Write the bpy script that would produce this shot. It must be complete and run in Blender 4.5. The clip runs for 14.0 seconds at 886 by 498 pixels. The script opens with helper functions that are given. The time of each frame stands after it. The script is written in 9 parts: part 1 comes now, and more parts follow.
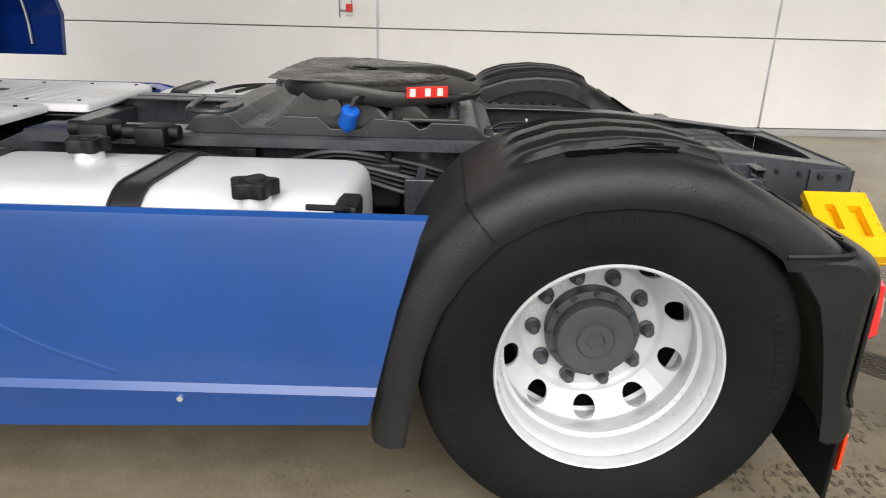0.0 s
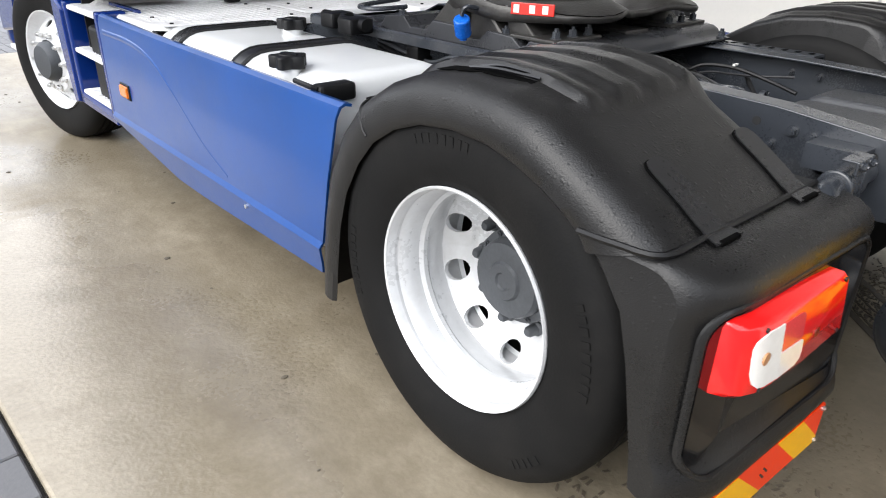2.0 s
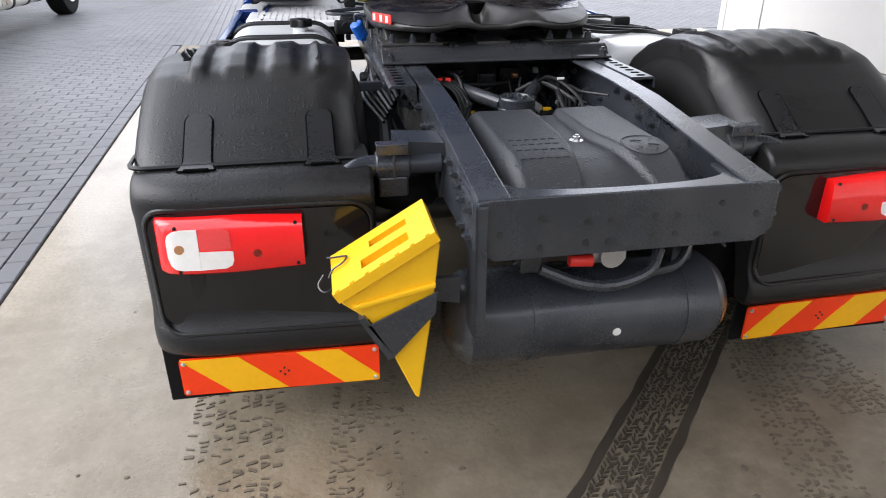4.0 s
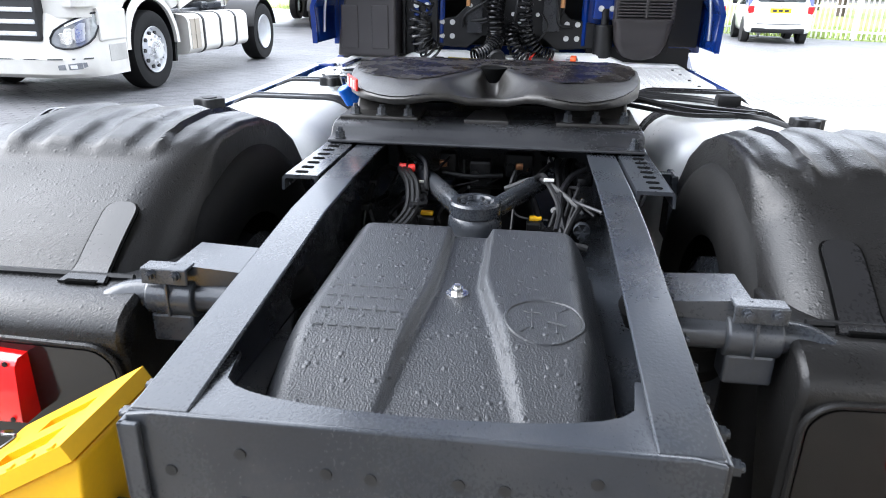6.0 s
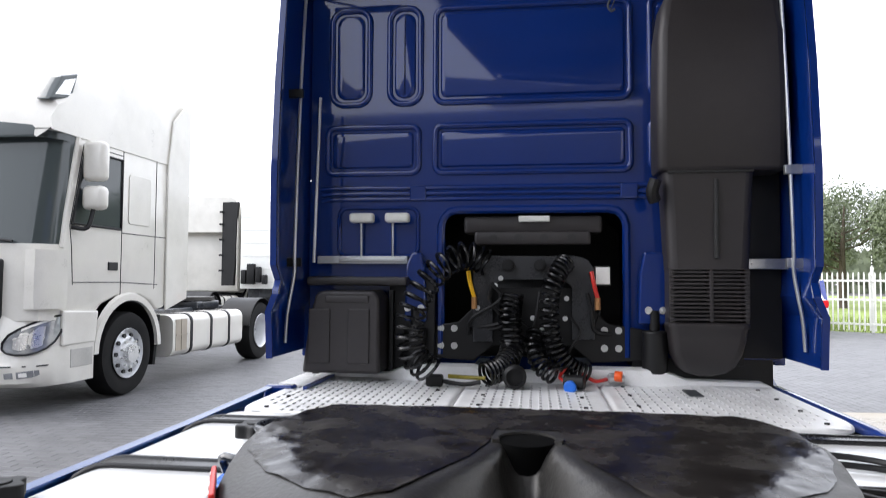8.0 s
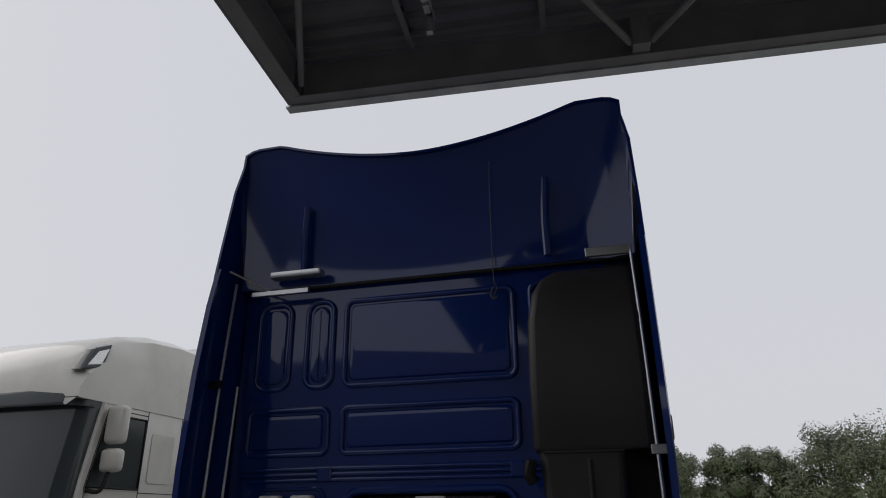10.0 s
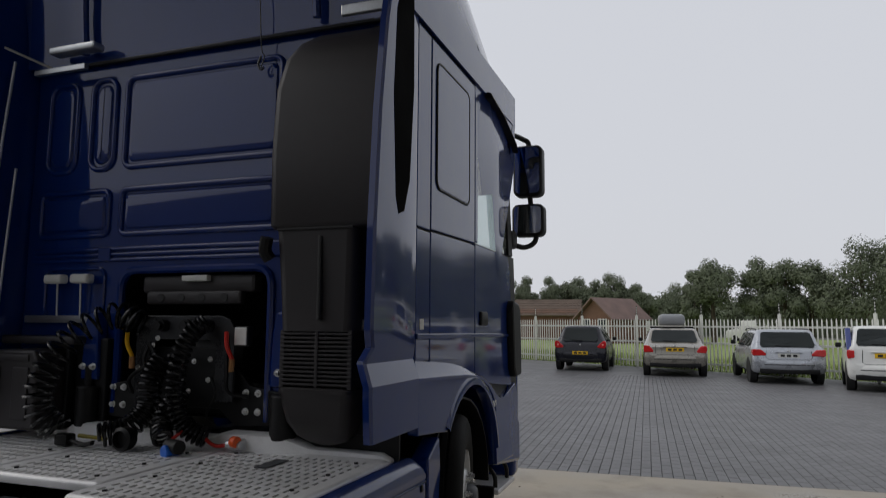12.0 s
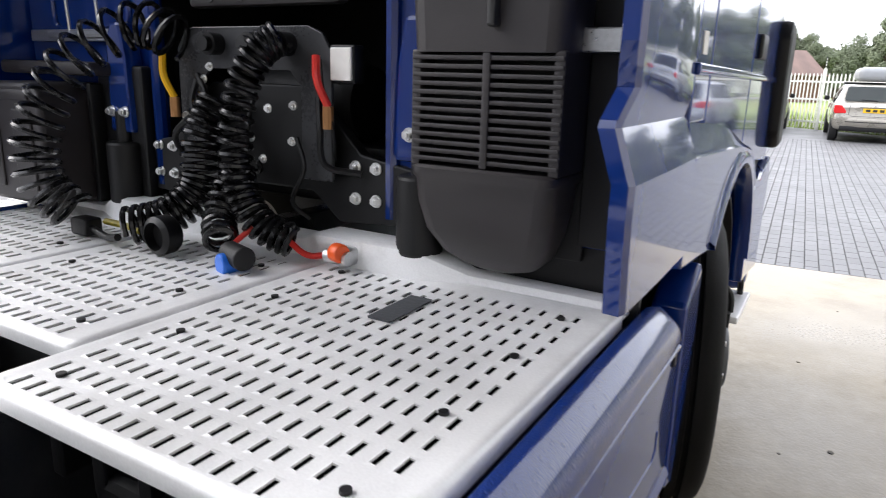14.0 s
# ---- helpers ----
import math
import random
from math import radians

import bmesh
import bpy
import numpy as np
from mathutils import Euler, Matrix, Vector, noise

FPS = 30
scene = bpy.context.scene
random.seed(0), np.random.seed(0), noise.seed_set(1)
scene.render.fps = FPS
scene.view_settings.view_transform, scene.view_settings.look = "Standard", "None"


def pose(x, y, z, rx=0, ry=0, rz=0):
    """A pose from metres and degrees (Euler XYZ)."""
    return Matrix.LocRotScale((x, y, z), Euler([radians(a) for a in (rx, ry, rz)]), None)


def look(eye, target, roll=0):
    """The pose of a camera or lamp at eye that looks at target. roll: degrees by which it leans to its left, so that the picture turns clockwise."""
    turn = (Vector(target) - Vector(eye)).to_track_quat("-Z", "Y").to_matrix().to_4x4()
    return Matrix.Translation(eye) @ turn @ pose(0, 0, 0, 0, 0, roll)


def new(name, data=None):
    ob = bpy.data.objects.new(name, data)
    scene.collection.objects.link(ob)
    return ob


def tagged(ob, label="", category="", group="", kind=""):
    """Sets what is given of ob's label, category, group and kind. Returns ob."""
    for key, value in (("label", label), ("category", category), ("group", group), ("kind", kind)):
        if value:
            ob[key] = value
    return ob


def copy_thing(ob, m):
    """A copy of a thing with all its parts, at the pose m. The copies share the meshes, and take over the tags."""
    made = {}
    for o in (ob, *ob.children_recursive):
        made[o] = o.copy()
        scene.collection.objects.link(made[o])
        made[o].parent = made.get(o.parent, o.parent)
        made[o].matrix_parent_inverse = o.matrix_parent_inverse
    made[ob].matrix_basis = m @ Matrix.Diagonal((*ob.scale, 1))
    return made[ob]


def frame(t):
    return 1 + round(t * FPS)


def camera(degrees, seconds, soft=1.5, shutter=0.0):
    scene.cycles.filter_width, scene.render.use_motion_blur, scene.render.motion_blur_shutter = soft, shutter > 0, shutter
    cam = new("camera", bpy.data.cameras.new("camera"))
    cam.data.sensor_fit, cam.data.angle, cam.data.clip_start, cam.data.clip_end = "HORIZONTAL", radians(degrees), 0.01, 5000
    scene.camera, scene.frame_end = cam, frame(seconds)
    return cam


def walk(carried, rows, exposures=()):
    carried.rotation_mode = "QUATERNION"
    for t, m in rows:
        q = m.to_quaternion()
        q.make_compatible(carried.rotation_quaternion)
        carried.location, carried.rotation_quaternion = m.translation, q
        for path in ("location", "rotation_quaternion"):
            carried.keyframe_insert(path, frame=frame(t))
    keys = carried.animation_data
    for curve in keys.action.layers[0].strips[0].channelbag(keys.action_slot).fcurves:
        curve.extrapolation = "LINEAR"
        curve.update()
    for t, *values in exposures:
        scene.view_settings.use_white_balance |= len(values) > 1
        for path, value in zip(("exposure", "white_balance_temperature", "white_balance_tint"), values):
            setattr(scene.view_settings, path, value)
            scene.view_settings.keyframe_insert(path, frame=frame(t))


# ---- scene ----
cam = camera(66.5, 14.0, soft=1.0, shutter=0.12)
PATH = [
    (0, (-2.746, 0.444, 1.389), (-0.868, 0.461, 0.699), 1.6),
    (0.5, (-2.698, -0.029, 1.359), (-0.824, 0.118, 0.676), 2.2),
    (1, (-2.567, -0.341, 1.362), (-0.771, 0.119, 0.61), 2.4),
    (1.5, (-2.387, -0.666, 1.354), (-0.955, 0.417, 0.472), 1.4),
    (2, (-2.196, -1.07, 1.371), (-1.021, 0.286, 0.487), 1.2),
    (2.5, (-1.917, -1.482, 1.403), (-0.945, 0.027, 0.52), 0.9),
    (3, (-1.544, -1.887, 1.42), (-0.79, -0.264, 0.527), 0.6),
    (3.5, (-1.141, -2.225, 1.438), (-0.605, -0.509, 0.562), 0.0),
    (3.7, (-0.956, -2.316, 1.441), (-0.517, -0.572, 0.566), 0.0),
    (4.75, (-0.19, -2.44, 1.46), (-0.12, -0.62, 0.63), 0.3),
    (5.8, (0.131, -1.867, 1.425), (-0.065, -0.017, 0.691), 0.8),
    (6, (0.15, -1.676, 1.405), (-0.083, 0.171, 0.674), 0.9),
    (6.5, (0.119, -1.277, 1.36), (-0.189, 0.57, 0.656), 1.1),
    (7, (0.074, -0.928, 1.333), (-0.265, 0.95, 0.735), 0.8),
    (7.5, (0.084, -0.553, 1.344), (-0.226, 1.397, 1.02), 0.6),
    (8, (0.036, -0.407, 1.406), (-0.251, 1.57, 1.503), 0.3),
    (8.5, (0.039, -0.337, 1.497), (-0.244, 1.596, 1.929), 0.2),
    (8.7, (0.098, -0.353, 1.541), (-0.211, 1.559, 2.041), 0.2),
    (9.75, (0.85, -0.56, 1.62), (0.41, 1.25, 2.34), -0.3),
    (10.8, (1.704, -0.221, 1.669), (1.118, 1.531, 2.436), -0.7),
    (11, (1.861, -0.134, 1.667), (1.267, 1.622, 2.419), -0.6),
    (11.5, (2.207, -0.019, 1.578), (1.577, 1.791, 2.151), -0.1),
    (12, (2.414, 0.267, 1.503), (1.73, 2.133, 1.726), 0.4),
    (12.5, (2.423, 0.63, 1.411), (1.687, 2.48, 1.221), 0.8),
    (13, (2.236, 0.993, 1.378), (1.468, 2.787, 0.937), 1.2),
    (13.5, (1.903, 1.362, 1.386), (1.086, 3.123, 0.904), 1.7),
    (14, (1.526, 1.611, 1.423), (0.539, 3.276, 0.921), 1.6),
]
EXPOSURES = [(0.0, 1.2, 6650, 10), (1.0, 1.45, 6600, 10), (1.5, 1.52, 6550, 10), (2.0, 1.66, 6350, 10), (2.5, 1.72, 6200, 12), (3.0, 1.47, 6200, 13), (3.7, 1.57, 6200, 13), (5.8, 2.45, 5950, 10), (6.5, 2.75, 5950, 10), (7.0, 2.95, 6000, 10), (7.5, 2.7, 6050, 11), (8.0, 1.6, 6250, 12), (8.5, 0.35, 6350, 12), (8.7, 0.12, 6400, 12), (10.8, -0.5, 6450, 11), (11.5, -0.55, 6450, 11), (12.0, -0.42, 6400, 11), (12.5, 0.15, 6350, 13), (13.0, 1.0, 6350, 13), (13.5, 1.42, 6400, 13), (14.0, 1.82, 6350, 12)]

walk(cam, [(t, look(eye, target, roll)) for t, eye, target, roll in PATH], EXPOSURES)

from mathutils import geometry

# ---- light ----
SUN_UP, SUN_TURN = radians(36), radians(270)
world = bpy.data.worlds.new("overcast")
scene.world = world
world.use_nodes = True
wn, wl = world.node_tree.nodes, world.node_tree.links
sky = wn.new("ShaderNodeTexSky")
sky.sky_type, sky.sun_disc, sky.sun_elevation, sky.sun_rotation = "NISHITA", False, SUN_UP, SUN_TURN
sky.dust_density, sky.air_density = 4.0, 1.5
dim = wn.new("ShaderNodeVectorMath")
dim.operation = "SCALE"
dim.inputs["Scale"].default_value = 0.07
cloud = wn.new("ShaderNodeMix")
cloud.data_type = "RGBA"
cloud.inputs["Factor"].default_value = 0.88
cloud.inputs["B"].default_value = (0.93, 0.95, 1.0, 1)
wl.new(sky.outputs["Color"], dim.inputs[0])
wl.new(dim.outputs["Vector"], cloud.inputs["A"])
wl.new(cloud.outputs["Result"], wn["Background"].inputs["Color"])
wn["Background"].inputs["Strength"].default_value = 1.0
sun = new("sun", bpy.data.lights.new("sun", "SUN"))
sun.data.energy, sun.data.angle, sun.data.color = 0.9, radians(50), (1.0, 0.97, 0.93)
sun.matrix_world = look((0, 0, 30), (30 * -math.sin(SUN_TURN) * math.cos(SUN_UP), 30 * -math.cos(SUN_TURN) * math.cos(SUN_UP), 30 - 30 * math.sin(SUN_UP)))


# ---- materials ----
def mat(name, col, rough=0.5, metal=0.0, var=0.15, scale=3.0, fine=60.0, bump=0.0, coat=0.0, drops=0.0, dirt=None, dirt_amount=0.0,
        dirt_scale=1.2, glow=0.0, per_piece=0.0, rough_var=0.1, spec=0.5, coat_rough=0.03):
    m = bpy.data.materials.new(name)
    m.use_nodes = True
    nt = m.node_tree
    n, l = nt.nodes, nt.links
    b = n["Principled BSDF"]
    tc = n.new("ShaderNodeTexCoord")
    big = n.new("ShaderNodeTexNoise")
    big.inputs["Scale"].default_value, big.inputs["Detail"].default_value = scale, 5
    small = n.new("ShaderNodeTexNoise")
    small.inputs["Scale"].default_value, small.inputs["Detail"].default_value = fine, 3
    for k in (big, small):
        l.new(tc.outputs["Object"], k.inputs["Vector"])
    mixn = n.new("ShaderNodeMath")
    mixn.operation = "MULTIPLY_ADD"
    l.new(small.outputs["Fac"], mixn.inputs[0])
    mixn.inputs[1].default_value = 0.4
    l.new(big.outputs["Fac"], mixn.inputs[2])
    ramp = n.new("ShaderNodeMapRange")
    ramp.inputs["From Min"].default_value, ramp.inputs["From Max"].default_value = 0.45, 0.95
    ramp.inputs["To Min"].default_value, ramp.inputs["To Max"].default_value = 1 - var, 1 + var
    l.new(mixn.outputs[0], ramp.inputs["Value"])
    tint = n.new("ShaderNodeVectorMath")
    tint.operation = "SCALE"
    tint.inputs[0].default_value = col
    l.new(ramp.outputs["Result"], tint.inputs["Scale"])
    out = tint.outputs["Vector"]
    if per_piece:
        oi = n.new("ShaderNodeObjectInfo")
        geo = n.new("ShaderNodeNewGeometry")
        add = n.new("ShaderNodeMath")
        l.new(oi.outputs["Random"], add.inputs[0])
        l.new(geo.outputs["Random Per Island"], add.inputs[1])
        fr = n.new("ShaderNodeMath")
        fr.operation = "FRACT"
        l.new(add.outputs[0], fr.inputs[0])
        pr = n.new("ShaderNodeMapRange")
        pr.inputs["To Min"].default_value, pr.inputs["To Max"].default_value = 1 - per_piece, 1 + per_piece
        l.new(fr.outputs[0], pr.inputs["Value"])
        sc = n.new("ShaderNodeVectorMath")
        sc.operation = "SCALE"
        l.new(out, sc.inputs[0])
        l.new(pr.outputs["Result"], sc.inputs["Scale"])
        out = sc.outputs["Vector"]
    if dirt:
        dn = n.new("ShaderNodeTexNoise")
        dn.inputs["Scale"].default_value, dn.inputs["Detail"].default_value, dn.inputs["Roughness"].default_value = dirt_scale, 8, 0.65
        l.new(tc.outputs["Object"], dn.inputs["Vector"])
        dr = n.new("ShaderNodeMapRange")
        dr.inputs["From Min"].default_value, dr.inputs["From Max"].default_value = 0.48, 0.68
        dr.inputs["To Max"].default_value = dirt_amount
        l.new(dn.outputs["Fac"], dr.inputs["Value"])
        dm = n.new("ShaderNodeMix")
        dm.data_type = "RGBA"
        l.new(dr.outputs["Result"], dm.inputs["Factor"])
        l.new(out, dm.inputs["A"])
        dm.inputs["B"].default_value = (*dirt, 1)
        out = dm.outputs["Result"]
    l.new(out, b.inputs["Base Color"])
    rr = n.new("ShaderNodeMapRange")
    rr.inputs["From Min"].default_value, rr.inputs["From Max"].default_value = 0.4, 1.0
    rr.inputs["To Min"].default_value, rr.inputs["To Max"].default_value = max(0.02, rough - rough_var), min(1, rough + rough_var)
    l.new(mixn.outputs[0], rr.inputs["Value"])
    l.new(rr.outputs["Result"], b.inputs["Roughness"])
    b.inputs["Metallic"].default_value = metal
    b.inputs["Specular IOR Level"].default_value = spec
    b.inputs["Coat Weight"].default_value, b.inputs["Coat Roughness"].default_value = coat, coat_rough
    if glow:
        b.inputs["Emission Color"].default_value, b.inputs["Emission Strength"].default_value = (*col, 1), glow
    height = small.outputs["Fac"]
    if drops:
        vo = n.new("ShaderNodeTexVoronoi")
        vo.inputs["Scale"].default_value, vo.inputs["Randomness"].default_value = drops, 1.0
        l.new(tc.outputs["Object"], vo.inputs["Vector"])
        dd = n.new("ShaderNodeMapRange")
        dd.inputs["From Min"].default_value, dd.inputs["From Max"].default_value = 0.33, 0.08
        l.new(vo.outputs["Distance"], dd.inputs["Value"])
        pick = n.new("ShaderNodeMath")
        pick.operation = "MULTIPLY"
        gate = n.new("ShaderNodeMath")
        gate.operation = "GREATER_THAN"
        gate.inputs[1].default_value = 0.55
        sep = n.new("ShaderNodeSeparateColor")
        l.new(vo.outputs["Color"], sep.inputs["Color"])
        l.new(sep.outputs[0], gate.inputs[0])
        l.new(dd.outputs["Result"], pick.inputs[0])
        l.new(gate.outputs[0], pick.inputs[1])
        ha = n.new("ShaderNodeMath")
        ha.operation = "MULTIPLY_ADD"
        l.new(pick.outputs[0], ha.inputs[0])
        ha.inputs[1].default_value = 0.95
        l.new(small.outputs["Fac"], ha.inputs[2])
        height = ha.outputs[0]
    if bump:
        bp = n.new("ShaderNodeBump")
        bp.inputs["Strength"].default_value, bp.inputs["Distance"].default_value = min(1.0, bump), 0.004
        l.new(height, bp.inputs["Height"])
        l.new(bp.outputs["Normal"], b.inputs["Normal"])
    return m


def glass_mat(name, col=(0.9, 0.95, 0.95), alpha=0.35):
    m = bpy.data.materials.new(name)
    m.use_nodes = True
    b = m.node_tree.nodes["Principled BSDF"]
    b.inputs["Base Color"].default_value = (*col, 1)
    b.inputs["Roughness"].default_value = 0.03
    b.inputs["Transmission Weight"].default_value = alpha
    b.inputs["IOR"].default_value = 1.45
    return m


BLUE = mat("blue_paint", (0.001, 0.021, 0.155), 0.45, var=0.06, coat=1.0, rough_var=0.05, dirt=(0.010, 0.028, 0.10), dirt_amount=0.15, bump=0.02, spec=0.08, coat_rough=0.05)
# BLUE again with road film, and brighter light put into its lighter azure
LIT_SPRAYED = mat("lit_blue_with_road_film", (0.001, 0.052, 0.235), 0.4, var=0.08, coat=0.7, coat_rough=0.16, rough_var=0.05, dirt=(0.012, 0.045, 0.16), dirt_amount=0.4, dirt_scale=2.5, bump=0.02)
STRAP = mat("strap_rubber", (0.03, 0.03, 0.032), 0.5, var=0.2)
WHITE = mat("white_paint", (0.80, 0.80, 0.76), 0.35, var=0.04, coat=0.6, dirt=(0.45, 0.43, 0.38), dirt_amount=0.2)
PLASTIC = mat("wet_black_plastic", (0.013, 0.0128, 0.0128), 0.36, var=0.3, fine=300, bump=0.25, drops=75, dirt=(0.022, 0.021, 0.020), dirt_amount=0.5, rough_var=0.18, spec=0.36)
COVER = mat("wet_grey_plastic", (0.036, 0.038, 0.042), 0.36, var=0.15, fine=300, bump=0.5, drops=62, rough_var=0.1)
BLACK = mat("black_plastic", (0.005, 0.005, 0.0055), 0.5, var=0.3, fine=250, bump=0.1, spec=0.36)
DUCT = mat("matt_black_moulding", (0.026, 0.0225, 0.0235), 0.5, var=0.2, scale=2, fine=250, bump=0.1, dirt=(0.045, 0.04, 0.04), dirt_amount=0.3, dirt_scale=2)
MOUNT = mat("dark_mounting_paint", (0.030, 0.031, 0.034), 0.28, var=0.3, scale=5, fine=120, bump=0.06, dirt=(0.05, 0.05, 0.05), dirt_amount=0.4, dirt_scale=6, spec=0.4)
STRAP = mat("strap_plastic", (0.016, 0.016, 0.017), 0.30, var=0.15, fine=120, bump=0.03, spec=0.4)
GLOSS = mat("gloss_black_panel", (0.008, 0.008, 0.009), 0.12, var=0.2, rough_var=0.06)
RUBBER = mat("tyre_rubber", (0.006, 0.006, 0.006), 0.7, var=0.3, fine=150, bump=0.15, dirt=(0.018, 0.0165, 0.015), dirt_amount=0.35, dirt_scale=4, spec=0.18)
FRAME = mat("dark_grey_chassis_paint", (0.032, 0.036, 0.043), 0.28, var=0.25, fine=180, bump=0.1, coat=0.25, coat_rough=0.12, dirt=(0.09, 0.09, 0.09), dirt_amount=0.35, dirt_scale=5)
STEEL = mat("galvanised_steel", (0.55, 0.56, 0.57), 0.35, 0.9, var=0.2, fine=120, bump=0.05)
CHROME = mat("bright_bolt_steel", (0.75, 0.75, 0.74), 0.3, 0.9, var=0.15)
LAMPGLASS = mat("headlamp_glass", (0.30, 0.31, 0.32), 0.15, 0.5, var=0.35, scale=9, coat=1.0)
HOSE = mat("black_hose_plastic", (0.004, 0.004, 0.0045), 0.26, var=0.2, rough_var=0.08, spec=0.4)
# pale red painted for the bright core of a lit tail lamp
LAMPGLOW = mat("pale_red_lamp_glow", (0.85, 0.30, 0.26), 0.2, var=0.1, coat=0.5)
CARRED = mat("dark_red_car_lens", (0.62, 0.014, 0.016), 0.15, var=0.1, coat=0.5)
RIM = mat("silver_rim_paint", (0.64, 0.65, 0.66), 0.32, 0.1, var=0.08, coat=0.4, dirt=(0.35, 0.34, 0.32), dirt_amount=0.3, dirt_scale=6)
HUB = mat("grey_hub_casting", (0.06, 0.065, 0.072), 0.5, 0.1, var=0.3, fine=90, bump=0.3)
TANK = mat("silver_tank_paint", (0.72, 0.73, 0.73), 0.35, 0.1, var=0.05, coat=0.3, dirt=(0.45, 0.45, 0.44), dirt_amount=0.2)
ALU = mat("aluminium_deck", (0.82, 0.82, 0.82), 0.4, 0.15, var=0.12, fine=200, bump=0.08, dirt=(0.45, 0.44, 0.42), dirt_amount=0.35, dirt_scale=5)
CAST = mat("worn_cast_iron", (0.055, 0.053, 0.05), 0.40, 0.5, var=0.35, scale=6, fine=120, bump=0.25, dirt=(0.025, 0.022, 0.02), dirt_amount=0.7, dirt_scale=7)
GREASE = mat("black_grease", (0.014, 0.012, 0.011), 0.24, var=0.5, scale=9, fine=38, bump=0.35, spec=0.2, rough_var=0.2, dirt=(0.05, 0.046, 0.04), dirt_amount=0.7, dirt_scale=9)
RED = mat("red_lens", (0.92, 0.010, 0.010), 0.12, var=0.08, coat=0.5)
WLENS = mat("clear_lens", (0.82, 0.80, 0.76), 0.12, var=0.08, coat=0.5)
ORANGE = mat("amber_lens", (0.75, 0.17, 0.01), 0.2, var=0.1, coat=0.4)
YELLOW = mat("yellow_plastic", (0.88, 0.49, 0.002), 0.45, var=0.07, bump=0.05, fine=120)
CHEV_Y = mat("yellow_reflective", (0.97, 0.50, 0.001), 0.4, var=0.08)
CHEV_R = mat("red_reflective", (0.97, 0.05, 0.002), 0.4, var=0.08)
BLUEP = mat("blue_plastic", (0.01, 0.12, 0.55), 0.3, var=0.15)
REDP = mat("red_plastic", (0.65, 0.03, 0.02), 0.35, var=0.15)
LABEL = mat("pale_label", (0.7, 0.7, 0.66), 0.5, var=0.1)
GLASS = glass_mat("dark_window_glass", (0.05, 0.06, 0.06), 0.0)
CLEAR = glass_mat("clear_window_glass", (0.85, 0.93, 0.92), 0.9)
MIRROR = mat("mirror_glass", (0.8, 0.82, 0.82), 0.05, 1.0, var=0.02, rough_var=0.02)
CONCRETE = mat("wet_concrete", (0.34, 0.295, 0.224), 0.42, var=0.28, scale=0.8, fine=55, bump=0.4, dirt=(0.17, 0.135, 0.09), dirt_amount=0.6, dirt_scale=1.3, rough_var=0.28)
PAVER = mat("wet_paver", (0.125, 0.124, 0.127), 0.5, var=0.2, scale=1.2, fine=80, bump=0.25, per_piece=0.1, rough_var=0.15)
JOINT = mat("joint_sand", (0.085, 0.081, 0.074), 0.8, var=0.3, scale=2, fine=60, bump=0.3)
SEAL = mat("grey_joint_seal", (0.33, 0.33, 0.32), 0.6, var=0.1)
PANEL = mat("white_wall_panel", (0.83, 0.815, 0.78), 0.42, var=0.035, scale=1.0, fine=30, dirt=(0.72, 0.70, 0.65), dirt_amount=0.35, dirt_scale=0.8)
TRUCKWHITE = mat("cream_white_paint", (0.64, 0.62, 0.565), 0.35, var=0.05, coat=0.5, dirt=(0.42, 0.40, 0.35), dirt_amount=0.3)
CANOPY = mat("grey_canopy_steel", (0.19, 0.19, 0.195), 0.5, var=0.15, fine=60, bump=0.05)
SHEET = mat("ribbed_roof_sheet", (0.15, 0.15, 0.155), 0.45, 0.2, var=0.12, fine=40)
GRASSM = mat("grass", (0.21, 0.27, 0.065), 0.8, var=0.4, scale=1.5, fine=25, per_piece=0.35)
# leaf green made paler, with the distance haze put into its colour
LEAF = mat("hazed_tree_leaves", (0.14, 0.165, 0.10), 0.8, var=0.22, scale=0.6, fine=12, per_piece=0.16)
BARK = mat("bark", (0.09, 0.07, 0.05), 0.9, var=0.3, bump=0.5)
BRICK = mat("brown_brick", (0.16, 0.085, 0.055), 0.85, var=0.25, scale=1, fine=15)
ROOF = mat("red_roof_tile", (0.19, 0.125, 0.108), 0.8, var=0.25, scale=1, fine=10)
FENCE = mat("white_fence_paint", (0.72, 0.72, 0.66), 0.4, var=0.08)
DARKCAR = mat("anthracite_car_paint", (0.008, 0.009, 0.016), 0.3, var=0.1, coat=0.35, spec=0.3)
BEIGE = mat("beige_car_paint", (0.27, 0.25, 0.21), 0.3, 0.4, var=0.06, coat=1.0)
SILVER = mat("silver_car_paint", (0.40, 0.42, 0.45), 0.3, 0.5, var=0.06, coat=0.8)
CARBLUE = mat("blue_car_paint", (0.012, 0.03, 0.20), 0.3, var=0.08, coat=1.0)
PLATE = mat("yellow_plate", (0.80, 0.48, 0.01), 0.45, var=0.05)
# near-black that stands for the shade inside holes, grooves and gaps
HOLE = mat("hole_shade", (0.002, 0.002, 0.002), 0.9, spec=0.05)
INK = mat("black_ink", (0.02, 0.02, 0.02), 0.6, var=0.1)
DULLROOF = mat("dull_barn_roof", (0.16, 0.12, 0.095), 0.85, var=0.25, scale=1, fine=10)
GREYB = mat("grey_roof_box", (0.28, 0.29, 0.30), 0.4, var=0.08)


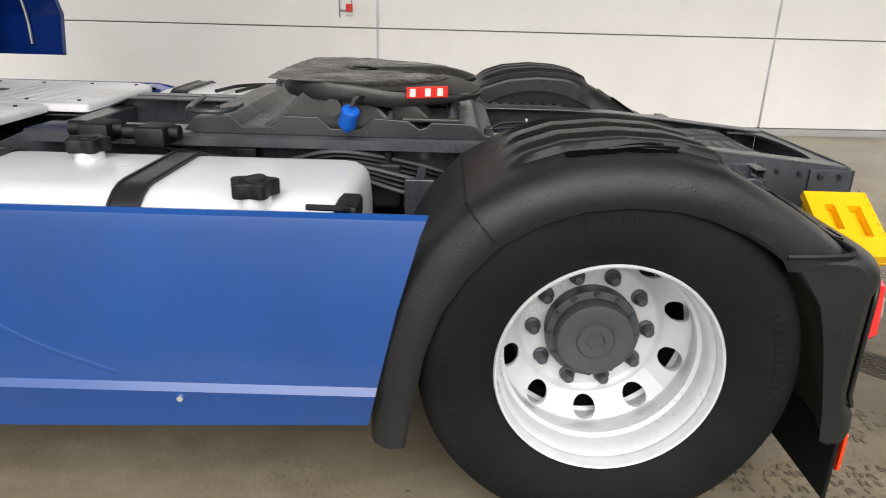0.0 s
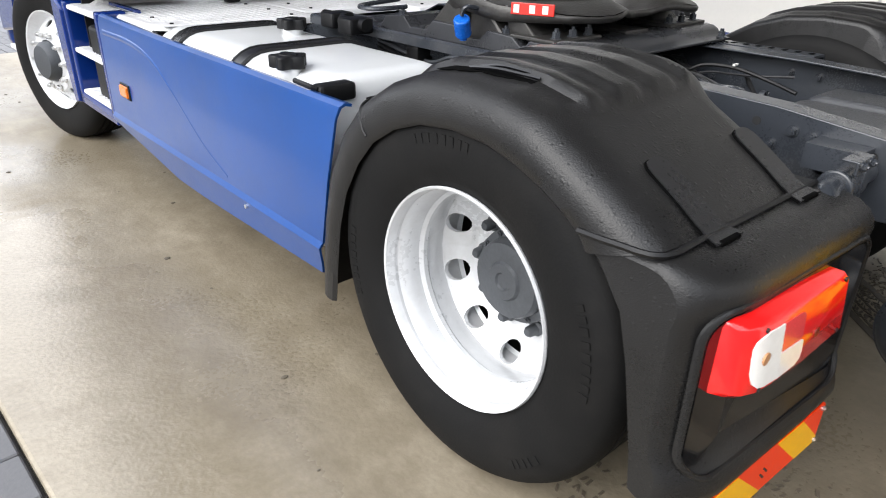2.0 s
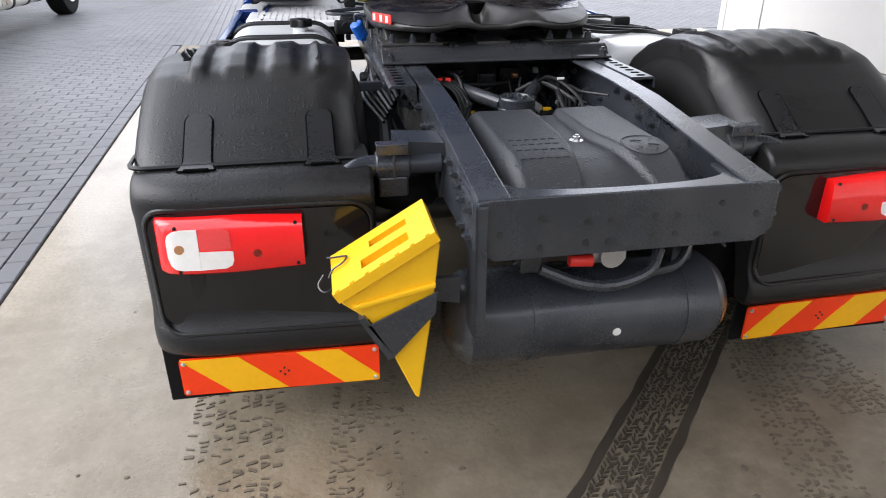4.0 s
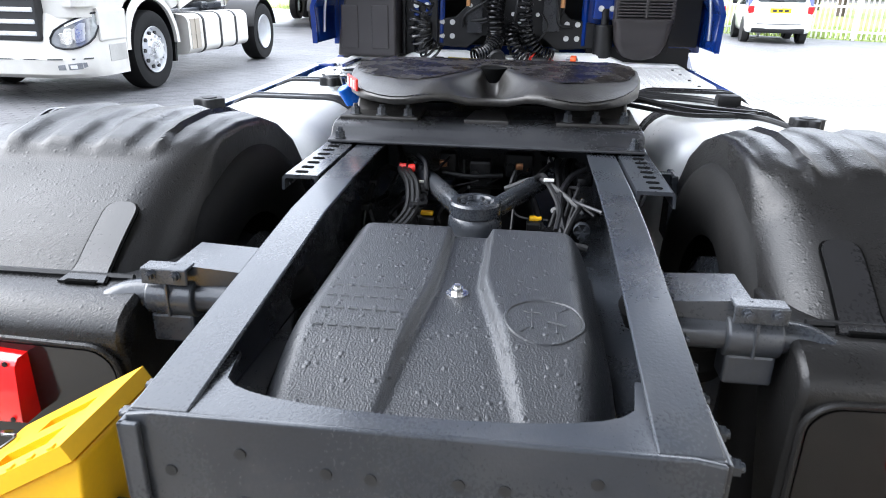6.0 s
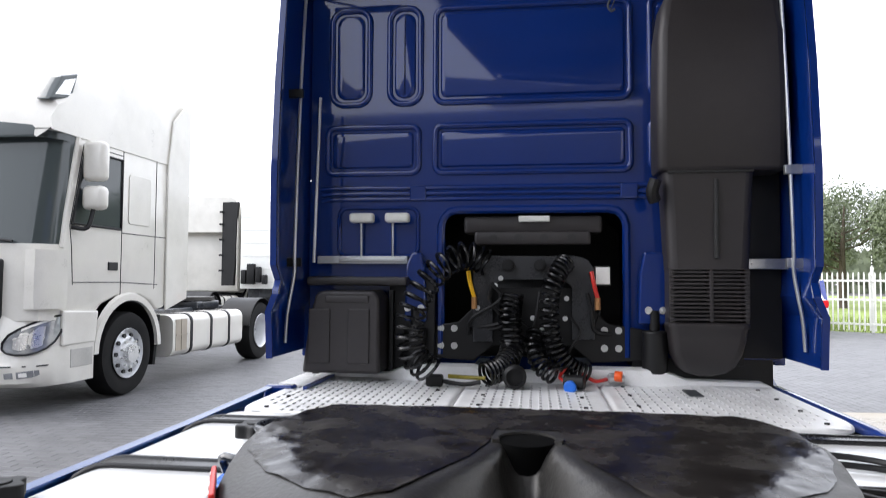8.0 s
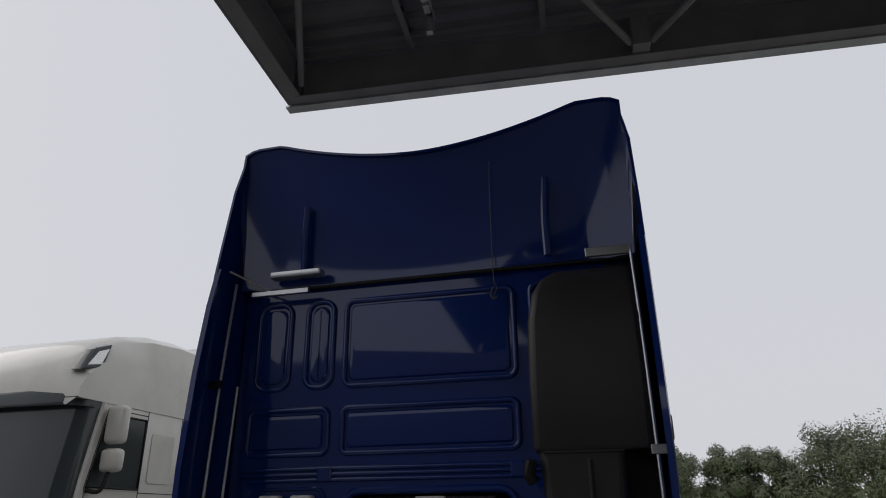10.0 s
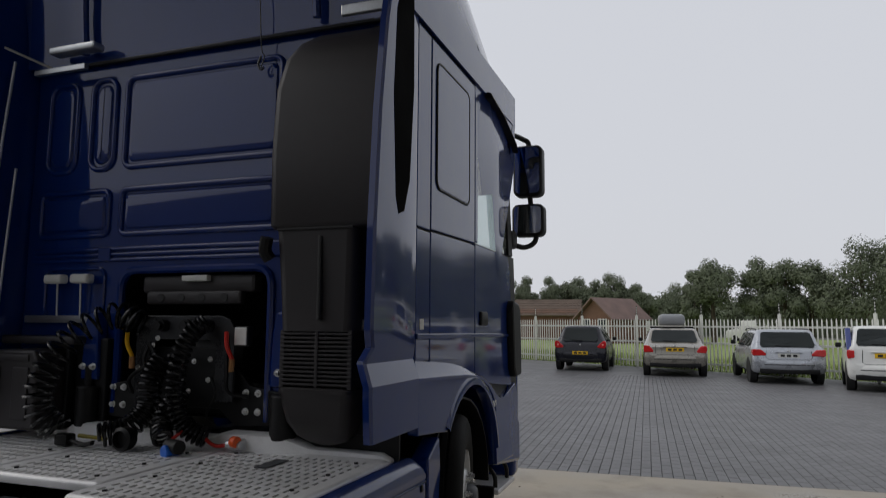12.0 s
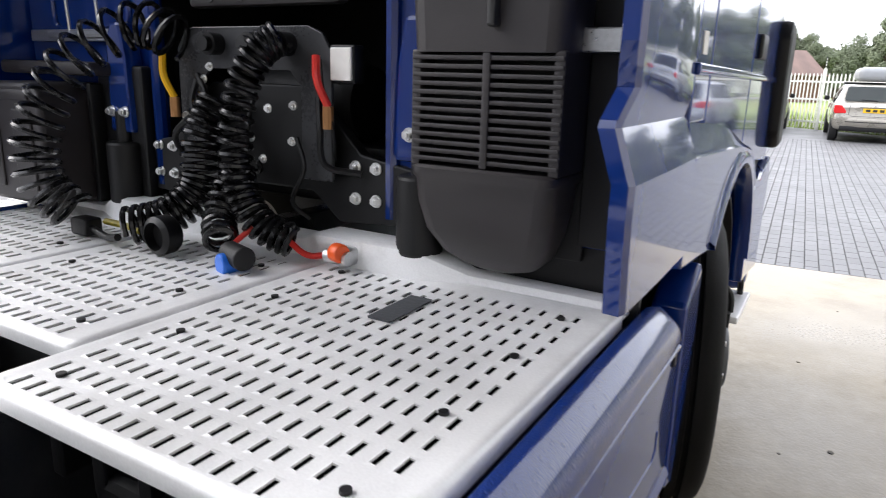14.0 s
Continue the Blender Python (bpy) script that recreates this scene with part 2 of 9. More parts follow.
# ---- mesh helpers ----
def part(name, bm, material, parent=None, label="", smooth=35, tags=None):
    bmesh.ops.recalc_face_normals(bm, faces=bm.faces[:])
    # a broad flat face keeps its own shading beside a narrow bevel
    crisp = []
    for i, e in enumerate(bm.edges):
        if len(e.link_faces) == 2 and e.calc_face_angle(0) > 0.17:
            a, b = [f.calc_area() for f in e.link_faces]
            if max(a, b) > 9 * min(a, b) and min(a, b) / max(1e-6, e.calc_length()) < 0.02:
                crisp.append(i)
    me = bpy.data.meshes.new(name)
    bm.to_mesh(me)
    bm.free()
    me.materials.append(material)
    me.shade_smooth()
    me.set_sharp_from_angle(angle=radians(smooth))
    for i in crisp:
        me.edges[i].use_edge_sharp = True
    ob = new(name, me)
    ob.parent = parent
    if label or tags:
        tagged(ob, label, **(tags or {}))
    return ob


def thing(name, label, category, m=None, group="", kind=""):
    ob = new(name)
    ob.empty_display_size = 0.1
    if m is not None:
        ob.matrix_world = m
    return tagged(ob, label, category, group, kind)


def merge(bm, tmp, bev=0.0, seg=2, m=None):
    if bev:
        bmesh.ops.bevel(tmp, geom=[e for e in tmp.edges if len(e.link_faces) == 2 and e.calc_face_angle(0) > 0.45], offset=bev, segments=seg, profile=0.5, affect="EDGES", clamp_overlap=True)
    if m is not None:
        tmp.transform(m)
    me = bpy.data.meshes.new("tmp")
    tmp.to_mesh(me)
    tmp.free()
    bm.from_mesh(me)
    bpy.data.meshes.remove(me)
    return bm


def B():
    return bmesh.new()


def box(bm, a, b, bev=0.0, seg=2, m=None):
    t = B()
    bmesh.ops.create_cube(t, size=1)
    s = [b[i] - a[i] for i in range(3)]
    c = [(a[i] + b[i]) / 2 for i in range(3)]
    t.transform(Matrix.Translation(c) @ Matrix.Diagonal((*s, 1)))
    return merge(bm, t, bev, seg, m)


def at3(axis, h, u, v):
    return (h, u, v) if axis == "x" else (u, h, v) if axis == "y" else (u, v, h)


def prism(bm, pts, axis, a, b, bev=0.0, seg=2, m=None):
    """A polygon of two coordinates, pushed from a to b along axis."""
    t = B()
    r0 = [t.verts.new(at3(axis, a, *p)) for p in pts]
    r1 = [t.verts.new(at3(axis, b, *p)) for p in pts]
    k = len(pts)
    t.faces.new(r0)
    t.faces.new(r1[::-1])
    for i in range(k):
        t.faces.new((r0[i], r1[i], r1[(i + 1) % k], r0[(i + 1) % k]))
    bmesh.ops.recalc_face_normals(t, faces=t.faces[:])
    return merge(bm, t, bev, seg, m)


def loft(bm, rings, closed=True, caps=True, thick=0.0, m=None, bev=0.0):
    t = B()
    rows = [[t.verts.new(p) for p in ring] for ring in rings]
    for r0, r1 in zip(rows, rows[1:]):
        k = len(r0)
        for i in range(k if closed else k - 1):
            t.faces.new((r0[i], r0[(i + 1) % k], r1[(i + 1) % k], r1[i]))
    if caps and closed:
        t.faces.new(rows[0][::-1])
        t.faces.new(rows[-1])
    bmesh.ops.recalc_face_normals(t, faces=t.faces[:])
    if thick:
        bmesh.ops.solidify(t, geom=t.faces[:], thickness=thick)
    return merge(bm, t, bev, 2, m)


def rev(bm, prof, axis="x", c=(0, 0, 0), n=48, closed=False, m=None):
    """A profile of (radius, height) turned round an axis through c. closed: the profile is a ring."""
    t = B()
    rows = []
    for i in range(n):
        a = 2 * math.pi * i / n
        rows.append([t.verts.new(Vector(c) + Vector(at3(axis, h, r * math.cos(a), r * math.sin(a)))) for r, h in prof])
    k = len(prof)
    for i in range(n):
        r0, r1 = rows[i], rows[(i + 1) % n]
        for j in range(k if closed else k - 1):
            t.faces.new((r0[j], r0[(j + 1) % k], r1[(j + 1) % k], r1[j]))
    bmesh.ops.remove_doubles(t, verts=t.verts[:], dist=1e-5)
    bmesh.ops.recalc_face_normals(t, faces=t.faces[:])
    return merge(bm, t, m=m)


def cyl(bm, p, q, r, n=16, r2=None, bev=0.0):
    p, q = Vector(p), Vector(q)
    t = B()
    bmesh.ops.create_cone(t, cap_ends=True, segments=n, radius1=r, radius2=r if r2 is None else r2, depth=(q - p).length)
    m = Matrix.Translation((p + q) / 2) @ (q - p).to_track_quat("Z", "Y").to_matrix().to_4x4()
    return merge(bm, t, bev, 2, m)


def curve(pts, steps=6):
    """A smooth line through points."""
    pts = [Vector(p) for p in pts]
    if len(pts) < 3:
        return pts
    out = []
    ext = [2 * pts[0] - pts[1], *pts, 2 * pts[-1] - pts[-2]]
    for i in range(1, len(ext) - 2):
        p0, p1, p2, p3 = ext[i - 1 : i + 3]
        for s in range(steps):
            u = s / steps
            out.append(0.5 * (2 * p1 + (p2 - p0) * u + (2 * p0 - 5 * p1 + 4 * p2 - p3) * u * u + (3 * p1 - p0 - 3 * p2 + p3) * u**3))
    return out + [pts[-1]]


def tube(bm, pts, r, n=8, steps=6, loop=False):
    line = curve(pts, steps) if steps else [Vector(p) for p in pts]
    up = Vector((0.13, 0.21, 0.97))
    rings = []
    for i, p in enumerate(line):
        d = ((line[(i + 1) % len(line)] - line[i - 1]) if loop else (line[min(i + 1, len(line) - 1)] - line[max(i - 1, 0)])).normalized()
        s = d.cross(up)
        if s.length < 0.05:
            s = d.cross(Vector((1, 0, 0)))
        s.normalize()
        up = s.cross(d)
        rings.append([p + r * (math.cos(2 * math.pi * k / n) * s + math.sin(2 * math.pi * k / n) * up) for k in range(n)])
    if loop:
        rings.append(rings[0])
    return loft(bm, rings, caps=not loop)


def coil(bm, pts, big, r, turns, n=6):
    """A spiral hose round a smooth line."""
    line = curve(pts, 14)
    steps = int(turns * 14)
    up, out = Vector((0.2, 0.9, 0.1)), []
    for i in range(steps + 1):
        u = i / steps * (len(line) - 1)
        k = min(int(u), len(line) - 2)
        p = line[k].lerp(line[k + 1], u - k)
        d = (line[k + 1] - line[k]).normalized()
        s = d.cross(up).normalized()
        up = s.cross(d)
        a = 2 * math.pi * turns * i / steps
        out.append(p + big * (math.cos(a) * s + math.sin(a) * up))
    return tube(bm, out, r, n, 0)


def rrect4(x0, x1, z0, z1, radii, n=5):
    """As rrect, with a radius for each corner: upper right, upper left, lower left, lower right."""
    out = []
    for (cx, cz, a0), r in zip(((x1, z1, 0), (x0, z1, 90), (x0, z0, 180), (x1, z0, 270)), radii):
        cx, cz = cx - r if cx == x1 else cx + r, cz - r if cz == z1 else cz + r
        for i in range(n + 1):
            a = radians(a0 + 90 * i / n)
            out.append((cx + r * math.cos(a), cz + r * math.sin(a)))
    return out


def rrect(x0, x1, z0, z1, r, n=5):
    """A rounded rectangle as a list of two coordinates."""
    out = []
    for cx, cz, a0 in ((x1 - r, z1 - r, 0), (x0 + r, z1 - r, 90), (x0 + r, z0 + r, 180), (x1 - r, z0 + r, 270)):
        for i in range(n + 1):
            a = radians(a0 + 90 * i / n)
            out.append((cx + r * math.cos(a), cz + r * math.sin(a)))
    return out


def nut(bm, p, d, r=0.012, h=0.012, washer=True):
    """A hexagon bolt head at p, facing along d."""
    p, d = Vector(p), Vector(d).normalized()
    if washer:
        cyl(bm, p, p + 0.003 * d, r * 1.35, 12)
    cyl(bm, p + 0.003 * d, p + (0.003 + h) * d, r, 6)
    return cyl(bm, p + (0.003 + h) * d, p + (0.003 + h * 1.5) * d, r * 0.55, 8)


# ---- the yard, the wall and the canopy ----
def structure(name, bm, material, label, m=None, parent=None):
    ob = part(name, bm, material, parent, smooth=30)
    if m is not None:
        ob.matrix_world = m
    return tagged(ob, label, name.split("_")[0], kind="structure")


bm = B()
bmesh.ops.create_grid(bm, x_segments=40, y_segments=40, size=1500)
bm.transform(Matrix.Translation((0, 0, -0.06)))
structure("ground", bm, JOINT, "dark joint sand and soil under the paved yard")

def brown_track(m, u0, u1, col, amount, slope=0.0, least=0.45, streak=None, dull=0.0, end=0.5, start=-30.0):
    """A darker brown track along the slab, with an uneven edge."""
    n, l = m.node_tree.nodes, m.node_tree.links
    b = n["Principled BSDF"]
    old = b.inputs["Base Color"].links[0].from_socket
    tc = n.new("ShaderNodeTexCoord")
    sep = n.new("ShaderNodeSeparateXYZ")
    l.new(tc.outputs["Object"], sep.inputs[0])
    no = n.new("ShaderNodeTexNoise")
    no.inputs["Scale"].default_value, no.inputs["Detail"].default_value, no.inputs["Roughness"].default_value = 2.6, 8, 0.66
    l.new(tc.outputs["Object"], no.inputs["Vector"])
    wob = n.new("ShaderNodeMath")
    wob.operation = "MULTIPLY_ADD"
    l.new(no.outputs["Fac"], wob.inputs[0])
    wob.inputs[1].default_value = 0.4
    slant = n.new("ShaderNodeMath")
    slant.operation = "MULTIPLY_ADD"
    l.new(sep.outputs["Y"], slant.inputs[0])
    slant.inputs[1].default_value = -slope
    l.new(sep.outputs["X"], slant.inputs[2])
    l.new(slant.outputs[0], wob.inputs[2])
    lo = n.new("ShaderNodeMapRange")
    lo.interpolation_type = "SMOOTHSTEP"
    lo.inputs["From Min"].default_value, lo.inputs["From Max"].default_value = u0 + 0.06, u0 + 0.34
    hi = n.new("ShaderNodeMapRange")
    hi.interpolation_type = "SMOOTHSTEP"
    hi.inputs["From Min"].default_value, hi.inputs["From Max"].default_value = u1 + 0.35, u1 + 0.12
    l.new(wob.outputs[0], lo.inputs["Value"])
    l.new(wob.outputs[0], hi.inputs["Value"])
    mul = n.new("ShaderNodeMath")
    mul.operation = "MULTIPLY"
    l.new(lo.outputs["Result"], mul.inputs[0])
    l.new(hi.outputs["Result"], mul.inputs[1])
    grit = n.new("ShaderNodeTexNoise")
    grit.inputs["Scale"].default_value, grit.inputs["Detail"].default_value, grit.inputs["Roughness"].default_value = 9.0, 8, 0.7
    if streak:
        mp = n.new("ShaderNodeMapping")
        mp.inputs["Rotation"].default_value = (0, 0, radians(streak[0]))
        mp.inputs["Scale"].default_value = (streak[1], streak[2], 1)
        l.new(tc.outputs["Object"], mp.inputs["Vector"])
        l.new(mp.outputs["Vector"], grit.inputs["Vector"])
    else:
        l.new(tc.outputs["Object"], grit.inputs["Vector"])
    gr = n.new("ShaderNodeMapRange")
    gr.inputs["From Min"].default_value, gr.inputs["From Max"].default_value = 0.32, 0.62
    gr.inputs["To Min"].default_value, gr.inputs["To Max"].default_value = least * amount, amount
    l.new(grit.outputs["Fac"], gr.inputs["Value"])
    out = n.new("ShaderNodeMapRange")
    out.interpolation_type = "SMOOTHSTEP"
    out.inputs["From Min"].default_value, out.inputs["From Max"].default_value = end, end - 1.1
    l.new(sep.outputs["Y"], out.inputs["Value"])
    cut = n.new("ShaderNodeMath")
    cut.operation = "MULTIPLY"
    l.new(mul.outputs[0], cut.inputs[0])
    tail = n.new("ShaderNodeMapRange")
    tail.interpolation_type = "SMOOTHSTEP"
    tail.inputs["From Min"].default_value, tail.inputs["From Max"].default_value = start, start + 1.0
    l.new(sep.outputs["Y"], tail.inputs["Value"])
    span = n.new("ShaderNodeMath")
    span.operation = "MULTIPLY"
    l.new(out.outputs["Result"], span.inputs[0])
    l.new(tail.outputs["Result"], span.inputs[1])
    l.new(span.outputs[0], cut.inputs[1])
    f = n.new("ShaderNodeMath")
    f.operation = "MULTIPLY"
    l.new(cut.outputs[0], f.inputs[0])
    l.new(gr.outputs["Result"], f.inputs[1])
    mx = n.new("ShaderNodeMix")
    mx.data_type = "RGBA"
    l.new(f.outputs[0], mx.inputs["Factor"])
    l.new(old, mx.inputs["A"])
    mx.inputs["B"].default_value = (*col, 1)
    l.new(mx.outputs["Result"], b.inputs["Base Color"])
    if dull:
        was = b.inputs["Roughness"].links[0].from_socket
        dry = n.new("ShaderNodeMix")
        l.new(f.outputs[0], dry.inputs["Factor"])
        l.new(was, dry.inputs["A"])
        dry.inputs["B"].default_value = dull
        l.new(dry.outputs["Result"], b.inputs["Roughness"])
        matt = n.new("ShaderNodeMix")
        l.new(f.outputs[0], matt.inputs["Factor"])
        matt.inputs["A"].default_value, matt.inputs["B"].default_value = 0.5, 0.05
        l.new(matt.outputs["Result"], b.inputs["Specular IOR Level"])


brown_track(CONCRETE, 1.75, 5.2, (0.205, 0.172, 0.118), 0.85, 0.24, end=-0.8)
# streaky mud of the driving track on the near side
brown_track(CONCRETE, 0.42, 1.5, (0.12, 0.095, 0.062), 0.45, 0.0, 0.0, (14, 1.0, 0.45))
# darker brown across the slab from the rear axle backwards
brown_track(CONCRETE, 1.35, 3.6, (0.085, 0.07, 0.05), 0.75, 0.0, 0.6, None, 0.0, -7.4)


def wet_film(m, reach, rough):
    """Standing water with an uneven rim, from the slab's edge inwards."""
    n, l = m.node_tree.nodes, m.node_tree.links
    b = n["Principled BSDF"]
    was = b.inputs["Roughness"].links[0].from_socket
    tc, sep = n.new("ShaderNodeTexCoord"), n.new("ShaderNodeSeparateXYZ")
    l.new(tc.outputs["Object"], sep.inputs[0])
    no = n.new("ShaderNodeTexNoise")
    no.inputs["Scale"].default_value, no.inputs["Detail"].default_value, no.inputs["Roughness"].default_value = 1.7, 6, 0.6
    l.new(tc.outputs["Object"], no.inputs["Vector"])
    far = n.new("ShaderNodeMath")
    far.operation = "MULTIPLY_ADD"
    l.new(no.outputs["Fac"], far.inputs[0])
    far.inputs[1].default_value = 1.6
    l.new(sep.outputs["X"], far.inputs[2])
    gate = n.new("ShaderNodeMapRange")
    gate.interpolation_type = "SMOOTHSTEP"
    gate.inputs["From Min"].default_value, gate.inputs["From Max"].default_value = reach + 0.95, reach + 0.62
    l.new(far.outputs[0], gate.inputs["Value"])
    mix = n.new("ShaderNodeMix")
    l.new(gate.outputs["Result"], mix.inputs["Factor"])
    l.new(was, mix.inputs["A"])
    mix.inputs["B"].default_value = rough
    l.new(mix.outputs["Result"], b.inputs["Roughness"])


wet_film(CONCRETE, 0.62, 0.2)
SLAB = pose(-2.52, 7.3, 0, 0, 0, 3.4)
bm = B()
box(bm, (0, -24, -0.2), (7.7, 0, 0), 0.012)
pavement = structure("pavement", bm, CONCRETE, "wet brownish concrete slab with tyre marks and puddles", SLAB)


def tyre_track(u, v, turn, length, width, name="tyre_track", full=0.0, bands=False):
    """Muddy block prints of a tread on the slab, with its shoulders where it is deep."""
    verts, faces = [], []
    rng = random.Random(int(u * 100) + 5)
    at_, u0, v0 = pose(u, v, 0, 0, 0, turn), u, v

    def block(q, z):
        i = len(verts)
        verts.extend([(a, b, z) for a, b in q] + [(a, b, 0.0) for a, b in q])
        faces.extend([(i, i + 1, i + 2, i + 3), (i, i + 4, i + 5, i + 1), (i + 1, i + 5, i + 6, i + 2), (i + 2, i + 6, i + 7, i + 3), (i + 3, i + 7, i + 4, i)])

    v = 0.0
    while v < length:
        for k in range(8):
            if rng.random() < 0.2 + 0.4 * noise.noise((u0 * 9, v * 2.2, k * 0.6)) - full:
                continue
            u = (k - 3.5) * width / 8 + rng.uniform(-0.004, 0.004)
            w, h, s = width / 8 * rng.uniform(0.2, 0.42), 0.005 + rng.uniform(0, 0.008), rng.uniform(-0.012, 0.012)
            if bands:
                h, s, w = h + 0.003, (0.014 if k % 2 else -0.014) + rng.uniform(-0.004, 0.004), w * 1.15
            block([(u - w, v), (u + w, v + s), (u + w, v + h + s), (u - w, v + h)], 0.0035)
        if bands:
            for side_ in (-1, 1):
                e = [width / 2 + 0.004 + 0.003 * noise.noise((v * 20, side_, 2)), width / 2 + 0.034 + 0.010 * noise.noise((v * 7, side_, 5))]
                f = [width / 2 + 0.004 + 0.003 * noise.noise((v * 20 + 0.42, side_, 2)), width / 2 + 0.034 + 0.010 * noise.noise((v * 7 + 0.147, side_, 5))]
                q = [(side_ * e[0], v), (side_ * e[1], v), (side_ * f[1], v + 0.021), (side_ * f[0], v + 0.021)]
                block(q if side_ > 0 else q[::-1], 0.0025)
        v += 0.021
    me = bpy.data.meshes.new(name)
    me.from_pydata(verts, [], faces)
    me.materials.append(WETMUD if bands else MUD)
    ob = new(name, me)
    ob.parent = pavement
    ob.matrix_local = at_
    return tagged(ob, "dark muddy tread prints on the concrete", kind="stuff")


OLDMUD = mat("old_tread_mud", (0.115, 0.095, 0.068), 0.55, var=0.35, fine=60, bump=0.3)
WETMUD = mat("wet_tread_mud", (0.040, 0.033, 0.024), 0.5, var=0.35, fine=60, bump=0.3)
MUD = mat("tread_mud", (0.095, 0.079, 0.056), 0.7, var=0.3, fine=60, bump=0.3)
tyre_track(1.72, -8.85, -45, 1.6, 0.15, full=0.25, bands=True)
tyre_track(2.52, -9.1, -17, 1.5, 0.2)
for x, y, turn, length, width in ((1.30, 1.0, 0.5, 2.6, 0.26), (1.02, -0.9, 1.5, 1.7, 0.26)):
    at = SLAB.inverted() @ Vector((x, y, 0))
    tyre_track(at.x, at.y, turn - 3.4, length, width, full=-0.1).data.materials[0] = OLDMUD
for x, y, turn, length, width in ((-1.03, -1.55, 1.0, 1.3, 0.30), (-0.70, -1.5, -4.0, 1.1, 0.22)):
    at = SLAB.inverted() @ Vector((x, y, 0))
    tyre_track(at.x, at.y, turn - 3.4, length, width, full=-0.35).data.materials[0] = OLDMUD
rng = random.Random(31)
bm = B()
for k in range(420):
    d = abs(rng.gauss(0, 0.5))
    p = SLAB.inverted() @ Vector((1.30 + rng.gauss(0, 0.16) + 0.1 * d, 2.6 - d * 2.2 + rng.gauss(0, 0.2), 0.001))
    r = rng.uniform(0.003, 0.011) * (1.6 if k % 9 == 0 else 1)
    t = B()
    bmesh.ops.create_icosphere(t, subdivisions=1, radius=r)
    t.transform(Matrix.Translation(p) @ Matrix.Rotation(rng.uniform(0, 3), 4, "Z") @ Matrix.Diagonal((1, rng.uniform(0.5, 2.2), 0.3, 1)))
    merge(bm, t)
tagged(part("wheel_dirt", bm, MUD, pavement), "wet dark dirt fallen beside the front wheel", kind="stuff")
rng = random.Random(3)
bm = B()
for k in range(260):
    u, v, r = rng.uniform(0.2, 7.4), rng.uniform(-11, -0.3), rng.uniform(0.004, 0.016)
    t = B()
    bmesh.ops.create_icosphere(t, subdivisions=1, radius=r)
    t.transform(Matrix.Translation((u, v, 0.001)) @ Matrix.Diagonal((1, rng.uniform(0.5, 1.4), 0.35, 1)))
    merge(bm, t)
tagged(part("mud_crumbs", bm, MUD, pavement), "small crumbs of dark mud scattered on the concrete", kind="stuff")

# the wall beside the slab: insulated panels in a steel frame
WALL = pose(5.1, 0, 0, 0, 0, 3)
bm = B()
box(bm, (0.05, -18, -0.05), (0.25, 6.5, 6.25))
wall = structure("wall_east", bm, SEAL, "long white insulated panel wall of the hall with thin grey joints", WALL)
COLS = [-17.9, -16.5, -12.05, -7.6, -3.15, 1.3, 5.75, 6.5]
ROWS_Z = [0.08, 1.085, 2.15, 3.25, 4.35, 5.3, 6.25]
for y0, y1 in zip(COLS, COLS[1:]):
    for z0, z1 in zip(ROWS_Z, ROWS_Z[1:]):
        bm = B()
        box(bm, (0, y0 + 0.012, z0 + 0.006), (0.06, y1 - 0.012, z1 - 0.006), 0.006)
        part("panel", bm, PANEL, wall)
for y0 in COLS[1:-1]:
    bm = B()
    box(bm, (0.012, y0 - 0.011, 0.1), (0.06, y0 + 0.011, 6.25))
    part("joint_strip", bm, STEEL, wall)
bm = B()
prism(bm, [(-0.025, 0), (0.06, 0), (0.06, 0.085), (-0.01, 0.075), (-0.025, 0.05)], "y", -18, 6.5, m=None)
part("base_trim", bm, SEAL, wall, "grey steel base rail")
bm = B()
box(bm, (-0.004, 6.5, 0), (0.27, 6.62, 6.25), 0.01)
part("end_trim", bm, PANEL, wall)

# an unseen dark wall, added behind the slab to keep light off the cab
bm = B()
box(bm, (-40, -0.4, -0.05), (30, 0, 7.5))
structure("wall_south", bm, CANOPY, "unseen plain dark grey wall added behind the slab to cut light", pose(0, -17, 0, 0, 0, 3))

# a small red and white fire call point on the wall
call = thing("call_point", "small red and white call point with conduit on the wall", "alarm", WALL @ pose(0, 1.6, 1.27))
bm = B()
box(bm, (-0.05, -0.035, -0.06), (0, 0.035, 0.03), 0.008)
part("housing", bm, LABEL, call)
bm = B()
box(bm, (-0.075, -0.035, -0.02), (-0.05, 0.035, 0.06), 0.008)
part("button", bm, REDP, call, "red call button")
bm = B()
tube(bm, [(-0.012, -0.02, 0.03), (-0.012, -0.02, 0.5), (-0.012, -0.02, 4.9)], 0.009, 8, 0)
tube(bm, [(-0.012, 0.11, -0.08), (-0.012, 0.11, 0.5), (-0.012, 0.11, 4.9)], 0.009, 8, 0)
tube(bm, [(-0.012, 0.03, -0.01), (-0.012, 0.11, -0.01)], 0.009, 8, 0)
part("conduit", bm, STEEL, call)

# a thin post between the truck and the wall
post = thing("knob_post", "thin steel post with a round knob standing on the concrete", "post", pose(3.44, -0.53, 0))
bm = B()
cyl(bm, (0, 0, 0.012), (0, 0, 0.72), 0.011, 12)
part("pole", bm, STEEL, post)
bm = B()
rev(bm, [(0.0, 0.70), (0.028, 0.715), (0.042, 0.75), (0.042, 0.775), (0.028, 0.80), (0.0, 0.81)], "z", (0, 0, 0), 20)
part("knob", bm, mat("olive_knob", (0.10, 0.09, 0.045), 0.5), post, "olive round knob")
bm = B()
cyl(bm, (0, 0, 0.55), (0, 0, 0.60), 0.018, 12)
part("collar", bm, BLACK, post)
bm = B()
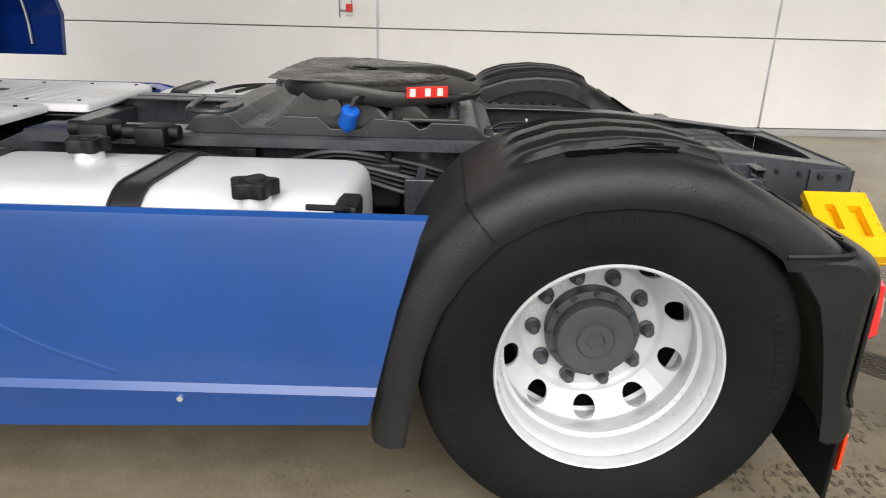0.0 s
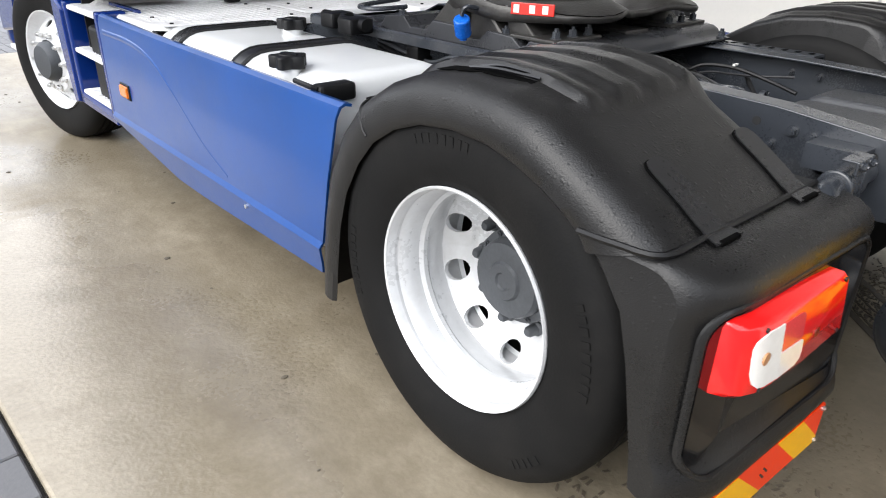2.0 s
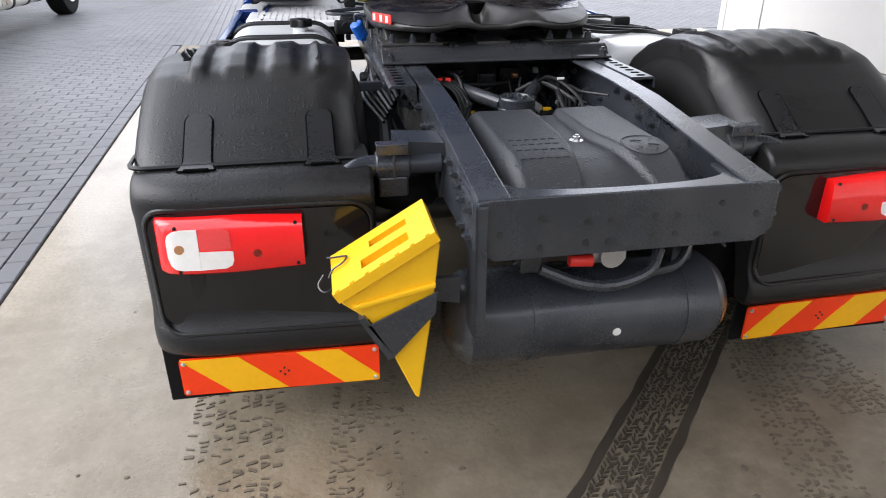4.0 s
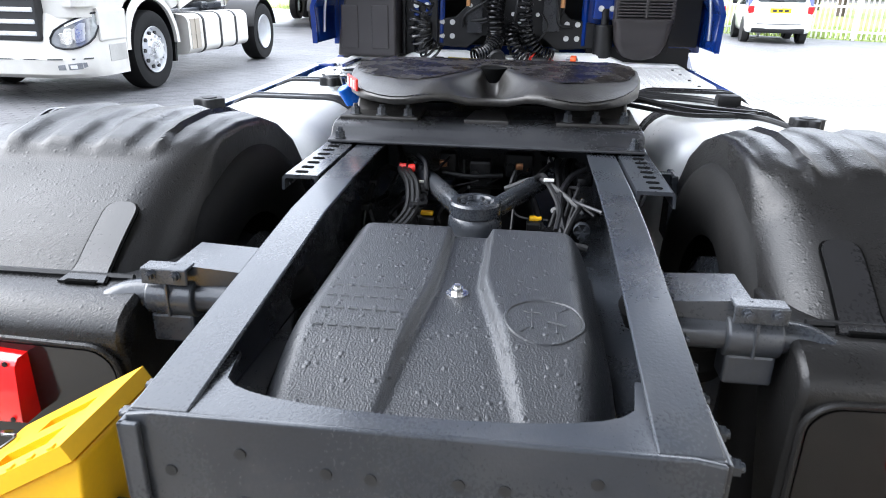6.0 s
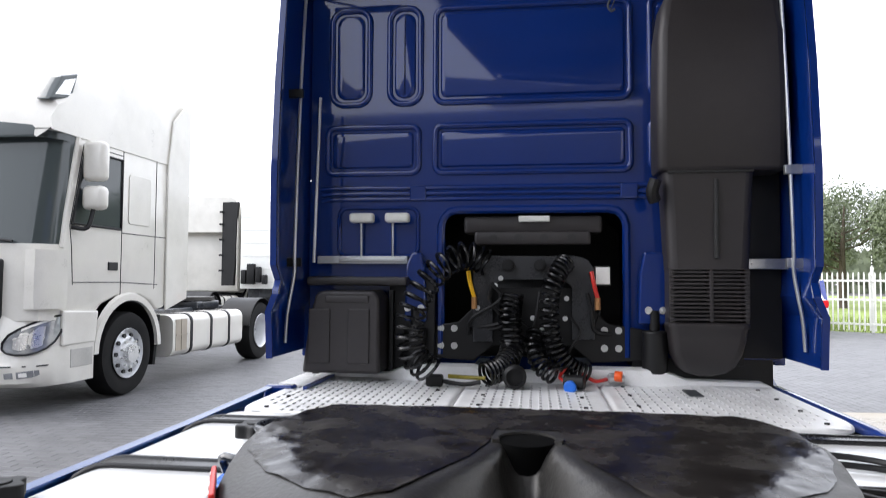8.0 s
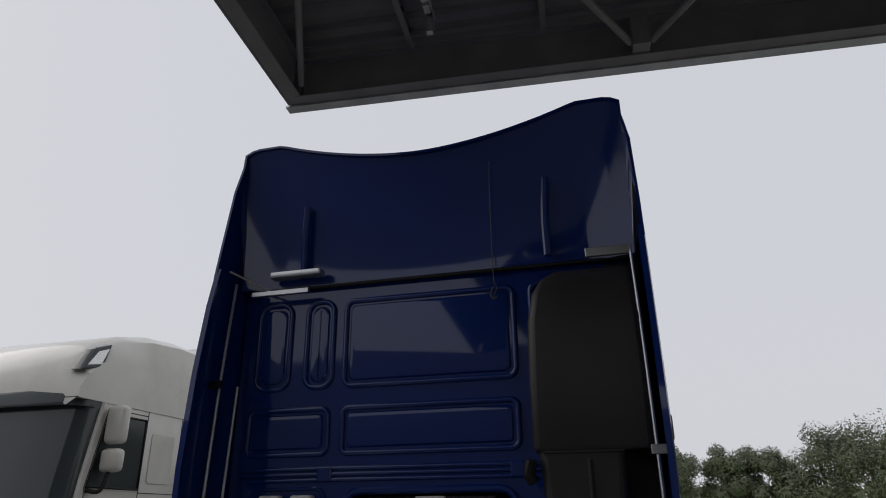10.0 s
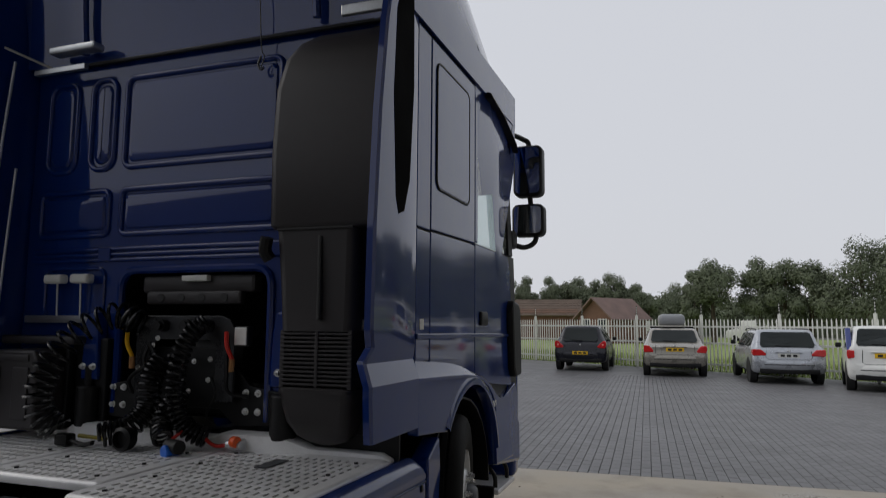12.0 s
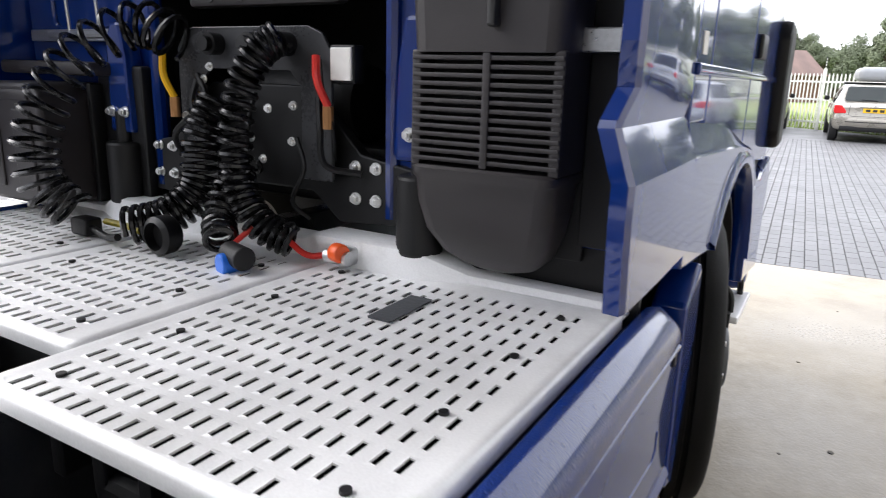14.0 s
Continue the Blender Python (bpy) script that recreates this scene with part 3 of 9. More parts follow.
cyl(bm, (0, 0, 0), (0, 0, 0.012), 0.11, 24, bev=0.003)
part("foot_plate", bm, STEEL, post)

# the canopy over the slab
CAN = pose(-2.07, 4.96, 5.74, 0, 0, 4.5)
canopy = thing("canopy", "dark grey steel canopy with ribbed sheet roof above the slab", "canopy", CAN, kind="structure")
bm = B()
rows = []
for i in range(int(15 / 0.075)):
    y = -15 + i * 0.075
    z = 0.52 + (0.0, 0.04, 0.04, 0.0)[i % 4]
    rows.append([(0.02, y, z), (7.35, y, z)])
loft(bm, rows, closed=False, thick=0.006)
part("roof_sheet", bm, SHEET, canopy, "grey ribbed steel sheet", smooth=10)


def beam(a, b, h=0.45, w=0.16, t=0.014, name="edge_beam"):
    """A steel section with flanges between two points of the canopy."""
    a, b = Vector(a), Vector(b)
    bm = B()
    L = (b - a).length
    prof = [(-w / 2, 0), (w / 2, 0), (w / 2, t), (t / 2, t), (t / 2, h - t), (w / 2, h - t), (w / 2, h), (-w / 2, h), (-w / 2, h - t), (-t / 2, h - t), (-t / 2, t), (-w / 2, t)]
    prism(bm, prof, "y", 0, L)
    ang = math.atan2(-(b - a).x, (b - a).y)
    bm.transform(Matrix.Translation(a) @ Matrix.Rotation(ang, 4, "Z"))
    return part(name, bm, CANOPY, canopy)


beam((0.08, -0.08, 0), (7.35, -0.08, 0))
beam((0.08, -15, 0), (0.08, -0.17, 0))
beam((0.17, -14.9, 0), (7.35, -14.9, 0))
for k, y in enumerate((-3.1, -6.0, -8.9, -11.8)):
    beam((0.17, y, 0.04), (7.35, y, 0.04), 0.4)
for x in (1.35, 2.7, 4.05, 5.4, 6.75):
    beam((x, -14.8, 0.42), (x, -0.17, 0.42), 0.1, 0.06, 0.006, "purlin")
for a, b in (((0.2, -0.25, 0.08), (1.2, -3.0, 0.38)), ((3.5, -0.25, 0.08), (1.6, -3.0, 0.38)), ((3.7, -0.25, 0.08), (5.6, -3.0, 0.38)), ((7.1, -0.25, 0.08), (5.8, -3.0, 0.38))):
    bm = B()
    tube(bm, [a, b], 0.035, 10, 0)
    part("brace", bm, CANOPY, canopy)
bm = B()
box(bm, (3.52, -0.3, 0.02), (3.68, -0.16, 0.4))
part("gusset", bm, CANOPY, canopy)
bm = B()
box(bm, (-0.003, -0.165, 0.004), (0.16, 0.0, 0.515))
part("corner_box", bm, CANOPY, canopy)
bm = B()
for i in range(14):
    box(bm, (1.62, -2.8 + i * 0.16, 0.30), (1.68, -2.8 + i * 0.16 + 0.11, 0.36))
box(bm, (1.612, -2.85, 0.36), (1.688, -0.6, 0.41))
box(bm, (1.62, -0.72, 0.14), (1.68, -0.66, 0.36))
part("strut_channel", bm, STEEL, canopy, "slotted steel channel hanging under the roof")
bm = B()
prism(bm, [(-0.02, -0.02), (0.1, -0.02), (0.1, 0.10), (0.09, 0.10), (0.09, 0.0), (-0.02, 0.0)], "x", -0.06, 7.35)
part("gutter", bm, STEEL, canopy)
bm = B()
box(bm, (-0.03, -15, 0.0), (-0.004, -0.02, 0.6), 0.004)
box(bm, (-0.03, 0.104, 0.02), (7.35, 0.12, 0.6), 0.004)
part("fascia", bm, CANOPY, canopy)


# ---- the blue tractor unit ----
truck = thing("tractor_unit", "blue tractor unit with black mudguards on wet concrete", "truck", pose(0.018, 0, 0, 0, 0, 0.5))


def bolts(name, places, d, parent, material, r=0.012, h=0.012, washer=True):
    """Alike bolts, each an object of its own on one mesh."""
    me = None
    for p in places:
        if me is None:
            ob = part(name, nut(B(), (0, 0, 0), d, r, h, washer), material, parent)
            me = ob.data
        else:
            ob = new(name, me)
            ob.parent = parent
        ob.location = p


def holes(name, places, axis, parent, r=0.008, t=0.003, material=None):
    me = None
    d = Vector(at3(axis, t / 2, 0, 0))
    for p in places:
        if me is None:
            ob = part(name, cyl(B(), -d, d, r, 14), material or INK, parent)
            me = ob.data
        else:
            ob = new(name, me)
            ob.parent = parent
        ob.location = p


def both(fn, *args):
    for s in (-1, 1):
        fn(s, *args)


AX = 0.497  # height of the wheel centres


def tyre_profile(x0, x1, r=0.502, bead=0.297):
    """A tyre's ring of (radius, across), with three grooves in the tread."""
    w = x1 - x0
    p = [(bead, x0 + 0.03), (bead + 0.03, x0 + 0.012), (0.40, x0), (0.45, x0 + 0.004), (0.478, x0 + 0.016), (r - 0.012, x0 + 0.03), (r - 0.002, x0 + 0.05)]
    for k in (0.27, 0.42, 0.58, 0.73):
        c = x0 + w * k
        p += [(r, c - 0.009), (r - 0.013, c - 0.006), (r - 0.013, c + 0.006), (r, c + 0.009)]
    return p + [(rr, x0 + x1 - x) for rr, x in p[6::-1]]


def holed_ring(bm, r0, x0, r1, x1, n, hr, cy, s, rc=None):
    """A cone ring from radius r0 at x0 to r1 at x1 with n round hand holes."""
    K = 16
    rm = rc or (r0 + r1) / 2
    for i in range(n):
        a0, da = 2 * math.pi * (i + 0.5) / n, math.pi / n
        outer, inner = [], []
        for k in range(K):
            side, f = divmod(k, 4)
            f /= 4
            u, v = ((-1 + 2 * f, -1), (1, -1 + 2 * f), (1 - 2 * f, 1), (-1, 1 - 2 * f))[side]
            rr = r0 + (r1 - r0) * (v + 1) / 2
            outer.append((rr, a0 + u * da))
            g = math.atan2(v, u)
            inner.append((rm + hr * math.sin(g) * 0.85, a0 + hr * math.cos(g) / rm))

        def put(q, dx=0.0):
            x = x0 + (x1 - x0) * (q[0] - r0) / (r1 - r0) + dx
            return (s * x, cy + q[0] * math.cos(q[1]), AX + q[0] * math.sin(q[1]))

        t = B()
        A = [t.verts.new(put(q)) for q in outer]
        C = [t.verts.new(put(q)) for q in inner]
        D = [t.verts.new(put(q, -0.014)) for q in inner]
        for k in range(K):
            j = (k + 1) % K
            t.faces.new((A[k], A[j], C[j], C[k]))
            t.faces.new((C[k], C[j], D[j], D[k]))
        merge(bm, t)


def sidewall_marks(tyre, s, x, cy):
    """Raised bars in place of the lettering on a sidewall."""
    rng = random.Random(11)
    for a0, cnt, r in ((1.15, 9, 0.425), (2.3, 5, 0.425), (-0.35, 8, 0.42), (-1.9, 9, 0.425)):
        a = a0
        for i in range(cnt):
            w = rng.uniform(0.012, 0.02)
            m = Matrix.Translation((0, cy, AX)) @ Matrix.Rotation(a, 4, "X")
            part("sidewall_bar", box(B(), (s * x - 0.001, -w / 2, r - 0.012), (s * x + 0.001, w / 2, r + 0.012), m=m), RUBBER, tyre)
            a += (w + 0.01) / r


def rear_wheel(s):
    w = thing("rear_wheel", "", "", pose(0, 0.03, 0))
    w.parent = truck
    for x0, x1 in ((0.945, 1.245), (0.585, 0.885)):
        bm = B()
        rev(bm, [(r, s * x) for r, x in tyre_profile(x0, x1)], "x", (0, 0, AX), 72)
        ty = part("tyre", bm, RUBBER, w, "worn black rubber")
        if x1 > 1:
            sidewall_marks(ty, s, 1.2445, 0)
    bm = B()
    prof = [(0.09, 0.955), (0.192, 0.955), (0.203, 0.959), (0.213, 0.972)]
    rev(bm, [(r, s * x) for r, x in prof], "x", (0, 0, AX), 60)
    holed_ring(bm, 0.213, 0.972, 0.276, 1.03, 10, 0.034, 0, s, 0.247)
    prof = [(0.276, 1.03), (0.278, 1.04), (0.272, 1.055), (0.271, 1.09), (0.264, 1.098), (0.264, 1.112), (0.273, 1.122), (0.275, 1.15), (0.279, 1.18), (0.288, 1.192), (0.296, 1.205), (0.300, 1.222),
            (0.297, 1.229), (0.292, 1.226), (0.288, 1.21), (0.286, 1.2), (0.29, 0.96), (0.28, 0.95)]
    rev(bm, [(r, s * x) for r, x in prof], "x", (0, 0, AX), 72)
    part("rim", bm, RIM, w, "deep silver steel rim")
    bm = B()
    rev(bm, [(r, s * x) for r, x in ((0.0, 1.052), (0.022, 1.052), (0.026, 1.058), (0.05, 1.058), (0.056, 1.05), (0.085, 1.052), (0.106, 1.048), (0.112, 1.034), (0.114, 1.012), (0.134, 1.008), (0.137, 0.995), (0.132, 0.96), (0.138, 0.94))], "x", (0, 0, AX), 48)
    for i in range(12):
        a = 2 * math.pi * i / 12
        nut(bm, (s * 1.006, 0.124 * math.cos(a), AX + 0.124 * math.sin(a)), (s, 0, 0), 0.009, 0.008)
    part("hub", bm, HUB, w, "dark grey cast hub")
    for i in range(10):
        a = 2 * math.pi * i / 10
        bm = B()
        y, z = 0.1675 * math.cos(a), AX + 0.1675 * math.sin(a)
        rev(bm, [(0.024, s * 0.956), (0.024, s * 0.964), (0.0175, s * 0.968), (0.0165, s * 0.992), (0.011, s * 1.0), (0.0, s * 1.002)], "x", (0, y, z), 12)
        part("wheel_nut", bm, HUB, w)
    bm = B()
    rev(bm, [(0.2, s * 0.60), (0.24, s * 0.62), (0.24, s * 0.9), (0.0, s * 0.9)], "x", (0, 0, AX), 32)
    part("brake_drum", bm, FRAME, w)


both(rear_wheel)


def front_wheel(s):
    w = thing("front_wheel", "", "", pose(s * 1.05, 3.93, 0, 0, 0, 13) @ pose(-s * 1.05, -3.93, 0))
    w.parent = truck
    cy = 3.93
    bm = B()
    rev(bm, [(r, s * x) for r, x in tyre_profile(0.93, 1.235)], "x", (0, cy, AX), 72)
    part("tyre", bm, RUBBER, w, "black rubber")
    bm = B()
    prof = [(0.305, 1.225), (0.298, 1.222), (0.285, 1.2), (0.275, 1.17), (0.262, 1.155), (0.25, 1.165)]
    rev(bm, [(r, s * x) for r, x in prof], "x", (0, cy, AX), 64)
    holed_ring(bm, 0.195, 1.225, 0.25, 1.165, 10, 0.026, cy, s)
    rev(bm, [(0.195, s * 1.225), (0.13, s * 1.23), (0.125, s * 1.2), (0.305, s * 0.95), (0.305, s * 1.225)], "x", (0, cy, AX), 64)
    part("rim", bm, RIM, w, "silver steel rim")
    bm = B()
    rev(bm, [(0.125, s * 1.20), (0.12, s * 1.26), (0.1, s * 1.285), (0.0, s * 1.29)], "x", (0, cy, AX), 32)
    part("hub", bm, HUB, w)
    for i in range(10):
        a = 2 * math.pi * i / 10
        bm = B()
        nut(bm, (s * 1.226, cy + 0.1675 * math.cos(a), AX + 0.1675 * math.sin(a)), (s, 0, 0), 0.017, 0.025)
        part("wheel_nut", bm, CHROME, w)


both(front_wheel)
bm = B()
cyl(bm, (-0.95, 0, AX), (0.95, 0, AX), 0.075, 20)
rev(bm, [(0, -0.2), (0.12, -0.18), (0.19, -0.08), (0.2, 0.05), (0.17, 0.15), (0.08, 0.2), (0.0, 0.2)], "x", (0.03, 0.0, AX), 28)
part("rear_axle", bm, FRAME, truck)
bm = B()
cyl(bm, (-1.0, 3.93, AX - 0.1), (1.0, 3.93, AX - 0.1), 0.06, 14)
part("front_axle", bm, FRAME, truck)

# mudguards
CROWN = [(0.655, 0.27), (0.65, 0.40), (0.628, 0.55), (0.585, 0.70), (0.515, 0.83), (0.42, 0.935), (0.30, 1.005), (0.17, 1.048), (0.03, 1.062), (-0.10, 1.056), (-0.20, 1.034), (-0.29, 0.988), (-0.38, 0.938), (-0.45, 0.895), (-0.515, 0.848)]
LIP = [(0.555, 0.27), (0.535, 0.40), (0.51, 0.54), (0.47, 0.66), (0.405, 0.765), (0.33, 0.845), (0.24, 0.90), (0.14, 0.935), (0.03, 0.948), (-0.08, 0.942), (-0.165, 0.92), (-0.235, 0.892), (-0.30, 0.857), (-0.34, 0.83), (-0.36, 0.80)]


def crown_at(u):
    """Points of the crown and of the lip at u along the arch, 0 to 1."""
    k = u * (len(CROWN) - 1)
    i = min(int(k), len(CROWN) - 2)
    f = k - i
    g = lambda L: tuple(L[i][j] + (L[i + 1][j] - L[i][j]) * f for j in (0, 1))
    return g(CROWN), g(LIP)


def sheared(bm):
    """The tail part runs forward towards its outer end and sweeps round it."""
    for v in bm.verts:
        v.co.y += (0.03 * max(0.0, abs(v.co.x) - 0.70) + 2.3 * max(0.0, abs(v.co.x) - 1.10) ** 2) * min(1.0, max(0.0, (-0.44 - v.co.y) / 0.18))
    return bm


def mudguard(s):
    mg = thing("mudguard", "", "")
    mg.parent = truck
    XS = [(1.252, 0.0), (1.262, 0.10), (1.263, 0.35), (1.257, 0.6), (1.238, 0.82), (1.205, 0.95), (1.16, 1.0)]
    rings = []
    N = 96
    for i in range(N + 1):
        u = i / N
        (cy, cz), (ly, lz) = crown_at(u)
        n = Vector((0, cy - ly, cz - lz)).normalized()
        ring = [(s * x, ly + (cy - ly) * f, lz + (cz - lz) * f) for x, f in XS]
        blend = max(0.0, min(1.0, (u - 0.66) / 0.12))
        turn = 0.022 + 0.10 * blend * blend * (3 - 2 * blend)
        for k in range(41):
            x = 1.12 - (1.12 - 0.618 - turn) * k / 40
            lift = 0.0
            ramp = max(0.0, min(1.0, (u - 0.42) / 0.03)) * max(0.0, min(1.0, (0.735 - u) / 0.02))
            c = abs(((x - 0.70) % 0.135) - 0.0675) / 0.0675
            if 0.72 < x < 1.11:
                lift = 0.012 * ramp * min(1.0, max(0.0, (c - 0.28) * 4.0))
            qx, qu = max(0.0, 1 - max(0.0, x - 0.645) / 0.13), max(0.0, 1 - max(0.0, 0.745 - u) / 0.075)
            lift += 0.011 * max(0.0, min(1.0, (1 - math.hypot(qx, qu)) * 5)) * max(0.0, min(1.0, (u - 0.40) / 0.05)) * max(0.0, min(1.0, (1.13 - x) / 0.03))
            ring.append((s * x, cy + n.y * lift, cz + n.z * lift))
        for a in (15, 32, 50, 68, 85):
            down = turn * (1 - math.cos(radians(a)))
            ring.append((s * (0.618 + turn * (1 - math.sin(radians(a)))), cy - n.y * down, cz - n.z * down))
        ring.append((s * 0.614, cy - n.y * (turn + 0.11), cz - n.z * (turn + 0.11)))
        rings.append(ring)
    bm = B()
    loft(bm, rings, closed=False, thick=0.006)
    part("arch", bm, PLASTIC, mg, "wet black plastic arch", smooth=40)
    # the tail part with its lamp panel
    bm = B()
    tail = [(-0.345, 0.835), (-0.375, 0.80), (-0.447, 0.725), (-0.505, 0.615), (-0.545, 0.51), (-0.585, 0.40), (-0.605, 0.31), (-0.64, 0.30), (-0.664, 0.308), (-0.677, 0.325), (-0.682, 0.35), (-0.678, 0.378), (-0.667, 0.40), (-0.654, 0.42), (-0.646, 0.46),
            (-0.645, 0.60), (-0.646, 0.735), (-0.652, 0.755), (-0.655, 0.775), (-0.650, 0.795), (-0.636, 0.814), (-0.612, 0.829), (-0.575, 0.839), (-0.53, 0.843), (-0.44, 0.844)]
    rings = []
    for x, inset in ((0.60, 0.012), (0.603, 0.004), (0.612, 0.0), (0.75, 0.0), (0.9, 0.0), (1.02, 0.0), (1.08, 0.0), (1.12, 0.0), (1.15, 0.0), (1.18, 0.0), (1.205, 0.0), (1.225, 0.001), (1.24, 0.004), (1.249, 0.010), (1.254, 0.020)):
        rings.append([(s * x, y + inset * (-0.56 - y) / 0.12, z + inset * (0.57 - z) / 0.27) for y, z in tail])
    loft(bm, rings)
    part("tail_cover", sheared(bm), PLASTIC, mg, "wet black plastic tail cover", smooth=55)
    bm = B()
    path = [(s * x, -0.656 - 0.02 * max(0, 0.45 - z) / 0.06, z) for x, z in rrect(0.612, 1.222, 0.39, 0.765, 0.06, 8)]
    tube(bm, path, 0.007, 8, 0, loop=True)
    part("lamp_surround", sheared(bm), PLASTIC, mg)
    bm = B()
    prism(bm, [(s * x, z) for x, z in rrect(0.622, 1.212, 0.395, 0.755, 0.055, 8)], "y", -0.658, -0.60)
    part("lamp_panel", sheared(bm), GLOSS, mg, "glossy black lamp panel")
    # seam strips and moulded pockets
    bm = B()
    tube(bm, [(s * 1.262, -0.345, 0.842), (s * 1.262, -0.43, 0.846), (s * 1.24, -0.515, 0.848), (s * 1.1, -0.522, 0.848), (s * 0.64, -0.522, 0.848)], 0.007, 6, 4)
    part("seam", bm, BLACK, mg)
    bm = B()
    tube(bm, [(s * 1.2635, 0.345, 0.86), (s * 1.262, 0.365, 0.88), (s * 1.24, 0.40, 0.917), (s * 1.205, 0.415, 0.931), (s * 1.15, 0.42, 0.936), (s * 0.65, 0.42, 0.936)], 0.004, 6, 4)
    part("seam", bm, BLACK, mg)
    for xa in (1.075, 0.735):
        slope = [(-0.362, 0.9495), (-0.40, 0.9265), (-0.45, 0.8945), (-0.495, 0.862), (-0.52, 0.848), (-0.548, 0.8425)]

        def along(f):
            k = min(int(f * 5), 4)
            return [slope[k][j] + (slope[k + 1][j] - slope[k][j]) * (f * 5 - k) for j in (0, 1)]

        def strap(grow, lift, thick):
            rows = []
            for f in (0.0, 0.02, 0.05, 0.09, 0.14, 0.3, 0.45, 0.6, 0.72, 0.8, 0.88, 0.95, 1.0):
                round_ = math.sin(math.acos(1 - min(f, 0.14) / 0.14)) if f < 0.14 else 1.0
                w = (0.012 + 0.024 * round_ + 0.012 * max(0.0, (f - 0.7) / 0.3)) + grow
                y, z = along(max(0.0, f - grow * 1.2))
                rows.append([(s * (xa - w), y - lift, z + lift), (s * (xa + w), y - lift, z + lift)])
            return loft(B(), rows, closed=False, thick=thick)

        part("pocket", strap(0.0045, 0.0025, 0.004), HOLE, mg, "dark groove round the strap", smooth=50)
        part("pocket_face", strap(0.0, 0.0045, 0.004), STRAP, mg, "smooth black strap", smooth=50)
        part("pocket_mouth", box(B(), (min(s * (xa - 0.034), s * (xa + 0.034)), -0.556, 0.838), (max(s * (xa - 0.034), s * (xa + 0.034)), -0.544, 0.849), 0.003), HOLE, mg)
    # the broken slot in the outer shoulder
    bm = B()
    rg, rows = random.Random(17), []
    for i in range(19):
        u = 0.495 + 0.145 * i / 18
        (cy, cz), (ly, lz) = crown_at(u)
        n = Vector((0, cy - ly, cz - lz)).normalized() * 0.0035
        w = math.sin(math.pi * (i + 0.3) / 19) ** 0.5
        xa, xb = 1.165 + 0.015 * w - 0.03 * i / 18 + rg.uniform(-0.006, 0.006), 1.13 - 0.065 * w - 0.02 * i / 18 + rg.uniform(-0.015, 0.015)
        rows.append([(s * (xa + (xb - xa) * k / 5), cy + n.y, cz + n.z) for k in range(6)])
    loft(bm, rows, closed=False, thick=0.002)
    part("slot", bm, HOLE, mg, "ragged dark hole")
    for k in range(3):
        bm = B()
        tube(bm, [(s * (1.155 - k * 0.025), 0.08 - k * 0.01, 1.066), (s * (1.15 - k * 0.025), 0.0, 1.074 + 0.003 * k), (s * (1.12 - k * 0.02), -0.10, 1.066)], 0.004, 5, 4)
        part("torn_edge", bm, GLOSS, mg)
    # mud flap under the tail
    bm = B()
    box(bm, (min(s * 0.62, s * 1.245), -0.60, 0.13), (max(s * 0.62, s * 1.245), -0.588, 0.32), 0.004)
    part("mud_flap", bm, RUBBER, mg)
    # stay tube and clamp from the chassis
    for y0, z0 in ((-0.50, 0.845), ):
        bm = B()
        prism(bm, [(-0.43, 0.87), (-0.55, 0.875), (-0.55, 0.80), (-0.50, 0.70), (-0.44, 0.72)], "x", s * 0.385, s * 0.395)
        loft(bm, [[(s * 0.39, -0.42, 0.885), (s * 0.39, -0.55, 0.885), (s * 0.39, -0.55, 0.80), (s * 0.39, -0.42, 0.80)], [(s * 0.53, -0.44, 0.90), (s * 0.53, -0.56, 0.90), (s * 0.53, -0.56, 0.84), (s * 0.53, -0.44, 0.84)]], thick=0)
        part("stay_bracket", bm, FRAME, mg, smooth=25)
        bm = B()
        cyl(bm, (s * 0.492, -0.545, 0.828), (s * 0.588, -0.545, 0.828), 0.041, 20, bev=0.005)
        box(bm, (min(s * 0.497, s * 0.583), -0.575, 0.74), (max(s * 0.497, s * 0.583), -0.515, 0.80), 0.006)
        part("clamp", bm, FRAME, mg)
        bm = B()
        box(bm, (min(s * 0.495, s * 0.587), -0.584, 0.866), (max(s * 0.495, s * 0.587), -0.576, 0.899), 0.003)
        box(bm, (min(s * 0.495, s * 0.587), -0.580, 0.893), (max(s * 0.495, s * 0.587), -0.545, 0.899), 0.002)
        part("clamp_plate", bm, FRAME, mg)
        bolts("clamp_bolt", [(s * xx, -0.584, 0.886) for xx in (0.517, 0.566)], (0, -1, 0), mg, FRAME, 0.009, 0.008)
        part("clamp_rib", box(B(), (min(s * 0.535, s * 0.541), -0.588, 0.80), (max(s * 0.535, s * 0.541), -0.578, 0.868), 0.002), FRAME, mg)
        bm = B()
        tube(bm, [(s * 0.40, -0.545, 0.828), (s * 0.6, -0.545, 0.828), (s * 0.66, -0.562, 0.815), (s * 0.70, -0.585, 0.79), (s * 0.715, -0.60, 0.76)], 0.030, 14, 6)
        part("stay_tube", bm, FRAME, mg)
    return mg


both(mudguard)


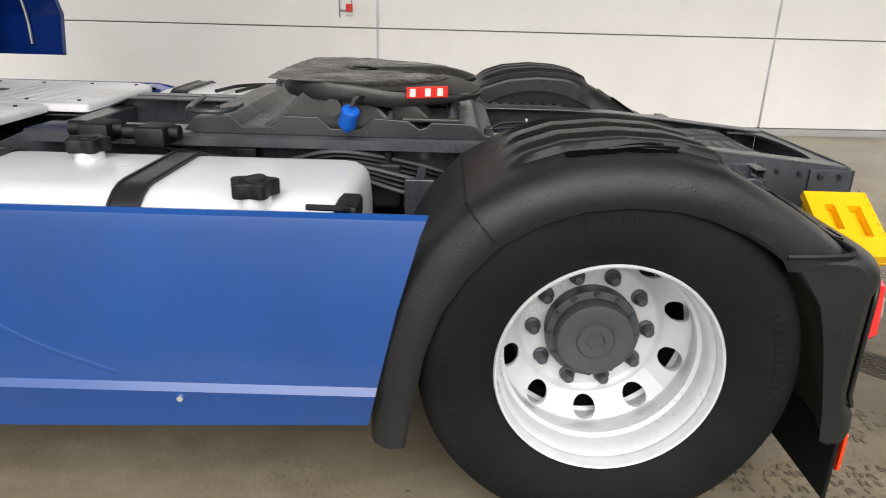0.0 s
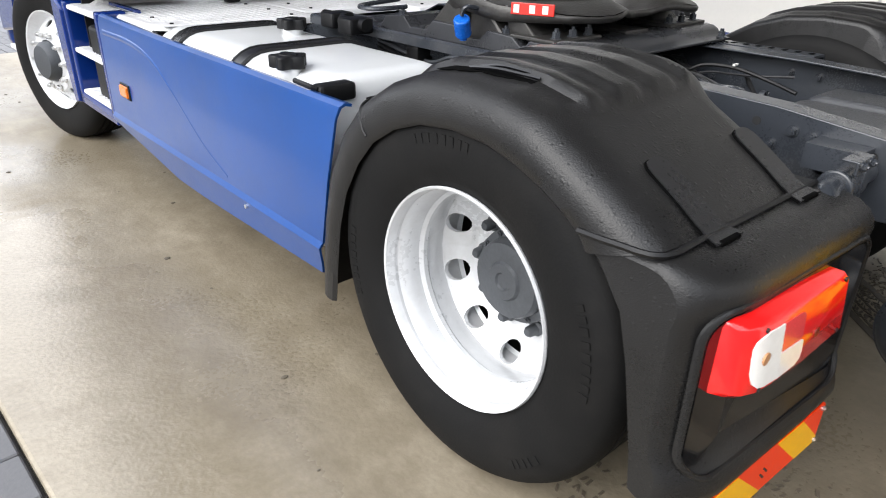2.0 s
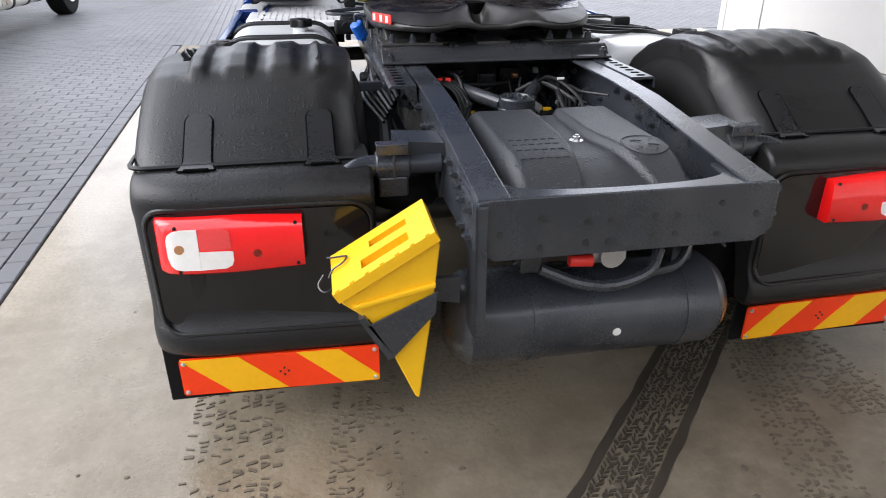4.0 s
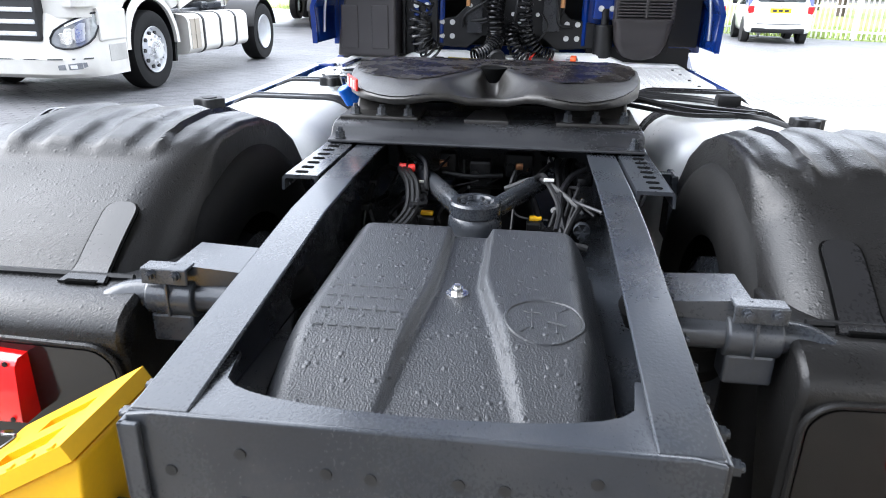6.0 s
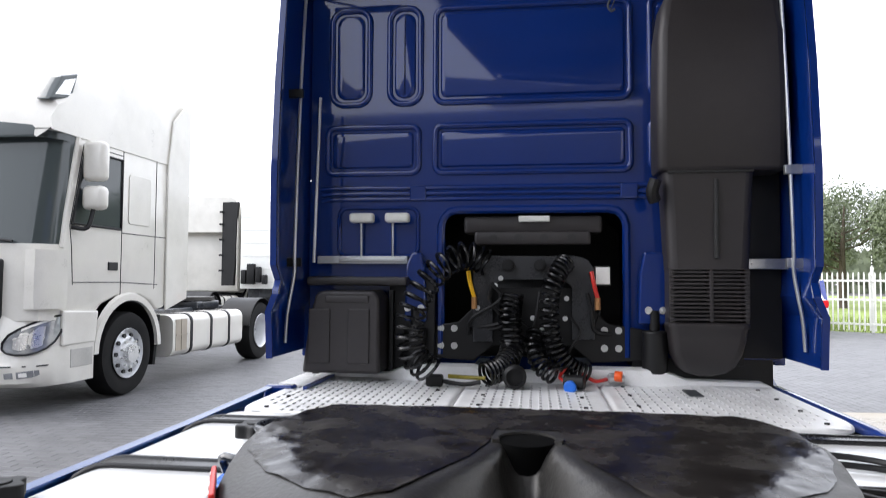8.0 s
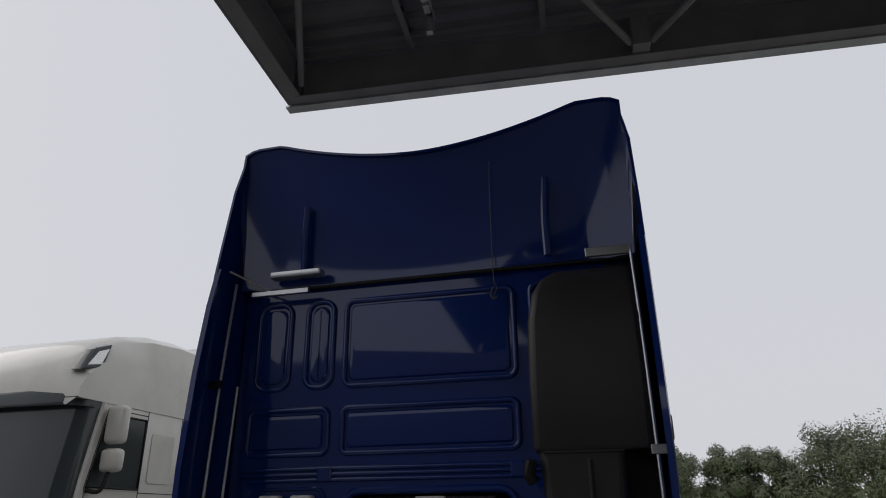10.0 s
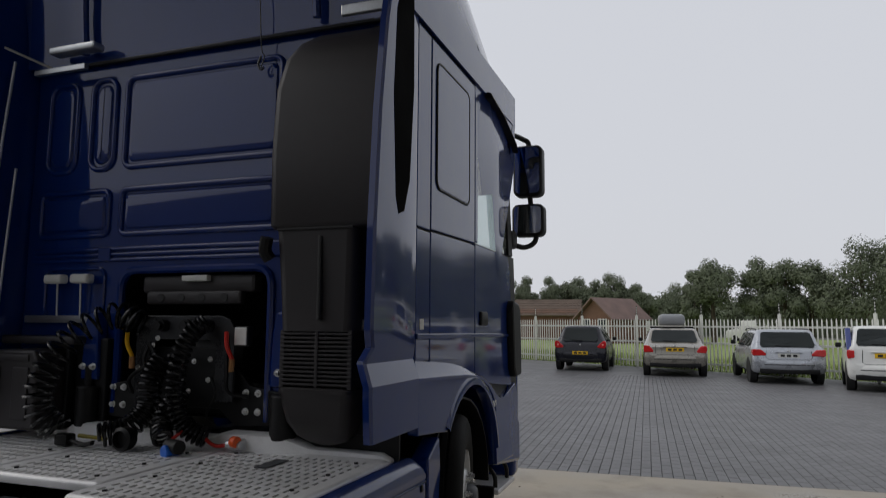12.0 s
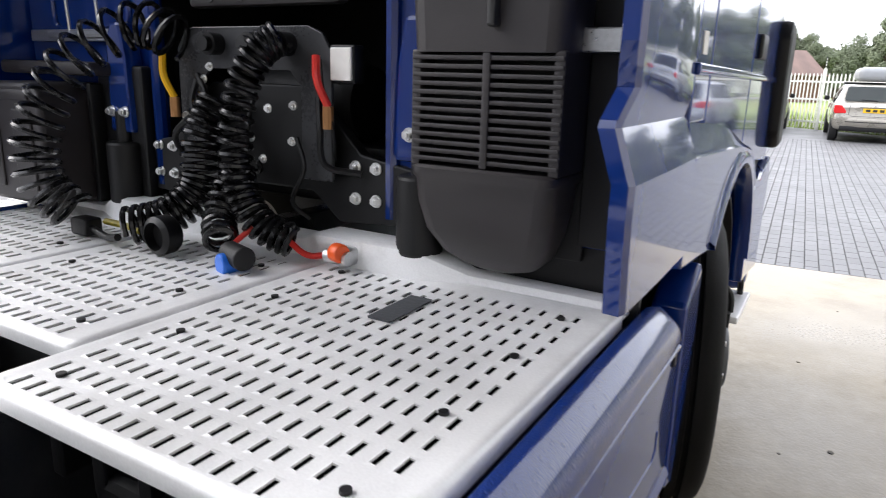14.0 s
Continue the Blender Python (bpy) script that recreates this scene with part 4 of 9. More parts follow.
def tail_lamp(s):
    tl = thing("tail_lamp", "", "")
    tl.parent = truck
    bend = [(0.782, -0.702), (0.95, -0.699), (1.07, -0.694), (1.12, -0.688), (1.145, -0.678), (1.161, -0.663), (1.172, -0.638), (1.176, -0.60)]

    def face(x):
        """The lens's outer face at x across."""
        for (x0, y0), (x1, y1) in zip(bend, bend[1:]):
            if x <= x1:
                return y0 + (y1 - y0) * (x - x0) / (x1 - x0)
        return bend[-1][1]

    def lean(z):
        """The face leans forward towards its top."""
        return (z - 0.6735) * 0.093

    def skin(cols, out):
        """A lens piece on the bent face, from columns of x and its lower and upper edge."""
        return loft(B(), [[(s * x, face(x) + lean(z0) - out, z0), (s * x, face(x) + lean(z1) - out, z1), (s * x, face(x) + 0.02, z1), (s * x, face(x) + 0.02, z0)] for x, z0, z1 in cols])

    bm = B()
    rows = []
    for x, y in bend:
        e = 0.008 if x in (0.782, 1.176) else 0.0
        rows.append([(s * x, -0.57, 0.599 + e), (s * x, min(-0.572, y + 0.005), 0.598 + e), (s * x, y - 0.006, 0.609 + e), (s * x, y + 0.006, 0.738 - e), (s * x, min(-0.572, y + 0.018), 0.750 - e), (s * x, -0.57, 0.750 - e)])
    loft(bm, rows)
    part("red_lens", bm, RED, tl, smooth=60)
    part("clear_lens", skin([(1.055, 0.616, 0.730), (1.10, 0.616, 0.729), (1.12, 0.620, 0.724), (1.132, 0.630, 0.715), (1.138, 0.652, 0.70)], 0.003), WLENS, tl)
    part("clear_lens", skin([(0.968, 0.640, 0.664), (0.974, 0.626, 0.665), (0.99, 0.618, 0.666), (1.0545, 0.616, 0.667)], 0.003), WLENS, tl)
    part("reflector", skin([(0.972, 0.674, 0.719), (0.978, 0.672, 0.726), (0.99, 0.671, 0.729), (1.0545, 0.670, 0.730)], 0.002), mat("pale_red_lens_%s" % ("a" if s < 0 else "b"), (0.80, 0.06, 0.06), 0.15, var=0.2, fine=260, coat=0.5), tl)
    bm = B()
    cyl(bm, (s * 0.905, face(0.905) - 0.0035, 0.655), (s * 0.905, -0.64, 0.655), 0.011, 20)
    part("bulb", bm, mat("dark_bulb_%s" % ("a" if s < 0 else "b"), (0.22, 0.015, 0.005), 0.3), tl)
    bm = B()
    cyl(bm, (s * 1.105, face(1.105) - 0.0045, 0.676), (s * 1.105, -0.62, 0.676), 0.013, 14)
    part("bulb_spot", bm, mat("dim_amber_%s" % ("a" if s < 0 else "b"), (0.45, 0.22, 0.10), 0.35), tl)
    holes("screw", [(s * x, face(x) + lean(z) - 0.0005, z) for x, z in ((1.11, 0.734), (1.11, 0.611), (0.80, 0.735), (0.80, 0.62))], "y", tl, 0.005, 0.004, BLACK)
    tl.matrix_local = pose(s * 0.02, 0.008, -0.004)


both(tail_lamp)


def clip_strip(x0, x1, z0, z1, a, b, slant):
    """The stripe between a and b (at the top edge), slanted, cut to the board."""
    h = z1 - z0
    pts = [(a, z1), (b, z1), (b + slant, z0), (a + slant, z0)]
    out = []
    for xl, keep in ((x0, 1), (x1, -1)):
        src, out = (pts if not out else out), []
        for i in range(len(src)):
            p, q = src[i], src[(i + 1) % len(src)]
            ip, iq = keep * (p[0] - xl) >= 0, keep * (q[0] - xl) >= 0
            if ip:
                out.append(p)
            if ip != iq:
                f = (xl - p[0]) / (q[0] - p[0])
                out.append((xl, p[1] + f * (q[1] - p[1])))
        if not out:
            return None
    return out


def marker_board(s):
    mb = thing("marker_board", "", "")
    mb.parent = truck
    bm = B()
    prism(bm, [(s * x, z) for x, z in rrect(0.612, 1.192, 0.182, 0.307, 0.008, 3)], "y", -0.676, -0.668)
    part("board", bm, CHEV_R, mb, "red reflective board")
    for a, wide in ((-1.188, 0.165), (-0.855, 0.125)):
        st = clip_strip(-1.190, -0.614, 0.184, 0.305, a, a + wide, 0.135)
        if st and len(st) > 2:
            bm = B()
            prism(bm, [(-s * x, z) for x, z in st], "y", -0.6775, -0.672)
            part("stripe", bm, CHEV_Y, mb, "yellow reflective stripe")
    bolts("screw", [(s * x, -0.676, z) for x in (0.625, 1.18) for z in (0.195, 0.294)], (0, -1, 0), mb, CHROME, 0.005, 0.003)
    for x in (0.72, 1.05):
        bm = B()
        box(bm, (min(s * x, s * (x + 0.03)), -0.668, 0.20), (max(s * x, s * (x + 0.03)), -0.655, 0.36))
        part("hanger", bm, BLACK, mb)
    holes("screw_hole", [(s * (0.895 + dx), -0.678, 0.243 + dz) for dx, dz in ((0, 0.012), (0.012, 0), (-0.012, 0), (0, -0.012))], "y", mb, 0.003)
    mb.matrix_local = pose(s * 0.61, -0.673, 0, 0, 0, -s * -2.2) @ pose(-s * 0.61, 0.673, 0)


both(marker_board)

# chassis
def rail_top(y):
    pts = [(-0.98, 0.868), (-0.30, 0.936), (-0.05, 0.944), (1.9, 0.944), (2.1, 0.86), (5.2, 0.86)]
    for (y0, z0), (y1, z1) in zip(pts, pts[1:]):
        if y <= y1:
            return z0 + (z1 - z0) * (y - y0) / (y1 - y0)
    return 0.86


def rail(s):
    bm = B()
    rings = []
    for y in (-0.965, -0.7, -0.45, -0.3, -0.18, -0.05, 0.4, 1.9, 2.1, 5.0):
        z = rail_top(y)
        h = 0.15 + 0.12 * min(1, max(0, (y + 0.965) / 0.9))
        t = 0.008
        prof = [(0.387, z), (0.305, z), (0.305, z - t), (0.387 - t, z - t), (0.387 - t, z - h + t), (0.305, z - h + t), (0.305, z - h), (0.387, z - h)]
        rings.append([(s * x, y, zz) for x, zz in prof])
    loft(bm, rings, bev=0.003)
    part("frame_rail", bm, FRAME, truck, "dark grey painted steel rail", smooth=25)
    ys = ((-0.87, 0.045), (-0.80, 0.04), (-0.72, 0.042), (-0.65, 0.038), (-0.45, 0.05), (-0.40, 0.05), (-0.35, 0.05), (-0.3, 0.10), (-0.2, 0.1), (-0.1, 0.06), (0.0, 0.06), (0.15, 0.12), (0.3, 0.12), (0.45, 0.07), (0.6, 0.07), (0.9, 0.06))
    bolts("rail_bolt", [(s * 0.387, y, rail_top(y) - dz) for y, dz in ys], (s, 0, 0), truck, FRAME)
    bolts("rail_nut", [(s * 0.379, y, rail_top(y) - dz) for y, dz in ys], (-s, 0, 0), truck, FRAME, 0.011)
    holes("rail_hole", [(s * 0.3875, y, rail_top(y) - dz) for y, dz in ((-0.68, 0.095), (-0.55, 0.05), (-0.5, 0.11), (-0.25, 0.05), (0.1, 0.06))], "x", truck, 0.012)


both(rail)
cm = thing("rear_crossmember", "", "")
cm.parent = truck
bm = B()
prism(bm, [(-0.388, 0.866), (-0.388, 0.745), (-0.345, 0.712), (0.345, 0.712), (0.388, 0.745), (0.388, 0.866), (0.35, 0.872), (-0.35, 0.872)], "y", -0.978, -0.968, 0.003)
t = []
for i in range(17):
    a = math.pi * i / 16
    t.append((-0.295 * math.cos(a), -0.84 - 0.09 * math.sin(a) ** 0.6))
prism(bm, [(-0.388, -0.968), (-0.388, -0.80), (-0.30, -0.80), *t, (0.30, -0.80), (0.388, -0.80), (0.388, -0.968)], "z", 0.858, 0.867, 0.0)
part("plate", bm, FRAME, cm, smooth=25)
holes("bolt_hole", [(x, -0.9785, z) for x, z in ((-0.333, 0.782), (-0.232, 0.819), (-0.232, 0.739), (-0.116, 0.80), (-0.056, 0.798), (-0.056, 0.743), (-0.116, 0.745), (0.06, 0.803), (0.12, 0.80), (0.06, 0.75), (0.12, 0.75), (0.235, 0.824), (0.235, 0.74), (0.335, 0.79))], "y", cm, 0.0085)
for s in (-1, 1):
    bm = B()
    prism(bm, [(-0.965, 0.86), (-0.965, 0.74), (-0.90, 0.72), (-0.83, 0.75), (-0.83, 0.86)], "x", s * 0.389, s * 0.398, 0.002)
    part("gusset", bm, FRAME, cm)
    bolts("gusset_bolt", [(s * 0.398, yy, zz) for yy, zz in ((-0.94, 0.84), (-0.94, 0.77), (-0.87, 0.84), (-0.87, 0.77))], (s, 0, 0), cm, FRAME)
bm = B()
box(bm, (-0.395, -0.99, 0.50), (-0.385, -0.90, 0.86), 0.003)
box(bm, (-0.395, -0.99, 0.50), (-0.365, -0.98, 0.86), 0.003)
part("holder_post", bm, FRAME, truck)

# air tank across the rear, with lines and valve
at = thing("air_tank", "", "")
at.parent = truck
bm = B()
rev(bm, [(0.0, -0.465), (0.05, -0.46), (0.1, -0.442), (0.126, -0.412), (0.130, -0.405), (0.135, -0.402), (0.135, 0.30), (0.131, 0.303), (0.128, 0.31), (0.1, 0.345), (0.05, 0.36), (0.0, 0.365)], "x", (0.02, -0.80, 0.455), 40)
part("shell", bm, FRAME, at, "dark grey cylindrical shell")
bm = B()
for x in (-0.2, 0.24):
    bm = B()
    rev(bm, [(0.136, x - 0.015), (0.139, x - 0.015), (0.139, x + 0.015), (0.136, x + 0.015)], "x", (0.0, -0.80, 0.455), 40, True)
    box(bm, (x - 0.03, -0.83, 0.59), (x + 0.03, -0.74, 0.75), 0.004)
    part("strap", bm, FRAME, at)
bm = B()
cyl(bm, (0.02, -0.936, 0.445), (0.02, -0.93, 0.445), 0.012, 12)
part("tag", bm, LABEL, at)
bm = B()
cyl(bm, (0.0, -0.90, 0.66), (0.0, -0.80, 0.66), 0.035, 16)
box(bm, (-0.05, -0.88, 0.63), (0.05, -0.80, 0.70), 0.01)
part("valve", bm, STEEL, at)
bm = B()
cyl(bm, (-0.135, -0.93, 0.675), (-0.075, -0.935, 0.672), 0.017, 12)
part("red_cap", bm, REDP, at, "red plastic cap")
bm = B()
tube(bm, [(-0.2, -0.9, 0.64), (-0.1, -0.92, 0.60), (0.0, -0.92, 0.585), (0.1, -0.91, 0.61), (0.14, -0.88, 0.66)], 0.016, 10, 6)
tube(bm, [(0.1, -0.9, 0.6), (0.2, -0.88, 0.61), (0.28, -0.8, 0.65)], 0.013, 8, 6)
part("hose", bm, FRAME, at)

# moulded cover between the rails
cov = thing("axle_cover", "", "")
cov.parent = truck


def cover_top(x, y):
    """Height of the cover: two raised pads beside a channel, falling to the edges."""
    q = min(1.0, max(0.0, (y + 0.95) / 0.30))
    base = 0.80 + 0.09 * q * q * (3 - 2 * q)
    f = min(1.0, max(0.0, (-0.135 - y) / 0.10))
    base -= 0.07 * (1 - f * f * (3 - 2 * f))
    e = min(1.0, max(0.0, (0.285 - abs(x)) / 0.07))
    base -= 0.11 * (1 - e * (2 - e))
    x0 = 0.012 + 0.02 * min(1.0, max(0.0, (-0.5 - y) / 0.35))
    half = 0.036 + 0.062 * min(1.0, max(0.0, (-0.5 - y) / 0.36)) ** 1.2
    c = min(1.0, max(0.0, (abs(x - x0) - half) / 0.014))
    return base - 0.024 * (1 - c * c * (3 - 2 * c)) * min(1, q * 1.2)


bm = B()
rows = []
for j in range(50):
    y = -0.95 + j * (0.95 - 0.135) / 49
    rows.append([(x, y, cover_top(x, y)) for x in [-0.29 + 0.58 * i / 96 for i in range(97)]])
loft(bm, rows, closed=False, thick=0.006)
part("shell", bm, COVER, cov, "wet dark plastic with water drops", smooth=60)
bm = B()
nut(bm, (0.012, -0.54, cover_top(0.012, -0.54)), (0, 0, 1), 0.012, 0.012)
cyl(bm, (0.012, -0.54, cover_top(0.012, -0.54)), (0.012, -0.54, cover_top(0.012, -0.54) + 0.004), 0.021, 20)
part("bolt", bm, CHROME, cov, "bright steel bolt with washer")
bm = B()
ring = [(0.17 + 0.065 * math.cos(2 * math.pi * i / 40), -0.66 + 0.065 * math.sin(2 * math.pi * i / 40)) for i in range(40)]
tube(bm, [(x, y, cover_top(x, y)) for x, y in ring], 0.003, 6, 0, loop=True)
part("embossed_ring", bm, COVER, cov)
for a, b in (((0.13, -0.70), (0.21, -0.62)), ((0.135, -0.64), (0.165, -0.645)), ((0.175, -0.67), (0.205, -0.68)), ((0.15, -0.69), (0.15, -0.63)), ((0.19, -0.70), (0.19, -0.64))):
    part("embossing", tube(B(), [(*a, cover_top(*a)), (*b, cover_top(*b))], 0.0025, 6, 0), COVER, cov)
for k in range(4):
    for i in range(6):
        x, y = -0.21 + i * 0.024, -0.58 - k * 0.045
        part("embossing", tube(B(), [(x, y, cover_top(x, y)), (x + 0.016, y, cover_top(x + 0.016, y))], 0.0022, 6, 0), COVER, cov)

# V-shaped axle rod and its hub
vr = thing("axle_rod", "", "")
vr.parent = truck
bm = B()
rev(bm, [(0.0, 0.857), (0.045, 0.857), (0.05, 0.868), (0.064, 0.868), (0.069, 0.862), (0.069, 0.833), (0.065, 0.828), (0.071, 0.82), (0.073, 0.80), (0.073, 0.775), (0.0, 0.775)], "z", (0.0, 0.05, 0), 36)
part("hub", bm, FRAME, vr)
bolts("hub_bolt", [(0.033 * math.cos(a), 0.05 + 0.033 * math.sin(a), 0.857) for a in [math.pi * i / 3 for i in range(6)]], (0, 0, 1), vr, FRAME, 0.008, 0.006, False)
bm = B()
tube(bm, [(-0.045, 0.09, 0.83), (-0.16, 0.32, 0.84), (-0.28, 0.55, 0.845)], 0.028, 12, 5)
tube(bm, [(0.045, 0.09, 0.83), (0.16, 0.32, 0.84), (0.28, 0.55, 0.845)], 0.028, 12, 5)
part("arm", bm, FRAME, vr)
bm = B()
box(bm, (-0.085, -0.075, 0.765), (0.085, 0.02, 0.785), 0.006)
part("foot", bm, FRAME, vr)
bolts("rust_bolt", [(x, -0.05, 0.785) for x in (-0.055, 0.055)], (0, 0, 1), vr, mat("rusty_bolt", (0.05, 0.032, 0.026), 0.7, var=0.3), 0.013, 0.01)

# the dark well ahead of the cover: gearbox, valves, lines
bm = B()
rev(bm, [(0.0, -0.12), (0.1, -0.11), (0.16, -0.03), (0.17, 0.1), (0.14, 0.3), (0.1, 0.5), (0.0, 0.55)], "y", (0.0, 0.62, 0.62), 24)
part("gearbox", bm, BLACK, truck)
for a, b in (((-0.05, 0.45, 0.74), (0.02, 0.52, 0.875)), ((-0.16, 0.52, 0.80), (-0.10, 0.58, 0.88)), ((0.06, 0.54, 0.80), (0.16, 0.6, 0.88))):
    bm = B()
    box(bm, a, b, 0.01)
    cyl(bm, (a[0] + 0.02, a[1] - 0.02, b[2] - 0.04), (a[0] + 0.02, a[1] + 0.01, b[2] - 0.04), 0.012, 10)
    part("valve_block", bm, BLACK, truck)
for y in (0.75, 1.9):
    bm = B()
    box(bm, (-0.38, y, 0.72), (0.38, y + 0.1, 0.90), 0.01)
    part("crossmember", bm, FRAME, truck)
# black sheet added between the rails to hide and darken the ground
bm = B()
box(bm, (-0.37, -0.1, 0.53), (0.37, 1.88, 0.56))
part("dark_backing", bm, BLACK, truck)
for s, x0 in ((-1, -0.149), (1, 0.165)):
    bm = B()
    box(bm, (x0 - 0.025, 0.16, 0.70), (x0 + 0.025, 0.2, 0.775), 0.008)
    cyl(bm, (x0, 0.18, 0.62), (x0, 0.18, 0.70), 0.02, 10)
    sens = part("sensor", bm, BLACK, truck)
    bm = B()
    box(bm, (x0 - 0.018, 0.172, 0.775), (x0 + 0.018, 0.192, 0.787), 0.003)
    part("clip", bm, YELLOW, sens, "yellow plastic clip")
rng = random.Random(8)
lines = thing("air_lines", "", "")
lines.parent = truck
for k in range(3):
    bm = B()
    o = 0.014 * k
    tube(bm, [(-0.26 + o, 0.42, 0.86), (-0.25 + o, 0.30, 0.875), (-0.21 + o, 0.20, 0.86), (-0.20 + o, 0.10, 0.81), (-0.25 + o, 0.02, 0.77), (-0.33, -0.04 + o, 0.75)], 0.0085, 8, 6)
    part("line", bm, BLACK, lines)
for k in range(4):
    bm = B()
    o = 0.016 * k
    tube(bm, [(0.24 + o, 0.50, 0.88), (0.225 + o, 0.40, 0.89 - o), (0.23 + o, 0.25, 0.82), (0.20 + o, 0.12, 0.74), (0.22 + o, 0.05, 0.66)], 0.007, 8, 6)
    part("line", bm, BLACK, lines)
for k in range(16):
    bm = B()
    x, y, z = rng.uniform(-0.28, 0.26), rng.uniform(0.3, 0.6), rng.uniform(0.72, 0.9)
    p = [(x, y, z)]
    for i in range(3):
        x, y, z = max(-0.29, min(0.29, x + rng.uniform(-0.13, 0.13))), y + rng.uniform(-0.14, 0.06), max(0.62, z + rng.uniform(-0.1, 0.04))
        p.append((x, y, z))
    tube(bm, p, rng.choice((0.004, 0.006, 0.008)), 6, 6)
    part("line", bm, BLACK if k % 4 else mat("grey_sleeve_%s" % "abcdefgh"[k // 4], (0.09, 0.09, 0.09), 0.6), lines)
LOOM = mat("ribbed_loom", (0.020, 0.020, 0.022), 0.4, var=0.3, fine=220, bump=0.5)
for k in range(14):
    side_ = 1 if k < 9 else -1
    x, y, z = side_ * rng.uniform(0.14, 0.30), rng.uniform(0.38, 0.56), rng.uniform(0.84, 0.90)
    p = [(x, y, z)]
    for q in range(5):
        x = side_ * max(0.10, min(0.33, abs(x) + rng.uniform(-0.05, 0.06)))
        y, z = y - rng.uniform(0.03, 0.12), max(0.64, min(0.90, z + rng.uniform(-0.09, 0.035)))
        p.append((x, y, z))
    part("loom", tube(B(), p, rng.choice((0.005, 0.007, 0.010)), 7, 6), (LOOM, BLACK, HOSE)[k % 3], lines)
    e = Vector(p[2 + k % 3])
    if k % 2:
        part("connector", box(B(), e - Vector((0.012, 0.018, 0.010)), e + Vector((0.012, 0.018, 0.010)), 0.003), BLACK, lines)
    elif k in (4, 12):
        part("tie_tag", box(B(), e + Vector((-0.014, -0.004, 0.008)), e + Vector((0.014, 0.004, 0.016)), 0.001), LABEL, lines)
bm = B()
cyl(bm, (0.20, 0.495, 0.875), (0.255, 0.49, 0.872), 0.014, 12)
part("white_plug", bm, LABEL, lines, "white plastic plug")
bm = B()
tube(bm, [(-0.13, 0.40, 0.845), (-0.04, 0.38, 0.842), (0.06, 0.39, 0.848)], 0.008, 8, 5)
part("black_hose", bm, BLACK, lines)
bm = B()
tube(bm, [(0.29, 0.12, 0.86), (0.25, 0.05, 0.80), (0.22, -0.03, 0.73)], 0.008, 8, 4)
part("black_hose", bm, BLACK, lines)
for p in ((-0.255, 0.325, 0.878), (-0.225, 0.31, 0.88)):
    bm = B()
    cyl(bm, p, (p[0] + 0.02, p[1], p[2]), 0.012, 10)
    part("red_fitting", bm, REDP, lines)
BRASS = mat("brass_fitting", (0.35, 0.16, 0.07), 0.4, 0.6)
for p in ((0.11, 0.47, 0.86), (-0.14, 0.49, 0.855)):
    bm = B()
    box(bm, (p[0] - 0.012, p[1] - 0.01, p[2] - 0.012), (p[0] + 0.012, p[1] + 0.01, p[2] + 0.008), 0.003)
    part("brass_fitting", bm, BRASS, lines)
bm = B()
rev(bm, [(0.022, 0.0), (0.022, 0.02), (0.0, 0.02)], "y", (0.285, 0.03, 0.80), 18)
for i in range(3):
    a = math.pi * i / 3
    box(bm, (-0.02, 0, -0.002), (0.02, 0.004, 0.002), m=Matrix.Translation((0.285, 0.024, 0.80)) @ Matrix.Rotation(a, 4, "Y"))
part("round_fitting", bm, FRAME, lines)
both(lambda s: part("spring_bellows", rev(B(), [(0.0, 0.62), (0.11, 0.62), (0.13, 0.66), (0.115, 0.70), (0.13, 0.74), (0.11, 0.78), (0.0, 0.78)], "z", (s * 0.48, -0.28, 0), 28), RUBBER, truck))

# valves, brackets and lines on the outer face of the rails
def rail_gear(s):
    g = thing("rail_gear", "", "")
    g.parent = truck
    for y0, y1, z0, z1, d in ((0.62, 0.72, 0.70, 0.86, 0.10), (0.86, 0.98, 0.66, 0.80, 0.14), (1.12, 1.20, 0.74, 0.90, 0.08)):
        bm = B()
        box(bm, (min(s * 0.388, s * (0.388 + d)), y0, z0), (max(s * 0.388, s * (0.388 + d)), y1, z1), 0.012)
        cyl(bm, (s * (0.388 + d * 0.6), (y0 + y1) / 2, z1), (s * (0.388 + d * 0.6), (y0 + y1) / 2, z1 + 0.035), 0.018, 12)
        part("valve", bm, BLACK, g)
    for k in range(7):
        o = 0.017 * k
        bm = B()
        tube(bm, [(s * (0.41 + o * 0.6), 0.40, 0.80 - o), (s * (0.44 + o), 0.62, 0.86 - o * 0.8), (s * (0.50 - o * 0.4), 0.85, 0.90 - o), (s * (0.43 + o), 1.10, 0.84 - o * 1.5), (s * 0.42, 1.45, 0.88 - o)], 0.0075, 7, 5)
        part("line", bm, BLACK if k % 3 else HUB, g)
    bm = B()
    box(bm, (min(s * 0.39, s * 0.62), 0.535, 0.80), (max(s * 0.39, s * 0.62), 0.565, 0.84), 0.004)
    box(bm, (min(s * 0.60, s * 0.62), 0.50, 0.62), (max(s * 0.60, s * 0.62), 0.60, 0.84), 0.004)
    part("stay_bracket", bm, FRAME, g)


both(rail_gear)

